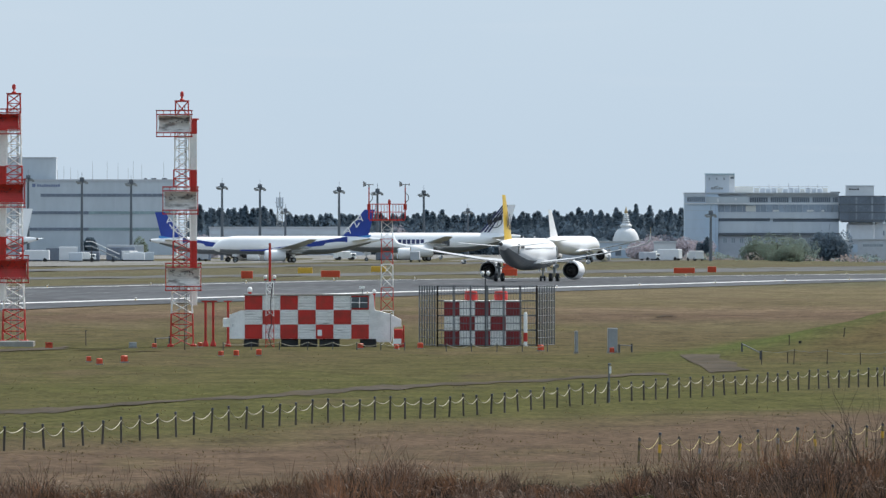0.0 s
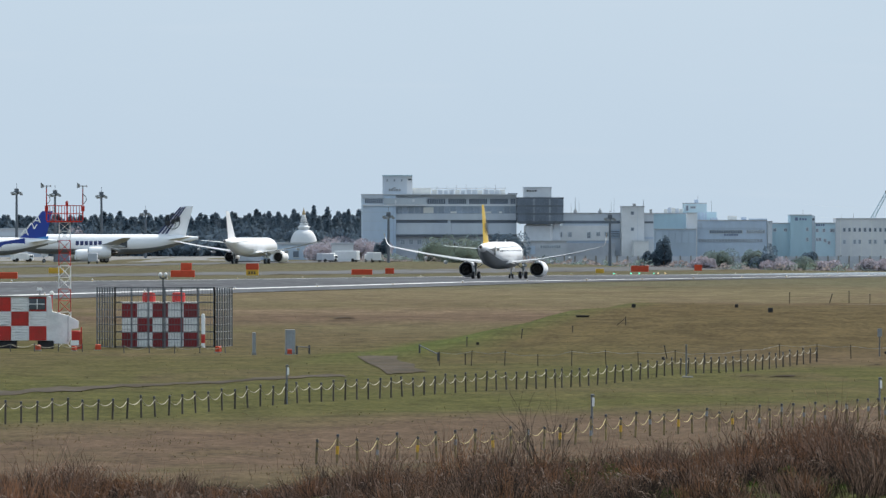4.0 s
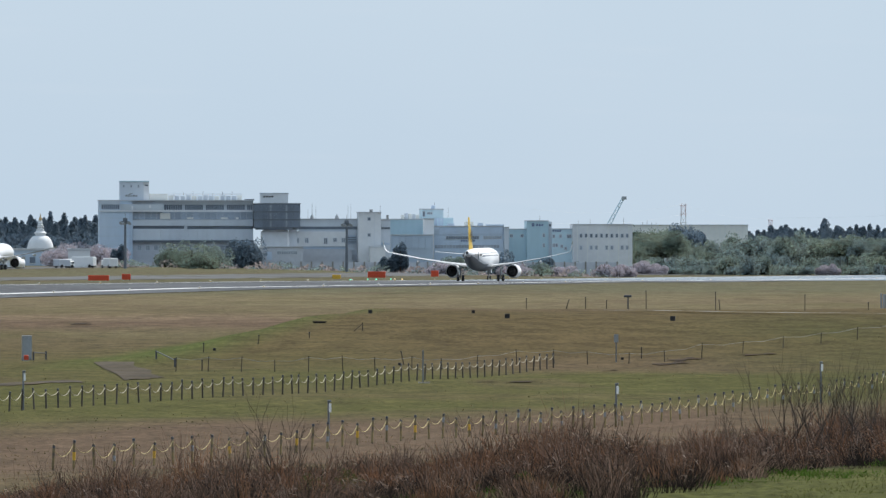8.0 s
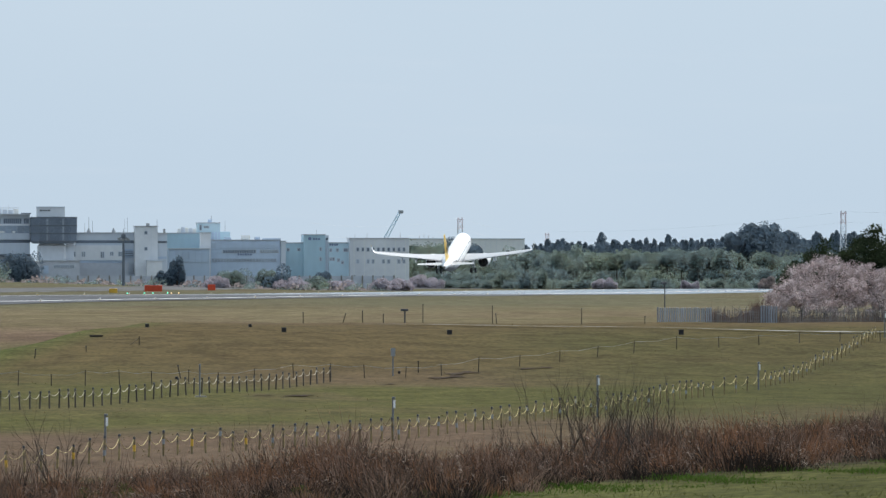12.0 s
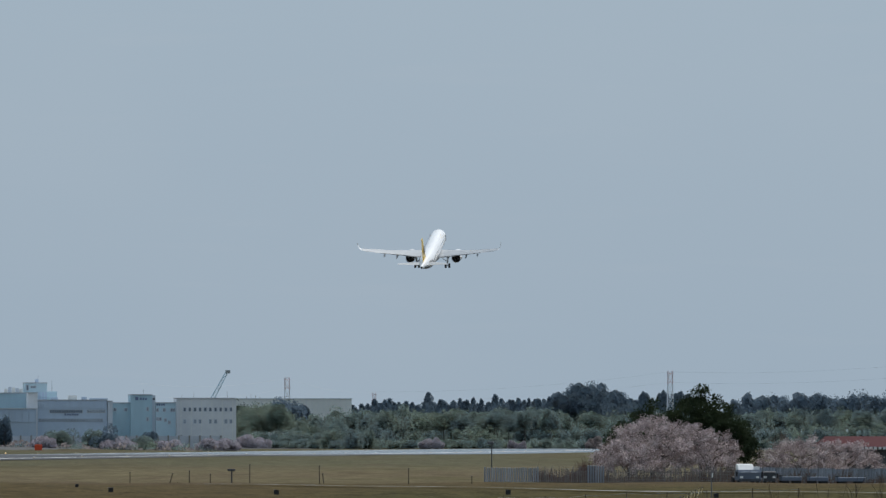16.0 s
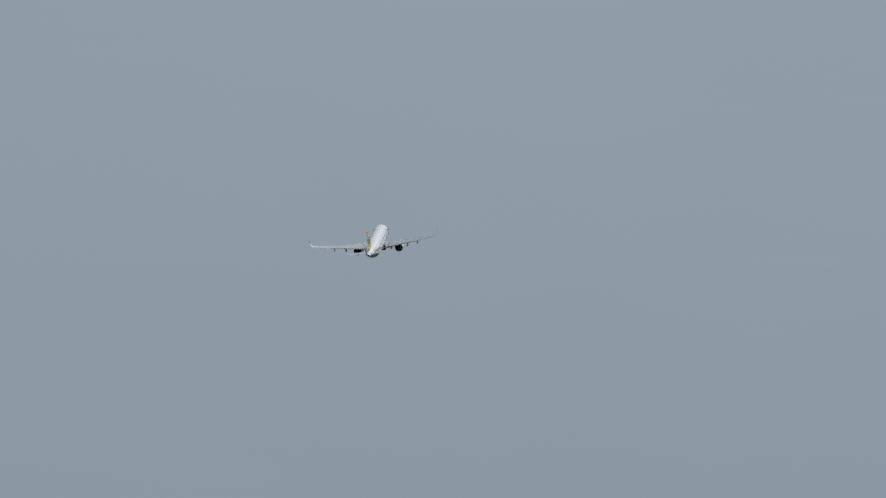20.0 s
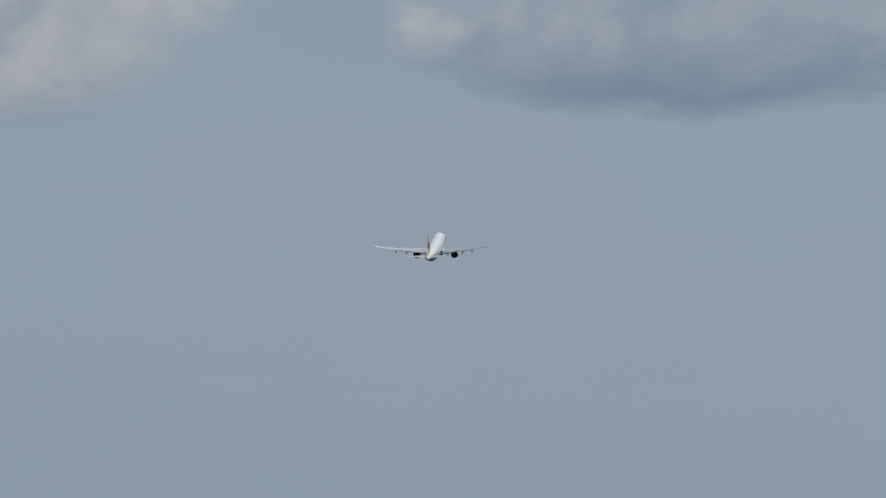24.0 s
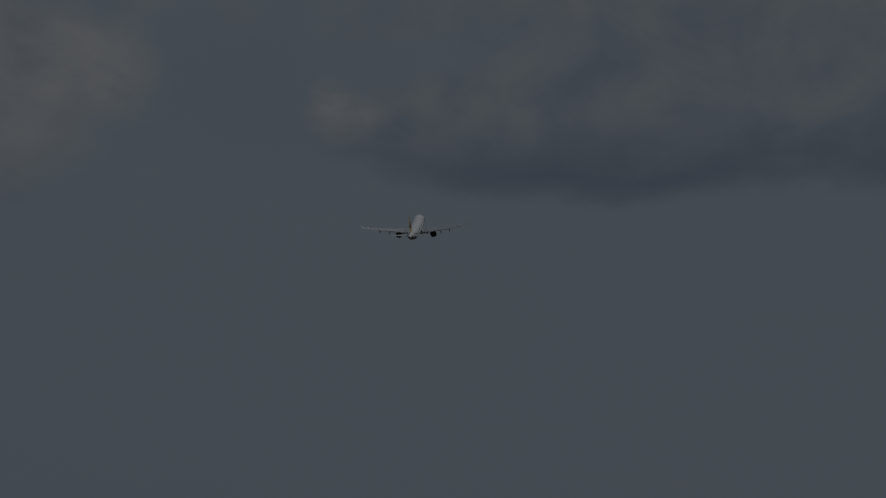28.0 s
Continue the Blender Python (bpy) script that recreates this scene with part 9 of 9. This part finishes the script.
tufts("reed_bed", "dry brown reeds spilling down the near bank", apron_of_reeds, 900, 22, 0.6, 1.4, REED, 41, 0.007)
tufts("reed_bed", "rust-brown reeds spilling down the near bank", apron_of_reeds, 320, 24, 0.6, 1.4, REED_RUST, 42, 0.006, 0.14, 0.3)
tufts("dark_reeds", "dark dead stems low on the near bank", apron_of_reeds, 1100, 20, 0.4, 1.25, REED_DARK, 44, 0.008, 0.24, 0.7)
curls("pale_reeds", "bleached curled leaves on the near bank", apron_of_reeds, 1500, REED_PALE, 43)
blades("bank_grass", "olive-green grass on the near bank", strip(-4, 46, 254, 290, 0.2), 36000, 0.05, 0.20, GREEN_BLADE, 34, 0.009, 0.6, 0.6, "grass")
blades("lush_grass", "lush green tufts along the foot of the reeds", strip(2, 46, 277, 288, 0.9), 15000, 0.08, 0.34, LUSH, 37, 0.011, 0.5, 0.7, "grass")
blades("weed_stalks", "thin dry weed stalks standing in the grass", strip(-17, 46, 310, 350, 0.0), 500, 0.5, 1.4, REED, 35, 0.006, 0.15, 0.2)
blades("rough_grass", "rough dry tufts in the grass before the fence", strip(-24, 64, 318, 440, 0.6), 18000, 0.05, 0.16, DRY_BLADE, 36, 0.016, 0.5, 0.6, "grass")
blades("field_grass", "short tan and green grass blades over the airfield", field(380, 1020), 26000, 0.04, 0.14, TUFT, 39, 0.026, 0.5, 0.5, "grass")


blades("brown_scrub", "dry brown stems behind the wire fence", strip(102.6, 140, 1029.2, 1036, 0.2), 5200, 1.5, 3.1, BROWN_SCRUB, 47, 0.017, 0.16, 0.2, "scrub")
blades("brown_scrub", "reddish bare twigs above the metal fence", strip(103.5, 109, 1034, 1040, 0.5), 1100, 2.4, 4.4, TWIG_RED, 48, 0.016, 0.35, 0.2, "scrub")


def bare_shrub(x, y, h, spread, seed, stems=9, label="leafless dark shrub of many thin upright branches"):
    rng = random.Random(seed)
    t = thing("bare_shrub", stand(x, y), label, "shrub", "bare shrubs")

    def grow(sh, p, d, l, r, depth):
        q = p + d * l
        sh.rod(p, q, r, r * 0.62, n=5 if depth < 2 else 4)
        if depth >= 4:
            return
        for k in range(rng.choice((1, 2, 2)) if depth else 3):
            nd = (d + Vector((rng.uniform(-0.55, 0.55), rng.uniform(-0.55, 0.55), rng.uniform(0.1, 0.6)))).normalized()
            grow(sh, p.lerp(q, rng.uniform(0.6, 1.0)), nd, l * rng.uniform(0.55, 0.82), r * 0.6, depth + 1)

    for i in range(stems):
        sh = Shape()
        d = Vector((rng.uniform(-spread, spread), rng.uniform(-spread, spread), 1)).normalized()
        grow(sh, Vector((rng.uniform(-0.5, 0.5) * spread, rng.uniform(-0.4, 0.4), -0.1)), d, h * rng.uniform(0.34, 0.48), (0.0095 if spread < 0.8 else 0.0135) * h / 2, 0)
        part("branch", sh, TWIG, t)


for i, (x, y, h, s, n) in enumerate([(11.77, 300.77, 2.7, 0.5, 5), (5.239, 294.953, 1.7, 0.5, 4), (25.976, 301.885, 2.4, 0.45, 3), (26.532, 297.82, 2.4, 0.4, 3), (27.504, 300.745, 2.3, 0.5, 4), (28.193, 299.677, 2.2, 0.5, 2),
                                     (16.847, 297.523, 1.7, 0.5, 2), (24.691, 303.999, 1.5, 0.5, 2), (34.2, 280.926, 2.4, 1.0, 9), (34.83, 278.833, 2.9, 1.0, 12), (35.447, 276.739, 3.0, 1.0, 12), (33.558, 283.017, 1.8, 1.0, 8), (11.371, 304.788, 1.9, 0.5, 3), (36.052, 274.644, 3.0, 1.0, 7)]):
    bare_shrub(x, y, h * (1.1 if i < 2 else 1.22), s * (1.5 if s < 0.8 and i > 1 else 1.0), 60 + i, n + (1 if i < 2 else n + 2 if s < 0.8 else 6))
for i, (x, y, h) in enumerate([(5.228, 285.952, 0.5), (12.254, 291.743, 0.9), (13.333, 293.698, 0.8), (17.581, 285.459, 0.6)]):
    rg = np.random.default_rng(300 + i)
    t = thing("low_bush", stand(x, y), "small dull green bush among the reeds", "bush", "low bushes")
    v, f = leaves(crown_points("broad", h, 0.5, 500, rg), 0.028, rg)
    part("foliage", stuff_mesh("foliage", v, f, GREEN_BLADE), GREEN_BLADE, t)
    part("stem", Shape().rod((0, 0, -0.1), (0.05, 0, h * 0.7), 0.02, 0.01, n=5), TWIG, t)



# ---- what moves ----
def motions():
    course = [(t, pose(x, y, z, up, bank, -head)) for t, x, y, z, up, bank, head in FLIGHT]
    walk(jet, course)
    for gear, side in jet_gears:
        base = gear.matrix_basis.copy()
        if side:
            start = 17.2 if side < 0 else 17.9
            turn = lambda a, drop=0.4: Matrix.Translation((0, 0, -drop * (1 - a / 86))) @ base @ Matrix.Rotation(radians(side * a), 4, "Y")
        else:
            start = 17.0
            turn = lambda a, drop=0.2: Matrix.Translation((0, 0, -drop * (1 - a / 86))) @ base @ Matrix.Rotation(radians(-a), 4, "X")
        walk(gear, [(0, turn(0, 0)), (6.5, turn(0, 0)), (8.5, turn(0)), (start, turn(0)), (start + 0.9, turn(38)), (start + 2.0, turn(86)), (28, turn(86))])


motions()
